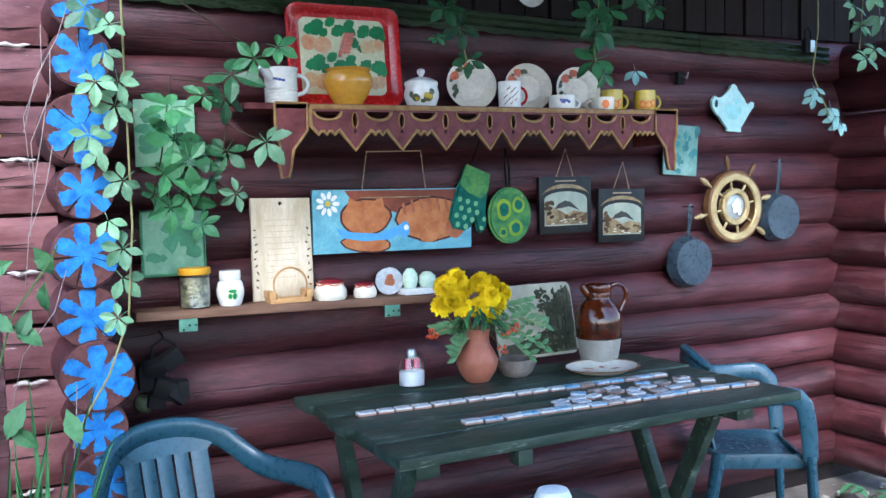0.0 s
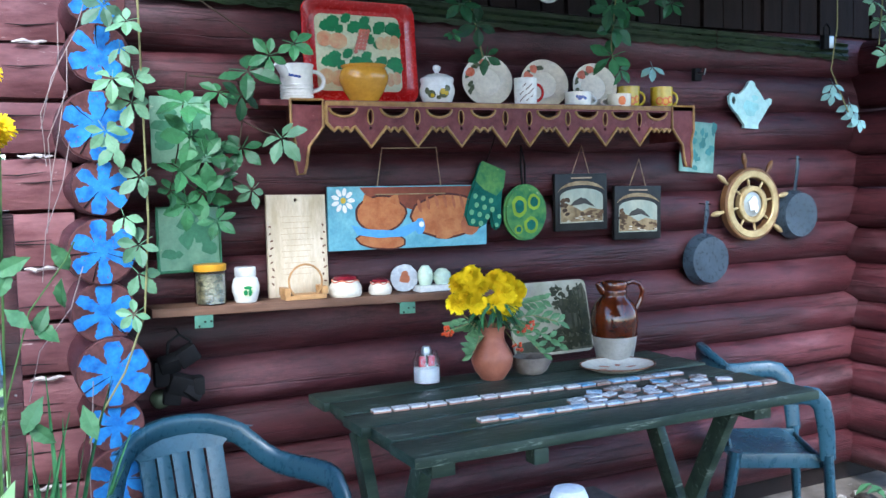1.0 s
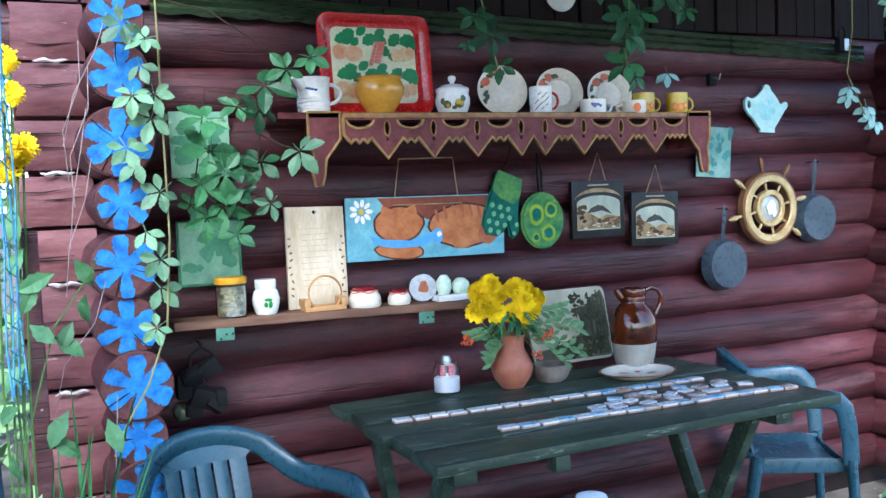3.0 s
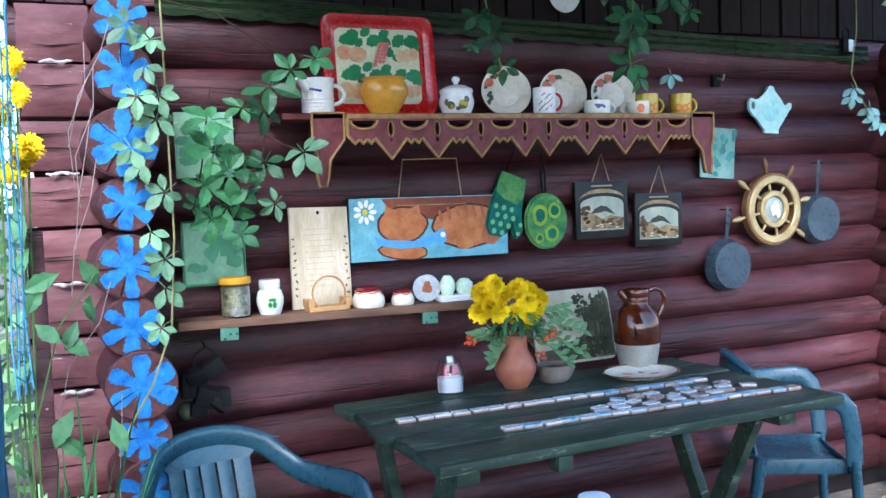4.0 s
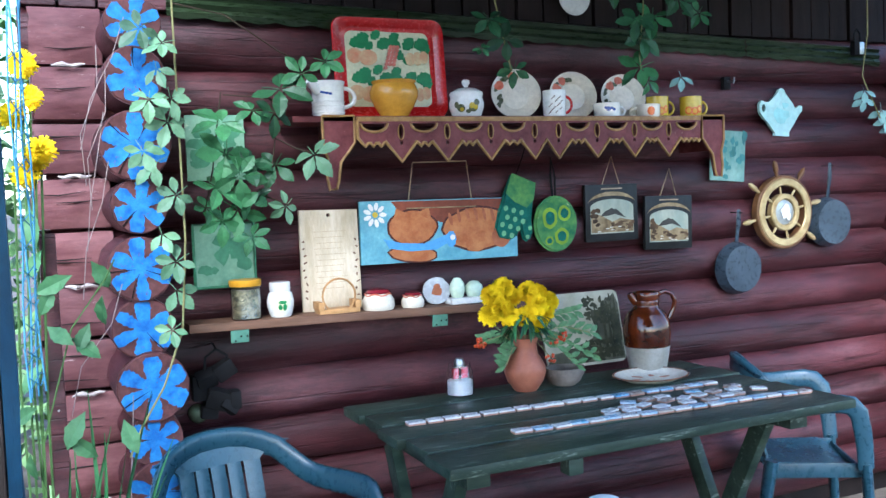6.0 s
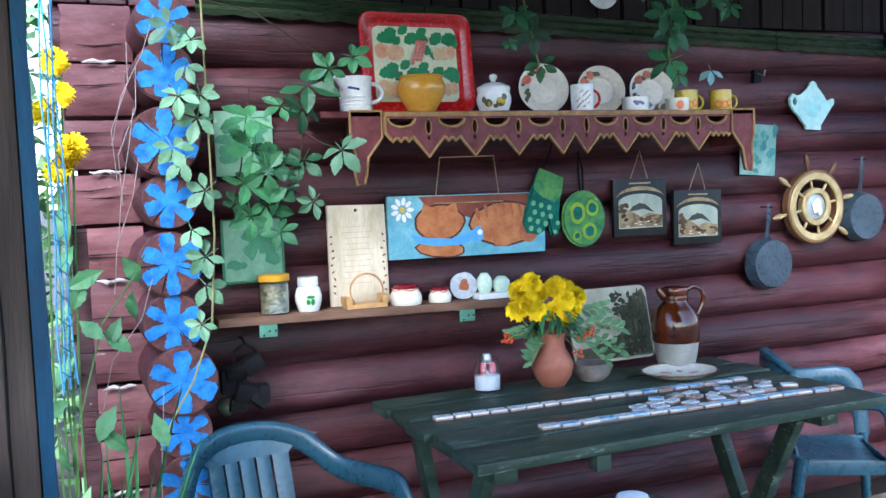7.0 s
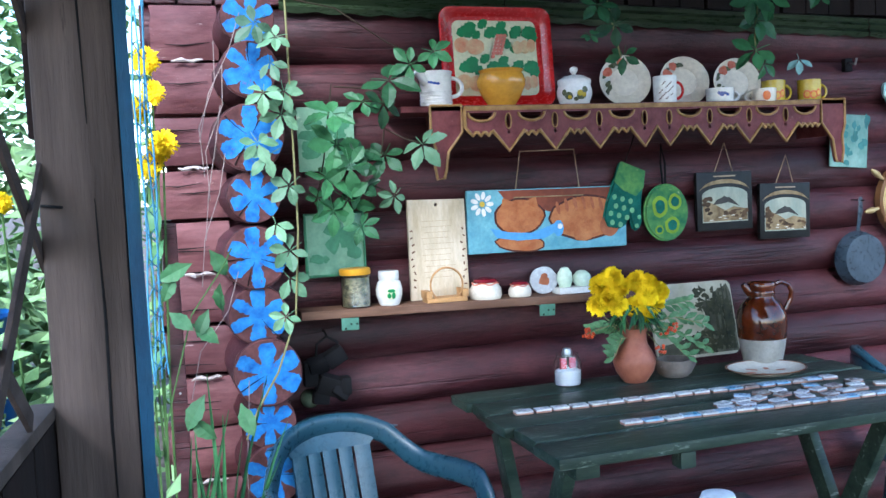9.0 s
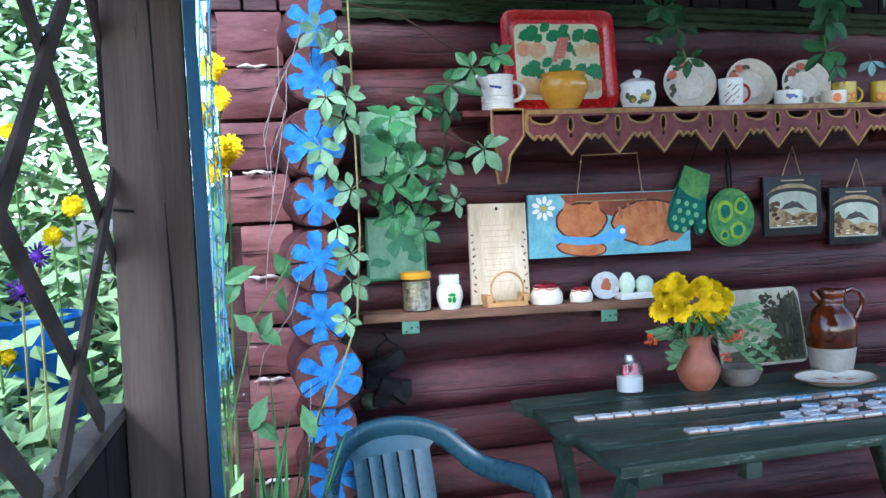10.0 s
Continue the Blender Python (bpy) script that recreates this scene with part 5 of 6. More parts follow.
def leaf_shape(ln, w, seed=0, teeth=5, fold=0.15, droop=0.2):
    """One leaf along +y from 0, widest past its middle, with a folded midrib, toothed edges and a drawn-out tip."""
    g, bm = random.Random(seed), bmesh.new()
    mid, left, right = [], [], []
    n = teeth + 2
    wave = g.uniform(-0.06, 0.06)
    for k in range(n + 1):
        u = k / n
        h = w * (math.sin(math.pi * u ** 1.08) ** 1.05 if 0 < u < 1 else 0) * (1.04 if k % 2 else 0.9)
        z = -droop * ln * u * u + wave * ln * math.sin(u * 5)
        mid.append(bm.verts.new((wave * ln * 0.6 * u * u, u * ln, z)))
        if 0 < k < n:
            left.append(bm.verts.new((-h + wave * ln * 0.6 * u * u, u * ln + 0.025 * ln, z + fold * h * g.uniform(0.7, 1.3))))
            right.append(bm.verts.new((h + wave * ln * 0.6 * u * u, u * ln + 0.025 * ln, z + fold * h * g.uniform(0.7, 1.3))))
    for side, flip in ((left, 1), (right, -1)):
        chain = [mid[0]] + side + [mid[-1]]
        for k in range(n):
            f = [mid[k], mid[k + 1], chain[k + 1], chain[k]]
            f = list(dict.fromkeys(f))
            bm.faces.new(f[::flip])
    return bm


def palmate(size, seed, n=5):
    """A creeper leaf of five leaflets that spread from a short stalk."""
    g, bm = random.Random(seed), bmesh.new()
    for k in range(n):
        a = (k - (n - 1) / 2) * g.uniform(56, 68) / (1 if n > 3 else 1.1)
        s = size * (1.0 - 0.11 * abs(k - (n - 1) / 2)) * g.uniform(0.92, 1.08)
        b2 = leaf_shape(s, s * 0.265, seed * 7 + k, 9, g.uniform(0.1, 0.32), g.uniform(0.0, 0.35))
        m = pose(0, 0, 0, 0, 0, a) @ pose(0, size * 0.06, 0, g.uniform(-16, 10), g.uniform(-18, 18), 0)
        bmesh.ops.transform(b2, matrix=m, verts=b2.verts[:])
        me = bpy.data.meshes.new("tmp")
        b2.to_mesh(me)
        b2.free()
        bm.from_mesh(me)
        bpy.data.meshes.remove(me)
    tube(bm, [(0, 0, 0), (0, -size * 0.3, -0.004), (0, -size * 0.6, -0.012)], size * 0.018, 5)
    return bm


def mesh_of(name, bm, mat, smooth=False):
    me = bpy.data.meshes.new(name)
    bm.to_mesh(me)
    bm.free()
    me.materials.append(mat)
    if smooth:
        me.polygons.foreach_set("use_smooth", [True] * len(me.polygons))
    return me


def place(name, me, parent, m):
    ob = new(name, me)
    ob.parent = parent
    ob.matrix_basis = m
    return ob


def facing(p, scale, g, spread=0.5, droop=0.35, spin=None):
    """A leaf's pose: its face towards the open side, its tip hanging."""
    nrm = (Vector((-0.35, -1, 0.35)) + Vector((g.uniform(-spread, spread), g.uniform(-spread, spread) * 0.5, g.uniform(-spread, spread)))).normalized()
    q = nrm.to_track_quat("Z", "Y").to_matrix().to_4x4()
    s = g.uniform(-70, 70) + 180 if spin is None else spin
    return Matrix.Translation(p) @ q @ pose(0, 0, 0, 0, 0, s) @ Matrix.Scale(scale, 4)


bouquet = thing("flower_bunch", "bunch of bright yellow double flowers in the terracotta vase", "flowers", pose(VX, VY, TZ + 0.13))
heads = [mesh_of("flower_head", flower_head(0.034, s, 240), PETALYELLOW) for s in (1, 2, 3)]
spots = [(-0.118, -0.01, 0.102), (-0.085, -0.03, 0.13), (-0.062, -0.02, 0.1), (-0.102, 0.0, 0.158), (-0.07, -0.01, 0.178), (-0.043, 0.0, 0.15), (0.0, -0.02, 0.09), (0.032, -0.03, 0.12), (0.062, -0.01, 0.095), (0.02, 0.0, 0.16), (0.05, 0.0, 0.15), (0.078, -0.01, 0.125), (0.035, -0.02, 0.075)]
g = random.Random(2)
for k, p in enumerate(spots):
    q = Vector((-0.45, -1.0, 0.45)) + Vector((g.uniform(-0.6, 0.6), 0, g.uniform(-0.4, 0.6)))
    turn = q.to_track_quat("Z", "Y").to_matrix().to_4x4()
    place("flower_head", heads[k % 3], bouquet, Matrix.Translation(p) @ turn)
    part("stem", tube(bmesh.new(), [(p[0] * 0.12, p[1] * 0.12, -0.06), (p[0] * 0.25, p[1] * 0.3, 0.02), (p[0] * 0.75, p[1] * 0.8, p[2] * 0.6), (p[0], p[1], p[2] - 0.012)], 0.002, 5), STEM, bouquet)
blades = [mesh_of("leaf", leaf_shape(0.06, 0.0065, s, 4, 0.2, 0.5), LEAF) for s in (1, 2)]
for k in range(54):
    a = g.uniform(-0.2, math.pi + 0.6) + math.pi
    z = g.uniform(0.05, 0.1)
    rr = g.uniform(0.02, 0.05)
    d = pose(rr * math.cos(a), rr * math.sin(a) * 0.7, z, g.uniform(-35, 20), g.uniform(-30, 30), math.degrees(a) - 90 + g.uniform(-20, 20))
    place("leaf", blades[k % 2], bouquet, d)

rowan = thing("rowan_sprigs", "rowan sprigs with feathery leaves and orange berries in the vase", "sprig", pose(VX, VY, TZ + 0.13))
leaflet = mesh_of("leaf", leaf_shape(0.042, 0.0085, 5, 6, 0.2, 0.2), painted("rowan_leaf", (0.04, 0.10, 0.035), (0.13, 0.25, 0.11), None, 0, 0.5, (1, 1, 1), 20.0, 0.2))
for base, tip in (((0.03, 0, 0.02), (0.205, -0.03, -0.04)), ((0.03, -0.01, 0.03), (0.19, -0.06, 0.03)), ((0.03, 0, 0.02), (0.15, -0.04, -0.065)), ((-0.02, -0.01, 0.0), (-0.09, -0.05, -0.04)), ((-0.02, 0, 0.0), (-0.13, -0.02, 0.035)), ((0.03, 0.02, 0.02), (0.17, 0.0, 0.09))):
    b, t = Vector(base), Vector(tip)
    midp = (b + t) / 2 + Vector((0, 0, 0.025))
    part("stem", tube(bmesh.new(), [(0.0, 0.0, -0.05), b, midp, t], 0.0016, 5), STEM, rowan)
    along = (t - b).normalized()
    head = math.degrees(math.atan2(along.y, along.x)) - 90
    for k in range(6):
        u = 0.25 + 0.15 * k
        p = b.lerp(midp, u * 2) if u < 0.5 else midp.lerp(t, u * 2 - 1)
        for s in (-1, 1):
            place("leaf", leaflet, rowan, facing(p, g.uniform(0.8, 1.1), g, 0.35, spin=(-60 if s > 0 else -120) if along.x > 0 else (60 if s > 0 else 120)))
berry = lathe(bmesh.new(), [(0, -0.005), (0.004, -0.003), (0.005, 0), (0.004, 0.003), (0, 0.005)], 8)
berry_me = mesh_of("berry", berry, BERRY, True)
for cx, cy, cz, n in ((-0.15, -0.02, 0.028, 15), (0.075, -0.055, 0.02, 7), (0.055, -0.055, -0.03, 8), (0.1, -0.06, 0.025, 5)):
    for k in range(n):
        place("berry", berry_me, rowan, pose(cx + g.uniform(-0.018, 0.018), cy + g.uniform(-0.01, 0.01), cz + g.uniform(-0.014, 0.014)))
    part("stem", tube(bmesh.new(), [(0, 0, -0.02), (cx * 0.5, cy * 0.5, cz * 0.5 + 0.03), (cx, cy, cz)], 0.0015, 5), STEM, rowan)

planter = thing("clay_bowl", "small rough grey clay bowl with a pulled spout", "bowl", pose(1.565, -0.33, TZ))
bm = lathe(bmesh.new(), [(0, 0), (0.035, 0), (0.05, 0.012), (0.057, 0.035), (0.055, 0.052), (0.05, 0.052), (0.045, 0.03), (0.03, 0.008), (0, 0.006)], 24)
for v in bm.verts:
    if v.co.x > 0.03 and v.co.z > 0.02:
        v.co.x += 0.5 * (v.co.x - 0.03) * (v.co.z / 0.05)
part("bowl_body", bm, painted("pale_grey_clay", (0.1, 0.08, 0.065), (0.22, 0.185, 0.155), (0.36, 0.33, 0.3), 0.25, 0.55, (1, 1, 1), 14.0, 0.4), planter)

pic = thing("landscape_board", "rounded board painted with dark trees leaning against the wall", "picture", pose(1.785, -0.135, TZ, -13, 0, 0))
outl = [(x, z + 0.125) for x, z in round_rect(0.155, 0.122, 0.025)]
part("board_body", plate_of(bmesh.new(), outl, 0.008), TREEBOARD, pic, smooth=False)
g = random.Random(9)
trunks = [[(x, 0.02), (x + 0.012, 0.02), (x + 0.008, 0.2 + dz), (x + 0.003, 0.2 + dz)] for x, dz in ((0.08, 0.03), (0.115, 0.035), (0.132, 0.02), (0.05, 0.0), (0.1, 0.01))]
crowns = [ellipse(0.02 + 0.12 * g.random(), 0.14 + 0.085 * g.random(), 0.005 + 0.01 * g.random(), 0.004 + 0.008 * g.random(), 9, 0.55, k, g.uniform(-0.4, 0.4)) for k in range(46)]
grass = [ellipse(-0.06 + 0.2 * g.random(), 0.02 + 0.06 * g.random(), 0.008 + 0.014 * g.random(), 0.008, 11, 0.55, k) for k in range(60)] + [ellipse(0.12 + 0.018 * g.random(), 0.07 + 0.1 * g.random(), 0.012, 0.014, 9, 0.45, k) for k in range(14)]
wood = [(-0.02, 0.012)] + [(0.15, 0.012), (0.152, 0.2), (0.14, 0.236)] + [(0.12 - 0.018 * k + 0.006 * math.sin(k * 2.7), 0.222 - 0.012 * k + 0.012 * math.sin(k * 1.9)) for k in range(6)] + [(0.055, 0.12), (0.03, 0.09), (-0.02, 0.07), (-0.09, 0.055), (-0.14, 0.05), (-0.15, 0.02)]
part("painted_wood", shapes([wood], 0.0004, 0.00002), painted("umber_forest_paint", (0.035, 0.035, 0.022), (0.13, 0.12, 0.075), (0.26, 0.24, 0.16), 0.3, 0.8, (1, 1, 0.5), 14.0, 0.2), pic, "dark painted forest edge", smooth=False)
part("painted_trees", shapes(trunks + crowns + grass, 0.0006, 0.00002), TREEDARK, pic, smooth=False)

prof = [(0, 0), (0.055, 0), (0.058, 0.004), (0.066, 0.05), (0.073, 0.1), (0.0745, 0.13), (0.071, 0.16), (0.058, 0.188), (0.041, 0.205), (0.0385, 0.213)]
jug = thing("stoneware_jug", "tall jug glazed brown above bare cream stoneware", "jug", pose(1.892, -0.31, TZ))
half = [(0, 0), (0.055, 0), (0.058, 0.004), (0.066, 0.05), (0.0705, 0.082)]
part("bare_base", lathe(bmesh.new(), half), STONEWARE, jug, "bare cream stoneware base")
up = [(0.0705, 0.082), (0.0725, 0.086), (0.076, 0.13), (0.0725, 0.16), (0.059, 0.188), (0.042, 0.205), (0.0395, 0.213), (0.042, 0.222), (0.0395, 0.228), (0.043, 0.236), (0.043, 0.248), (0.041, 0.253), (0.036, 0.25), (0.034, 0.2), (0, 0.19)]
part("glazed_body", lathe(bmesh.new(), up, 32), BROWNGLAZE, jug, "glossy brown glazed body")
a = radians(-20)
pts = [(0.04, 0.244), (0.06, 0.252), (0.083, 0.243), (0.093, 0.222), (0.088, 0.195), (0.073, 0.165)]
part("handle", tube(bmesh.new(), [(r * math.cos(a), r * math.sin(a), z) for r, z in pts], 0.008, 8), BROWNGLAZE, jug)
a = radians(165)
part("spout", tube(bmesh.new(), [(r * math.cos(a), r * math.sin(a), z) for r, z in ((0.032, 0.222), (0.045, 0.236), (0.056, 0.25))], [0.016, 0.014, 0.009], 10), BROWNGLAZE, jug)

dish = thing("serving_plate", "oval cream plate with a brown rim and a faint print", "plate", pose(1.812, -0.43, TZ))
dish.scale = (1.1, 0.94, 1.0)
part("plate_body", lathe(bmesh.new(), [(0, 0), (0.07, 0), (0.078, 0.004), (0.108, 0.016), (0.11, 0.018), (0.108, 0.0195), (0.078, 0.008), (0.07, 0.0045), (0, 0.0045)], 40), CREAM, dish)
part("brown_rim", lathe(bmesh.new(), [(0.098, 0.0155), (0.1085, 0.0198), (0.1112, 0.018), (0.1085, 0.0154)], 40), gloss("brown_rim_glaze", (0.2, 0.09, 0.05), 0.25, 0.4), dish)
pieces("printed_sprig", [ellipse(0.045 * math.cos(k), 0.045 * math.sin(k), 0.016, 0.008, 9, 0.3, k, k) for k in range(5)], PICBROWN, dish, pose(0, 0, 0.0046, -90), 0.0, 0.0006)

# loose picture tiles
def tile_thing(x, y, z, rz, w, mat, lab):
    th = thing("picture_tile", lab, "tile", pose(x, y, z, 0, 0, rz), "picture tiles on the table")
    part("clay_body", boxed((-w / 2, -0.0145, 0), (w / 2, 0.0145, 0.0042), 0.0006), CLAY, th, smooth=False)
    part("glazed_face", boxed((-w / 2 + 0.0008, -0.0139, 0.0043), (w / 2 - 0.0008, 0.0139, 0.009), 0.0006), mat, th, smooth=False)


LABS = {TILE: "white glazed clay tile lying on the green table", TILEBLUE: "blue and white clay tile lying on the green table", TILEBROWN: "clay tile with a brown print lying on the table"}
g = random.Random(6)
x, k = 0.992, 0
while x < 1.93:
    w = 0.044 + g.uniform(-0.002, 0.005)
    u = (x - 0.97) / 0.64
    tile_thing(x, -0.532 - 0.035 * u + g.uniform(-0.003, 0.003), TZ, -4 + g.uniform(-5, 5), w, TILE if k < 12 else g.choice((TILE, TILEBROWN, TILEBLUE)), LABS[TILE])
    x += w + g.uniform(0.003, 0.008)
    k += 1
x, k = 1.18, 0
while x < 2.08:
    w = 0.046 + g.uniform(-0.003, 0.004)
    u = (x - 1.15) / 0.94
    mt = (TILE, TILEBLUE, TILE, TILEBLUE, TILE, TILEBLUE, TILE, TILEBLUE, TILEBROWN)[k % 9]
    tile_thing(x, -0.752 - 0.06 * u + g.uniform(-0.004, 0.004), TZ, -3 + g.uniform(-5, 5), w, mt, LABS[mt])
    x += w + g.uniform(0.002, 0.006)
    k += 1
taken = []
for k in range(400):
    if len(taken) > 20:
        break
    x, y = g.uniform(1.42, 1.98), g.uniform(-0.745, -0.64)
    if x < 1.55 and y > -0.69 or any(abs(x - a) < 0.047 and abs(y - b) < 0.034 for a, b in taken):
        continue
    taken.append((x, y))
    mt = g.choice((TILE, TILE, TILEBLUE, TILEBROWN))
    tile_thing(x, y, TZ, g.uniform(-35, 35), 0.043, mt, LABS[mt])

# ---- plastic chairs ----
def surface(fn, nu, nv, thick):
    bm = bmesh.new()
    vs = [[bm.verts.new(fn(i / nu, j / nv)) for i in range(nu + 1)] for j in range(nv + 1)]
    for j in range(nv):
        for i in range(nu):
            bm.faces.new((vs[j][i], vs[j][i + 1], vs[j + 1][i + 1], vs[j + 1][i]))
    bm.normal_update()
    bmesh.ops.solidify(bm, geom=bm.faces[:], thickness=thick)
    return bm


def plastic_chair(label, m):
    """Moulded garden chair; faces -y, its feet at z = 0. One band sweeps from the back's top into both arms and legs."""
    ch = thing("garden_chair", label, "chair", m, "plastic garden chairs")

    def back(x, v):
        return Vector((x, 0.17 + 0.105 * v - 1.5 * x * x * (0.5 + 0.5 * v), 0.44 + v * 0.385))

    def flare(v):
        return 0.135 + 0.09 * max(0.0, (v - 0.8) / 0.2) ** 1.6

    part("seat", surface(lambda u, v: Vector(((u * 2 - 1) * (0.235 - 0.03 * v), -0.23 + 0.43 * v, 0.445 - 0.018 * math.sin(math.pi * u) * math.sin(math.pi * min(1, v + 0.25)) - 0.03 * max(0, 0.12 - v) / 0.12)), 14, 12, 0.01), PLASTIC, ch)
    part("top_panel", surface(lambda u, v: back((u * 2 - 1) * flare(0.8 + 0.2 * v), 0.8 + 0.2 * v - 0.06 * v * abs(2 * u - 1) ** 2), 24, 10, 0.011), PLASTIC, ch)
    part("lower_panel", surface(lambda u, v: back((u * 2 - 1) * 0.135, 0.14 * v), 16, 3, 0.011), PLASTIC, ch)
    cuts = [-0.135, -0.08, -0.028, 0.028, 0.08, 0.135]
    for u0, u1 in zip(cuts, cuts[1:]):
        u0, u1 = (u0 + 0.004 if u0 > -0.13 else u0), (u1 - 0.004 if u1 < 0.13 else u1)
        part("slat", surface(lambda u, v, u0=u0, u1=u1: back(u0 + (u1 - u0) * u, 0.135 + 0.668 * v) - Vector((0, 0.004 * math.sin(math.pi * u), 0)), 4, 10, 0.011), PLASTIC, ch)
    half = [(0.0, 0.279, 0.82), (0.05, 0.275, 0.819), (0.1, 0.262, 0.812), (0.145, 0.242, 0.798), (0.182, 0.215, 0.782), (0.213, 0.18, 0.747), (0.238, 0.142, 0.714), (0.26, 0.1, 0.694), (0.28, 0.03, 0.69), (0.292, -0.06, 0.694), (0.295, -0.13, 0.696), (0.293, -0.175, 0.688), (0.288, -0.21, 0.654), (0.282, -0.228, 0.58), (0.275, -0.238, 0.52), (0.266, -0.245, 0.43)]
    size = [0.042, 0.042, 0.042, 0.041, 0.039, 0.037, 0.037, 0.036, 0.036, 0.037, 0.038, 0.04, 0.041, 0.04, 0.038, 0.036]
    band = [(-x, y, z) for x, y, z in half[:0:-1]] + half
    part("arm_band", tube(bmesh.new(), band, size[:0:-1] + size, 16, True, (0.42, 1.0)), PLASTIC, ch)
    lip = [(x * (1 + 0.03 * (abs(x) > 0.2)), y + 0.006, z + 0.6 * r) for (x, y, z), r in zip(band, size[:0:-1] + size)][4:-4]
    part("rolled_lip", tube(bmesh.new(), lip, 0.0145, 10), PLASTIC, ch)
    for s in (-1, 1):
        part("front_leg", tube(bmesh.new(), [(0.266 * s, -0.245, 0.45), (0.27 * s, -0.255, 0.3), (0.274 * s, -0.262, 0.15), (0.278 * s, -0.27, 0.0)], [0.036, 0.038, 0.034, 0.029], 12, True, (1.0, 0.62)), PLASTIC, ch)
        part("rear_leg", tube(bmesh.new(), [(0.205 * s, 0.16, 0.45), (0.215 * s, 0.19, 0.3), (0.228 * s, 0.23, 0.15), (0.24 * s, 0.27, 0.0)], [0.05, 0.046, 0.038, 0.03], 12, True, (1.0, 0.62)), PLASTIC, ch)
        part("apron", boxed((-0.006 + 0.222 * s, -0.235, 0.385), (0.006 + 0.222 * s, 0.17, 0.442), 0.003), PLASTIC, ch)
    part("front_apron", boxed((-0.235, -0.238, 0.39), (0.235, -0.228, 0.43), 0.003), PLASTIC, ch)
    return ch


plastic_chair("blue-green plastic garden chair with a slatted back beside the table", pose(0.587, -0.465, GROUND, 0, 0, 14) @ Matrix.Diagonal((0.84, 0.84, 0.838, 1)))
plastic_chair("blue-green plastic garden chair at the end of the table", pose(2.53, -0.29, GROUND, 0, 0, 59) @ Matrix.Diagonal((0.72, 0.72, 0.838, 1)))

stool = thing("stool", "small wooden stool standing before the table", "stool", pose(1.235, -1.03, GROUND))
part("seat", boxed((-0.14, -0.12, 0.555), (0.14, 0.12, 0.585), 0.006), GREYWOOD, stool)
for sx in (-1, 1):
    for sy in (-1, 1):
        part("leg", boxed((sx * 0.11 - 0.016, sy * 0.09 - 0.016, 0), (sx * 0.11 + 0.016, sy * 0.09 + 0.016, 0.555), 0.003), GREYWOOD, stool)
hat = thing("white_hat", "small white cloth hat lying on the stool", "hat", pose(1.225, -1.03, GROUND + 0.586) @ Matrix.Diagonal((1.25, 1.25, 1.2, 1)))
part("brim", lathe(bmesh.new(), [(0.03, 0.006), (0.058, 0.001), (0.06, 0.003), (0.03, 0.01)], 24), gloss("white_cloth", (0.7, 0.72, 0.72), 0.85, 0.06), hat)
part("crown", lathe(bmesh.new(), [(0.036, 0.005), (0.033, 0.03), (0.027, 0.043), (0.012, 0.048), (0, 0.047)], 20), gloss("white_cloth_crown", (0.7, 0.72, 0.72), 0.85, 0.06), hat)

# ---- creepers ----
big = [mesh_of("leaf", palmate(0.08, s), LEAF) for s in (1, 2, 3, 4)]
# leaves in the lighter copy, for where the climbers catch the daylight
lit = [mesh_of("leaf", palmate(0.062, s, n), LEAFLIT) for s, n in ((5, 5), (6, 3), (7, 5))]
DARKSTEM = gloss("brown_vine_stem", (0.035, 0.025, 0.015), 0.8, 0.3)
creeper = thing("wall_creeper", "green five-leaved creeper trailing over faded wall pictures", "creeper")
g = random.Random(21)
main = [(0.5, -0.12, 1.93), (0.64, -0.14, 1.9), (0.78, -0.17, 1.8), (0.88, -0.21, 1.745)]
side = [(0.8, -0.19, 1.74), (0.76, -0.2, 1.62), (0.74, -0.2, 1.5), (0.72, -0.19, 1.4), (0.68, -0.19, 1.31)]
third = [(0.62, -0.14, 1.69), (0.6, -0.17, 1.6), (0.58, -0.18, 1.48), (0.55, -0.19, 1.36)]
for pts in (main, side, third, [(0.75, -0.2, 1.56), (0.8, -0.22, 1.53), (0.84, -0.24, 1.515)], [(0.7, -0.19, 1.41), (0.74, -0.21, 1.39), (0.77, -0.23, 1.375)], [(0.78, -0.19, 1.66), (0.72, -0.2, 1.67), (0.62, -0.17, 1.68)]):
    part("stem", tube(bmesh.new(), pts, 0.0022, 5), DARKSTEM, creeper)
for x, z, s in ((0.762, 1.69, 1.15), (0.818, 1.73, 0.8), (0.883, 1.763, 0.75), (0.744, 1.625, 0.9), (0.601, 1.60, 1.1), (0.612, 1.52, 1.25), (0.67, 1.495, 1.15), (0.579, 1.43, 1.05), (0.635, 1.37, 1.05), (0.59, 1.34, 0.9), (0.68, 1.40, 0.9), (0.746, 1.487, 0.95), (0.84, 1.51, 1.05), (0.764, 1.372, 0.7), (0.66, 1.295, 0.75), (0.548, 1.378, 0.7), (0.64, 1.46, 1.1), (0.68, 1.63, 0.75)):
    # two leaves take the sunlit copy, the rest the darker leaf
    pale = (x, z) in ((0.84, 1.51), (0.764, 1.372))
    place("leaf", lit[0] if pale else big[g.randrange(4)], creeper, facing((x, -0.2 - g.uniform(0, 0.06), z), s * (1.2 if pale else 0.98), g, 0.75))

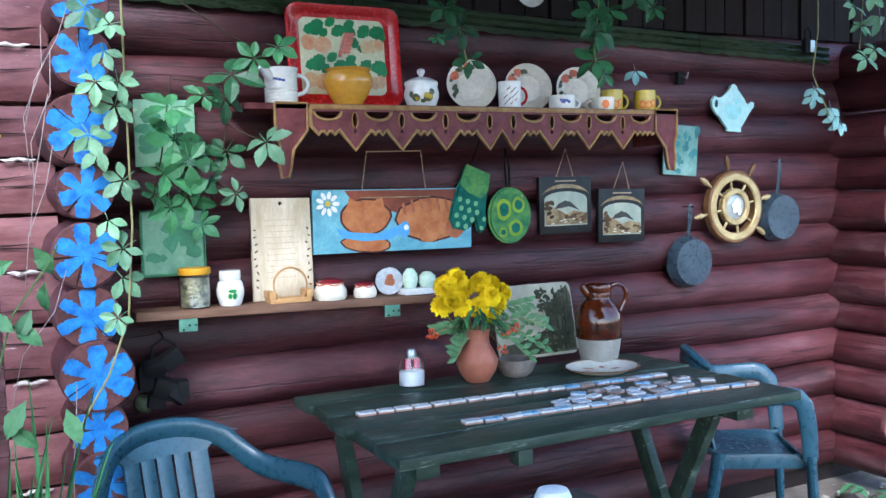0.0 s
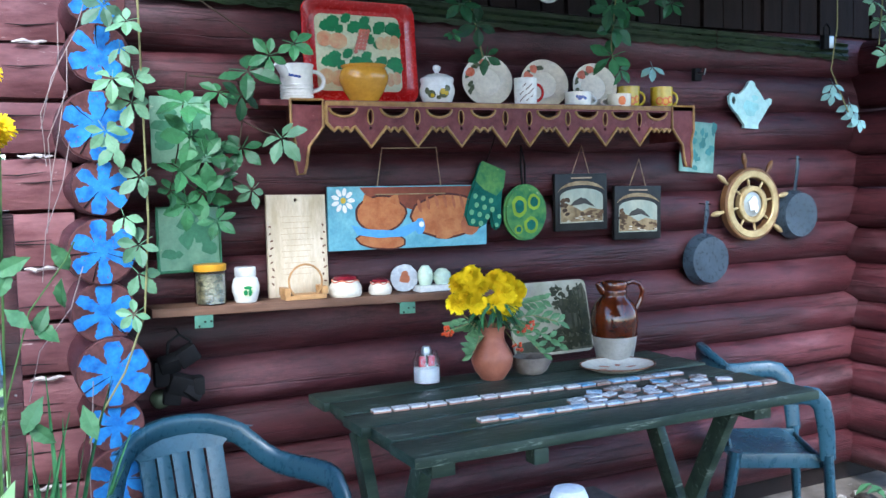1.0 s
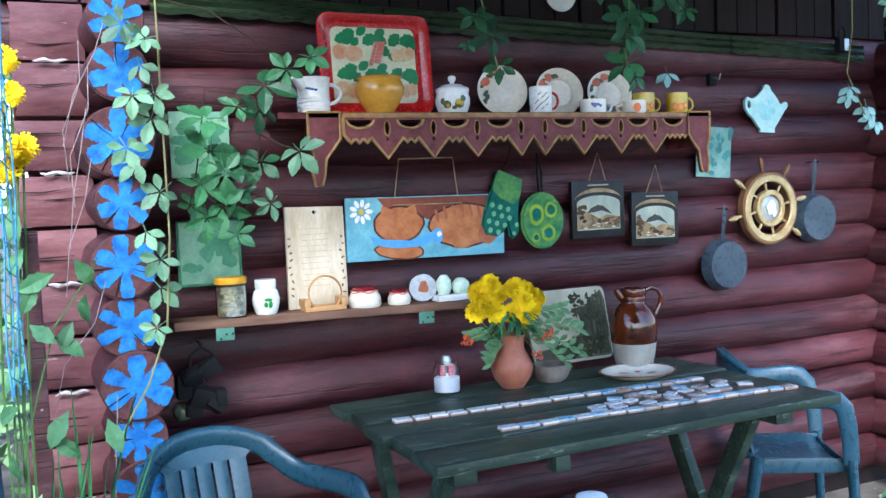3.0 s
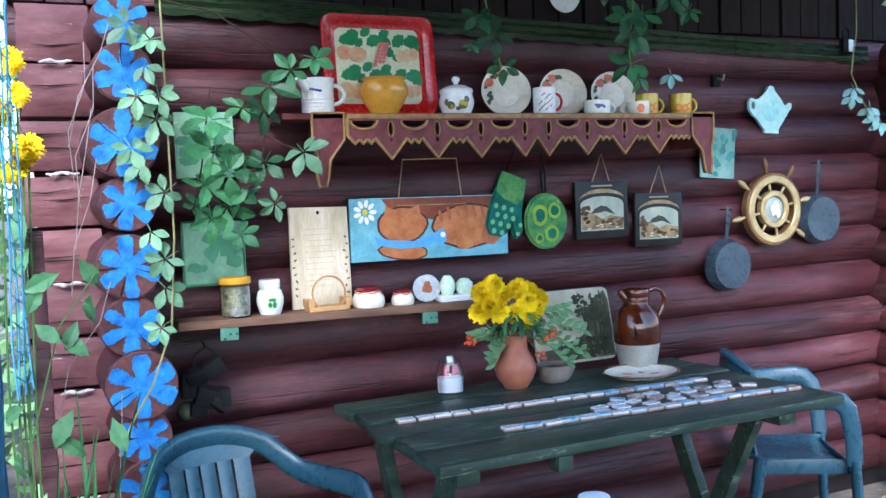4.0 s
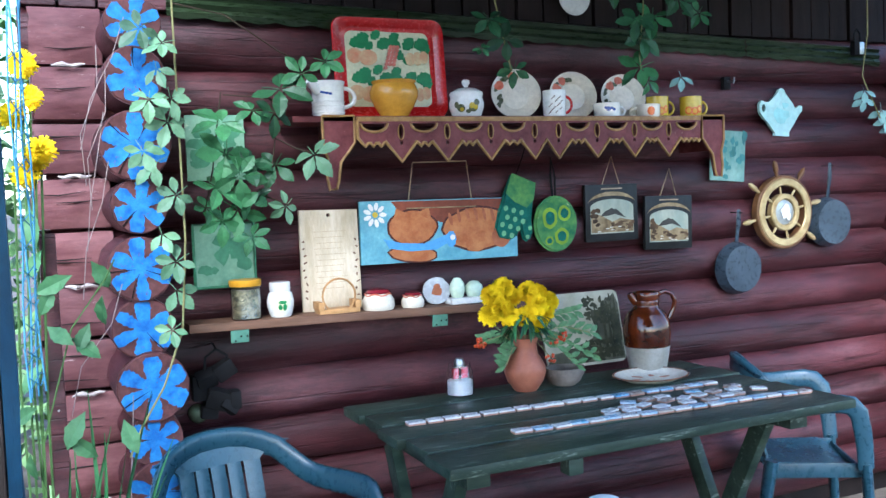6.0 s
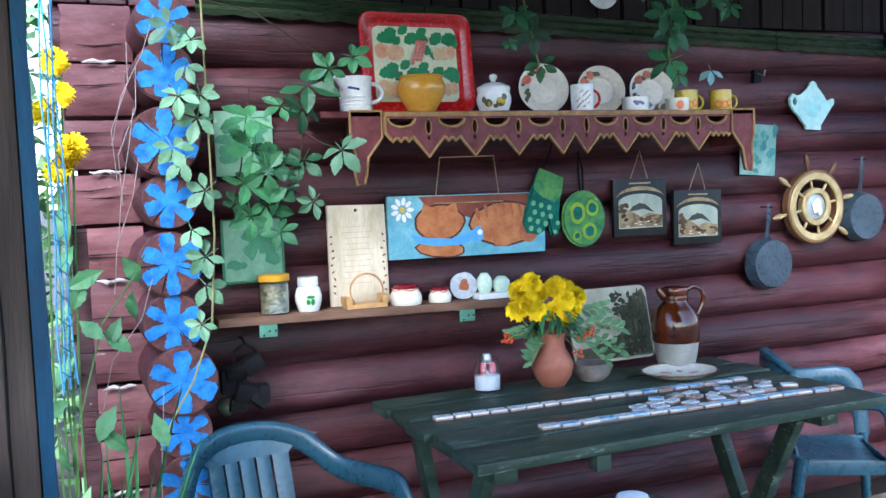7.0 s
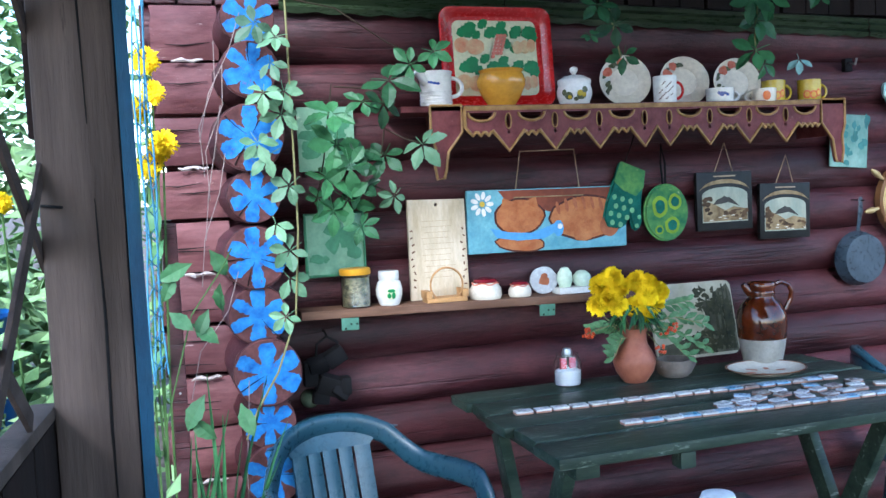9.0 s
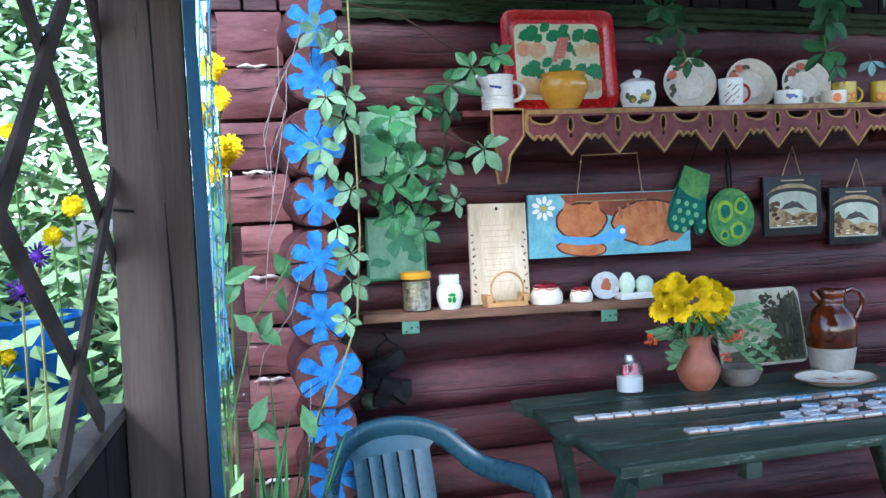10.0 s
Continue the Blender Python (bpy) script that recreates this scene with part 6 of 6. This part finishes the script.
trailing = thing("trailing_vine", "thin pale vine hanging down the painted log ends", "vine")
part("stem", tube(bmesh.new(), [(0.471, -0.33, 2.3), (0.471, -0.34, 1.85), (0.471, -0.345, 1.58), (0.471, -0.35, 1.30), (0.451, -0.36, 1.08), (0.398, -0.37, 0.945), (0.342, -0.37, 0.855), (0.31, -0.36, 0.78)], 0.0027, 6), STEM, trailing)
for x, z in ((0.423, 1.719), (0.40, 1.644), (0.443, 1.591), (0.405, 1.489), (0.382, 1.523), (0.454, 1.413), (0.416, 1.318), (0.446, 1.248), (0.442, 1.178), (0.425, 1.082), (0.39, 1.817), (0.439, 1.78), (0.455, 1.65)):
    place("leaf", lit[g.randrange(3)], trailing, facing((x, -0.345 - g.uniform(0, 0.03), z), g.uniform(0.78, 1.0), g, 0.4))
dry = [mesh_of("tendril", tube(bmesh.new(), [(0, 0, 0), (g.uniform(-0.02, 0.02), -0.01, -0.1), (g.uniform(-0.03, 0.03), -0.01, -0.22), (g.uniform(-0.02, 0.02), 0, -0.34)], 0.0011, 4), gloss("dry_tendril", (0.3, 0.24, 0.22), 0.9, 0.2)) for k in range(3)]
for k, (x, z) in enumerate(((0.292, 1.78), (0.3, 1.62), (0.305, 1.5), (0.32, 1.2), (0.33, 0.92), (0.36, 1.85), (0.31, 1.72))):
    place("tendril", dry[k % 3], trailing, pose(x, -0.31, z, 0, g.uniform(-25, 25), 0))

roofvine = thing("hanging_creeper", "dark green creeper hanging from the porch roof", "creeper")
for pts in ([(1.36, -0.3, 2.36), (1.38, -0.3, 2.0), (1.41, -0.3, 1.86), (1.44, -0.3, 1.74)], [(1.9, -0.3, 2.36), (1.92, -0.3, 1.95), (1.9, -0.3, 1.8), (1.91, -0.3, 1.7)], [(2.9, -0.3, 2.36), (2.9, -0.3, 1.9), (2.87, -0.3, 1.75), (2.96, -0.3, 1.6)], [(3.15, -0.3, 2.36), (3.14, -0.3, 2.05), (3.12, -0.3, 1.85)]):
    part("stem", tube(bmesh.new(), pts, 0.0025, 5), STEM, roofvine)
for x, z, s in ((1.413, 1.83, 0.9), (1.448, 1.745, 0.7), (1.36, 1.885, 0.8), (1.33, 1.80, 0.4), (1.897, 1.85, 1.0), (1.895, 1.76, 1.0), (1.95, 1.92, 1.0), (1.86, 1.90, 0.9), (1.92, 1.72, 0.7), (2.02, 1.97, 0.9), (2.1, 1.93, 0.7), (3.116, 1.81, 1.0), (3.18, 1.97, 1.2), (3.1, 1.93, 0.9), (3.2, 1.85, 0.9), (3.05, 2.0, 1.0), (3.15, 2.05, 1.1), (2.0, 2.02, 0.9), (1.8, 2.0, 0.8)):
    # leaves from x = 2.9 on use the copy with light in its colour
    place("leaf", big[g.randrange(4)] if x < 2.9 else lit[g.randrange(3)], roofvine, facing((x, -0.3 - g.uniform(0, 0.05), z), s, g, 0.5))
PALELEAF = gloss("grey_green_leaf", (0.2, 0.36, 0.34), 0.6, 0.2)
grey = [mesh_of("leaf", palmate(0.05, s, 3), PALELEAF) for s in (8, 9)]
for x, z in ((2.876, 1.67), (2.99, 1.60), (3.02, 1.575), (2.965, 1.63), (2.88, 1.70), (2.06, 1.735)):
    place("leaf", grey[g.randrange(2)], roofvine, facing((x, -0.3, z), 1.0, g, 0.4, spin=180))

DRYLEAF = painted("dark_dry_leaf", (0.03, 0.035, 0.025), (0.09, 0.1, 0.075), None, 0, 0.7, (1, 1, 1), 16.0, 0.3)
posthead = thing("post_creeper", "dull dark leaves hanging over the head of the porch post", "creeper")
dull = [mesh_of("leaf", palmate(0.04, s, 3), DRYLEAF) for s in (51, 52)]
part("stem", tube(bmesh.new(), [(0.0, -1.915, 1.75), (0.03, -1.92, 1.66), (0.07, -1.915, 1.63)], 0.0016, 5), STEM, posthead)
for x, z in ((0.02, 1.60), (0.045, 1.615), (0.035, 1.585), (0.01, 1.58), (0.06, 1.61), (0.03, 1.63)):
    place("leaf", dull[g.randrange(2)], posthead, facing((x, -1.915 - g.uniform(0, 0.01), z), 0.8, g, 0.6))

# ---- porch side: lattice, rail, garden ----
part("post_body", boxed((0.010, -1.9, GROUND), (0.0745, -1.82, 2.36), 0.004), GREYWOOD, post)
part("tie_beam", boxed((0.018, -1.86, 2.28), (0.068, -0.03, 2.36), 0.004), DARKWOOD, post)
bm = bmesh.new()
gg = random.Random(12)
zz = [GROUND + 0.02 + 0.06 * k for k in range(38)]
row = [(0.0752, 0.0865 + gg.uniform(-0.0015, 0.0015), z) for z in zz]
vs = []
for xa, xb, z in row:
    w = gg.uniform(-0.0012, 0.0012)
    vs.append([bm.verts.new(p) for p in ((xa, -1.903, z), (xb + w, -1.903, z), (xb + w, -1.81, z), (xa, -1.81, z))])
for a, b in zip(vs, vs[1:]):
    for k in range(4):
        bm.faces.new((a[k], a[(k + 1) % 4], b[(k + 1) % 4], b[k]))
bm.faces.new(vs[0][::-1])
bm.faces.new(vs[-1])
part("edge_board", bm, TRIMBLUE, post, "blue painted edge board", smooth=False)
for zc, ln, x in ((1.62, 0.34, 0.047), (1.24, 0.3, 0.052), (1.03, 0.2, 0.053)):
    o = part("crack", tube(bmesh.new(), [(x, -1.9003, zc + ln / 2), (x + 0.002, -1.9005, zc + 0.05), (x + 0.001, -1.9005, zc - 0.04), (x + 0.003, -1.9003, zc - ln / 2)], [0.0004, 0.0013, 0.0012, 0.0004], 6), BLACK, post)
part("nail", tube(bmesh.new(), [(0.012, -1.9, 1.386), (0.028, -1.912, 1.384)], 0.0012, 5), BLACK, post)

DARKSLAT = painted("weathered_slat", (0.03, 0.022, 0.02), (0.09, 0.068, 0.06), None, 0, 0.7, (2, 6, 6), 6.0, 0.4)
lattice = thing("lattice_panel", "dark crossed wooden lattice beside the porch post", "lattice", pose(0.012, -1.88, 0, 0, 0, -95))
# local x runs from the post towards the open side
def slat(s0, z0, s1, z1, y):
    d = Vector((s1 - s0, 0, z1 - z0))
    m = Matrix.Translation(((s0 + s1) / 2, y, (z0 + z1) / 2)) @ pose(0, 0, 0, 0, -math.degrees(math.atan2(d.z, d.x)), 0)
    part("lattice_slat", boxed((-d.length / 2, -0.002, -0.0075), (d.length / 2, 0.002, 0.0075), 0.0008, m), DARKSLAT, lattice, smooth=False)
for c in (1.158, 1.337, 1.516, 1.03):
    s0 = max(0.0, (1.23 - c) / 0.72)
    slat(s0, c + 0.72 * s0, 0.62, c + 0.72 * 0.62, -0.0022)
for c in (1.426, 1.644):
    s1 = min(0.62, (c - 1.23) / 0.77)
    slat(0.0, c, s1, c - 0.77 * s1, 0.0022)
part("inner_batten", boxed((0.0, -0.006, 1.44), (0.012, 0.006, 2.2), 0.002), DARKWOOD, lattice)
rail = thing("porch_rail", "worn grey porch rail below the lattice", "rail", pose(0.012, -1.88, 0, 0, 0, -95))
part("top_board", boxed((0.0, -0.022, 1.212), (0.72, 0.0, 1.224), 0.003), GREYWOOD, rail)
for k in range(7):
    part("lower_board", boxed((0.003 + 0.1 * k, -0.014, 0.3), (0.097 + 0.1 * k, -0.001, 1.211), 0.002), DARKWOOD, rail)
part("support", boxed((0.3, -0.032, GROUND), (0.34, -0.015, 1.211), 0.003), DARKWOOD, rail)

fence = thing("gate_post", "reddish brown painted board post beside the log stubs", "post", pose(0.155, -0.42, GROUND))
part("board", boxed((-0.02, -0.012, 0), (0.016, 0.012, 1.265), 0.003), LOG, fence, smooth=False)
part("nail_head", lathe(bmesh.new(), [(0, 0), (0.003, 0), (0.002, 0.002), (0, 0.002)], 8, m=pose(0, -0.0122, 0.86, 90)), STEEL, fence)

cords = thing("cord_net", "light blue cord netting hanging beside the post", "netting")
for k, (x, y) in enumerate(((0.105, -0.62), (0.118, -0.60), (0.098, -0.66), (0.125, -0.55))):
    pts = [(x + 0.005 * math.sin(j * 1.3 + k), y, 2.3 - 0.1 * j) for j in range(14)]
    part("cord", tube(bmesh.new(), pts, 0.0022, 5), BLUECORD, cords)
for j in range(26):
    z = 1.02 + 0.028 * j
    part("mesh_strand", tube(bmesh.new(), [(0.098, -0.655, z), (0.108, -0.62, z + 0.014 * (-1) ** j), (0.12, -0.59, z), (0.126, -0.555, z + 0.01 * (-1) ** j)], 0.0015, 4), BLUECORD, cords)

GREENSTEM = gloss("green_stalk", (0.06, 0.12, 0.035), 0.6, 0.3)
yellow = thing("garden_flowers", "tall yellow double flowers growing beside the log corner", "flowers", pose(0.13, -0.45, GROUND))
hm = [mesh_of("flower_head", flower_head(0.04, s, 90), PETALYELLOW) for s in (11, 12)]
for k, (x, z) in enumerate(((0.125, 1.71), (0.137, 1.64), (0.153, 1.52), (0.118, 1.467), (0.14, 1.50), (0.1, 1.60))):
    p = Vector((x - 0.13, g.uniform(-0.02, 0.02), z - GROUND))
    q = Vector((g.uniform(-0.4, 0.3), -1, g.uniform(0.0, 0.5))).to_track_quat("Z", "Y").to_matrix().to_4x4()
    place("flower_head", hm[k % 2], yellow, Matrix.Translation(p) @ q @ Matrix.Scale(g.uniform(0.7, 0.95), 4))
    part("stem", tube(bmesh.new(), [(g.uniform(-0.04, 0.0), 0.02, 0), (p.x - 0.02, 0.02, p.z * 0.6), p], 0.003, 5), GREENSTEM, yellow)
GARDENLEAF = painted("climber_leaf", (0.045, 0.14, 0.06), (0.12, 0.27, 0.13), (0.2, 0.36, 0.16), 0.2, 0.5, (1, 1, 1), 12.0, 0.2, 0.0, 0.5)
lean = [mesh_of("leaf", leaf_shape(0.08, 0.02, s, 7, 0.25, 0.4), GARDENLEAF) for s in (31, 32)]
for x, z in ((0.15, 1.30), (0.17, 1.22), (0.21, 1.24), (0.25, 1.27), (0.27, 1.19), (0.2, 1.10), (0.15, 1.13), (0.14, 1.05), (0.24, 1.13), (0.12, 0.95), (0.22, 0.93), (0.3, 0.90), (0.13, 1.4), (0.1, 0.85), (0.18, 0.88)):
    place("leaf", lean[g.randrange(2)], yellow, Matrix.Translation((-0.13, 0.45, -GROUND)) @ facing((x - 0.01, -0.47, z), g.uniform(0.8, 1.15), g, 0.6))
part("twining_stem", tube(bmesh.new(), [(-0.03, -0.02, 0.0), (-0.01, -0.02, 0.8), (0.06, -0.03, 1.05), (0.14, -0.03, 1.16), (0.16, -0.03, 1.2)], 0.002, 5), GREENSTEM, yellow)

iris = thing("long_leaves", "clump of long strap leaves at the foot of the log corner", "plant", pose(0.19, -0.43, GROUND))
for k in range(16):
    a, h = g.uniform(-0.9, 0.9), g.uniform(0.55, 0.95)
    bx, lean_x = g.uniform(-0.07, 0.07), g.uniform(-0.06, 0.2)
    bm = bmesh.new()
    rws = []
    for j in range(9):
        u = j / 8
        w = 0.008 * (1 - u ** 3) + 0.0008
        c = Vector((bx + lean_x * u * u, -0.05 * u * u * g.uniform(0.6, 1.2), h * u))
        rws.append([bm.verts.new(c + Vector((-w * math.cos(a), -w * math.sin(a), 0))), bm.verts.new(c + Vector((0, 0.002, 0))), bm.verts.new(c + Vector((w * math.cos(a), w * math.sin(a), 0)))])
    for p, q in zip(rws, rws[1:]):
        bm.faces.new((p[0], p[1], q[1], q[0]))
        bm.faces.new((p[1], p[2], q[2], q[1]))
    part("blade", bm, LEAF, iris)


def leaf_mass(name, label, centre, size, n, leaf_len, mat, seed, category="bush"):
    """A bush of many single leaves on a few stems: one uncountable mass."""
    g = random.Random(seed)
    verts, faces = [], []
    for k in range(n):
        d = Vector((g.gauss(0, 0.5), g.gauss(0, 0.5), g.uniform(0, 1)))
        p = Vector((centre[0] + d.x * size[0], centre[1] + d.y * size[1], GROUND + d.z * size[2] * (1 - 0.25 * min(1, abs(d.x)))))
        s = leaf_len * g.uniform(0.6, 1.3)
        a = Vector((g.uniform(-1, 1), g.uniform(-1, 1), g.uniform(-0.7, 0.5))).normalized()
        b = a.cross(Vector((g.uniform(-0.4, 0.4), g.uniform(-0.6, 0.0), 1))).normalized() * s * 0.24
        up = a.cross(b).normalized() * s * 0.08
        i = len(verts)
        verts += [p, p + a * s * 0.4 + b + up, p + a * s * 0.4 - up, p + a * s * 0.4 - b + up, p + a * s - up]
        faces += [(i, i + 1, i + 2), (i, i + 2, i + 3), (i + 1, i + 4, i + 2), (i + 2, i + 4, i + 3)]
    me = bpy.data.meshes.new(name)
    me.from_pydata([tuple(v) for v in verts], [], faces)
    me.materials.append(mat)
    return tagged(new(name, me), label, category, kind="stuff")


GARDEN = painted("garden_leaf", (0.13, 0.26, 0.09), (0.27, 0.42, 0.2), (0.38, 0.5, 0.26), 0.25, 0.6, (1, 1, 1), 3.0, 0.1)
leaf_mass("garden_shrubs", "bright green garden shrubs and weeds outside the porch", (-0.75, 0.5, 0), (0.55, 0.7, 1.35), 8000, 0.11, GARDEN, 1)
leaf_mass("garden_shrubs", "loose pale green garden undergrowth beyond the lattice", (-0.5, -0.4, 0), (0.35, 0.4, 0.95), 4500, 0.10, GARDEN, 2)
# added shrub that keeps daylight off the lower log stubs
leaf_mass("garden_shrubs", "leafy green shrub added beside the porch rail to shade the log stubs", (-0.5, -1.0, 0), (0.2, 0.35, 1.1), 3600, 0.08, GARDEN, 7)
leaf_mass("tall_hedge", "tall green hedge at the back of the garden", (-1.3, 3.0, 0), (1.6, 0.5, 3.4), 9000, 0.14, GARDEN, 3, "hedge")
leaf_mass("garden_trees", "leafy trees closing the garden", (-4.5, 1.0, 0), (0.8, 3.0, 2.6), 7000, 0.2, GARDEN, 4, "trees")
far_yellow = thing("garden_flowers", "yellow flowers among the garden shrubs", "flowers", pose(-0.5, -0.2, GROUND))
for k in range(16):
    p = Vector((g.uniform(-0.35, 0.3), g.uniform(-0.5, 0.5), g.uniform(0.9, 1.65)))
    q = Vector((g.uniform(-0.4, 0.6), -1, 0.5)).to_track_quat("Z", "Y").to_matrix().to_4x4()
    place("flower_head", hm[k % 2], far_yellow, Matrix.Translation(p) @ q @ Matrix.Scale(0.75, 4))
    part("stem", tube(bmesh.new(), [(p.x + 0.03, p.y, 0), (p.x + 0.02, p.y + 0.02, p.z * 0.6), p], 0.003, 4), GREENSTEM, far_yellow)
tub = thing("garden_tub", "blue plastic garden tub among the shrubs", "tub", pose(-0.42, 0.15, GROUND))
part("tub_body", lathe(bmesh.new(), [(0, 0), (0.12, 0), (0.13, 0.02), (0.15, 1.0), (0.16, 1.02), (0.15, 1.03), (0.14, 1.0), (0.12, 0.04), (0, 0.03)], 24), gloss("blue_tub_plastic", (0.02, 0.12, 0.4), 0.35, 0.2), tub)
VIOLET = gloss("violet_petals", (0.06, 0.01, 0.2), 0.6, 0.3)
vm = mesh_of("flower_head", flower_head(0.035, 40, 26), VIOLET)
violet = thing("violet_flowers", "deep violet flowers on tall stems beyond the lattice", "flowers", pose(-0.35, -0.6, GROUND))
for k, (x, z) in enumerate(((-0.05, 1.42), (-0.02, 1.18), (0.04, 1.15), (0.06, 1.22))):
    p = Vector((x, 0.1 * k - 0.1, z))
    place("flower_head", vm, violet, Matrix.Translation(p) @ Vector((0.3, -1, 0.2)).to_track_quat("Z", "Y").to_matrix().to_4x4())
    part("stem", tube(bmesh.new(), [(p.x, p.y, 0), p], 0.003, 4), STEM, violet)

# small weeds and stones at the foot of the wall
g = random.Random(31)
for k in range(26):
    x, y = (g.uniform(2.75, 3.6), g.uniform(-0.9, -0.15)) if k < 18 else (g.uniform(1.0, 2.9), g.uniform(-0.5, -0.12))
    r = g.uniform(0.015, 0.045)
    bm = bmesh.new()
    bmesh.ops.create_icosphere(bm, subdivisions=2, radius=r)
    off = Vector((k, 2 * k, 0))
    for v in bm.verts:
        v.co *= 1 + 0.35 * noise.noise(v.co / r * 1.2 + off)
        v.co.z *= 0.55
    st = link("stone", bm, ROCK, smooth=True)
    tagged(st, "small grey rounded stone lying on the soil", "stone", "stones by the wall")
    st.matrix_basis = pose(x, y, GROUND + r * 0.3, 0, 0, 40 * k)
g = random.Random(77)
verts, faces = [], []
for k in range(220):
    c = Vector((g.uniform(2.2, 3.7), g.uniform(-1.0, -0.08), GROUND + 0.012))
    w, d, h = g.uniform(0.006, 0.022), g.uniform(0.004, 0.012), g.uniform(0.003, 0.008)
    if k % 5 == 0:
        w, d, h = g.uniform(0.04, 0.09), 0.004, 0.004
    m = Matrix.Translation(c) @ pose(0, 0, 0, g.uniform(-15, 15), g.uniform(-15, 15), g.uniform(0, 180))
    i = len(verts)
    verts += [tuple(m @ Vector((sx * w * (0.7 if sz > 0 else 1), sy * d * (0.7 if sz > 0 else 1), sz * h))) for sz in (-1, 1) for sx, sy in ((-1, -1), (1, -1), (1, 1), (-1, 1))]
    faces += [tuple(i + q for q in f) for f in ((3, 2, 1, 0), (4, 5, 6, 7), (0, 1, 5, 4), (1, 2, 6, 5), (2, 3, 7, 6), (3, 0, 4, 7))]
litter_me = bpy.data.meshes.new("litter")
litter_me.from_pydata(verts, [], faces)
litter_me.materials.append(painted("pale_dry_litter", (0.12, 0.1, 0.08), (0.4, 0.37, 0.33), None, 0, 0.9, (1, 1, 1), 18.0, 0.3))
tagged(new("litter", litter_me), "pale chips and dry twigs scattered on the soil", "litter", kind="stuff")
weed = thing("weeds", "low green weeds growing by the log corner", "weeds", pose(3.2, -0.35, GROUND))
for k in range(34):
    place("leaf", lean[k % 2], weed, pose(g.uniform(-0.25, 0.25), g.uniform(-0.25, 0.15), g.uniform(0.0, 0.07), g.uniform(-10, 50), 0, g.uniform(0, 360)))

# the plan is laid out in its own unit: bring every top-level thing to metres
for ob in list(scene.objects):
    if ob.parent is None and ob.type in ("MESH", "EMPTY"):
        ob.matrix_basis = Matrix.Scale(SIZE, 4) @ ob.matrix_basis
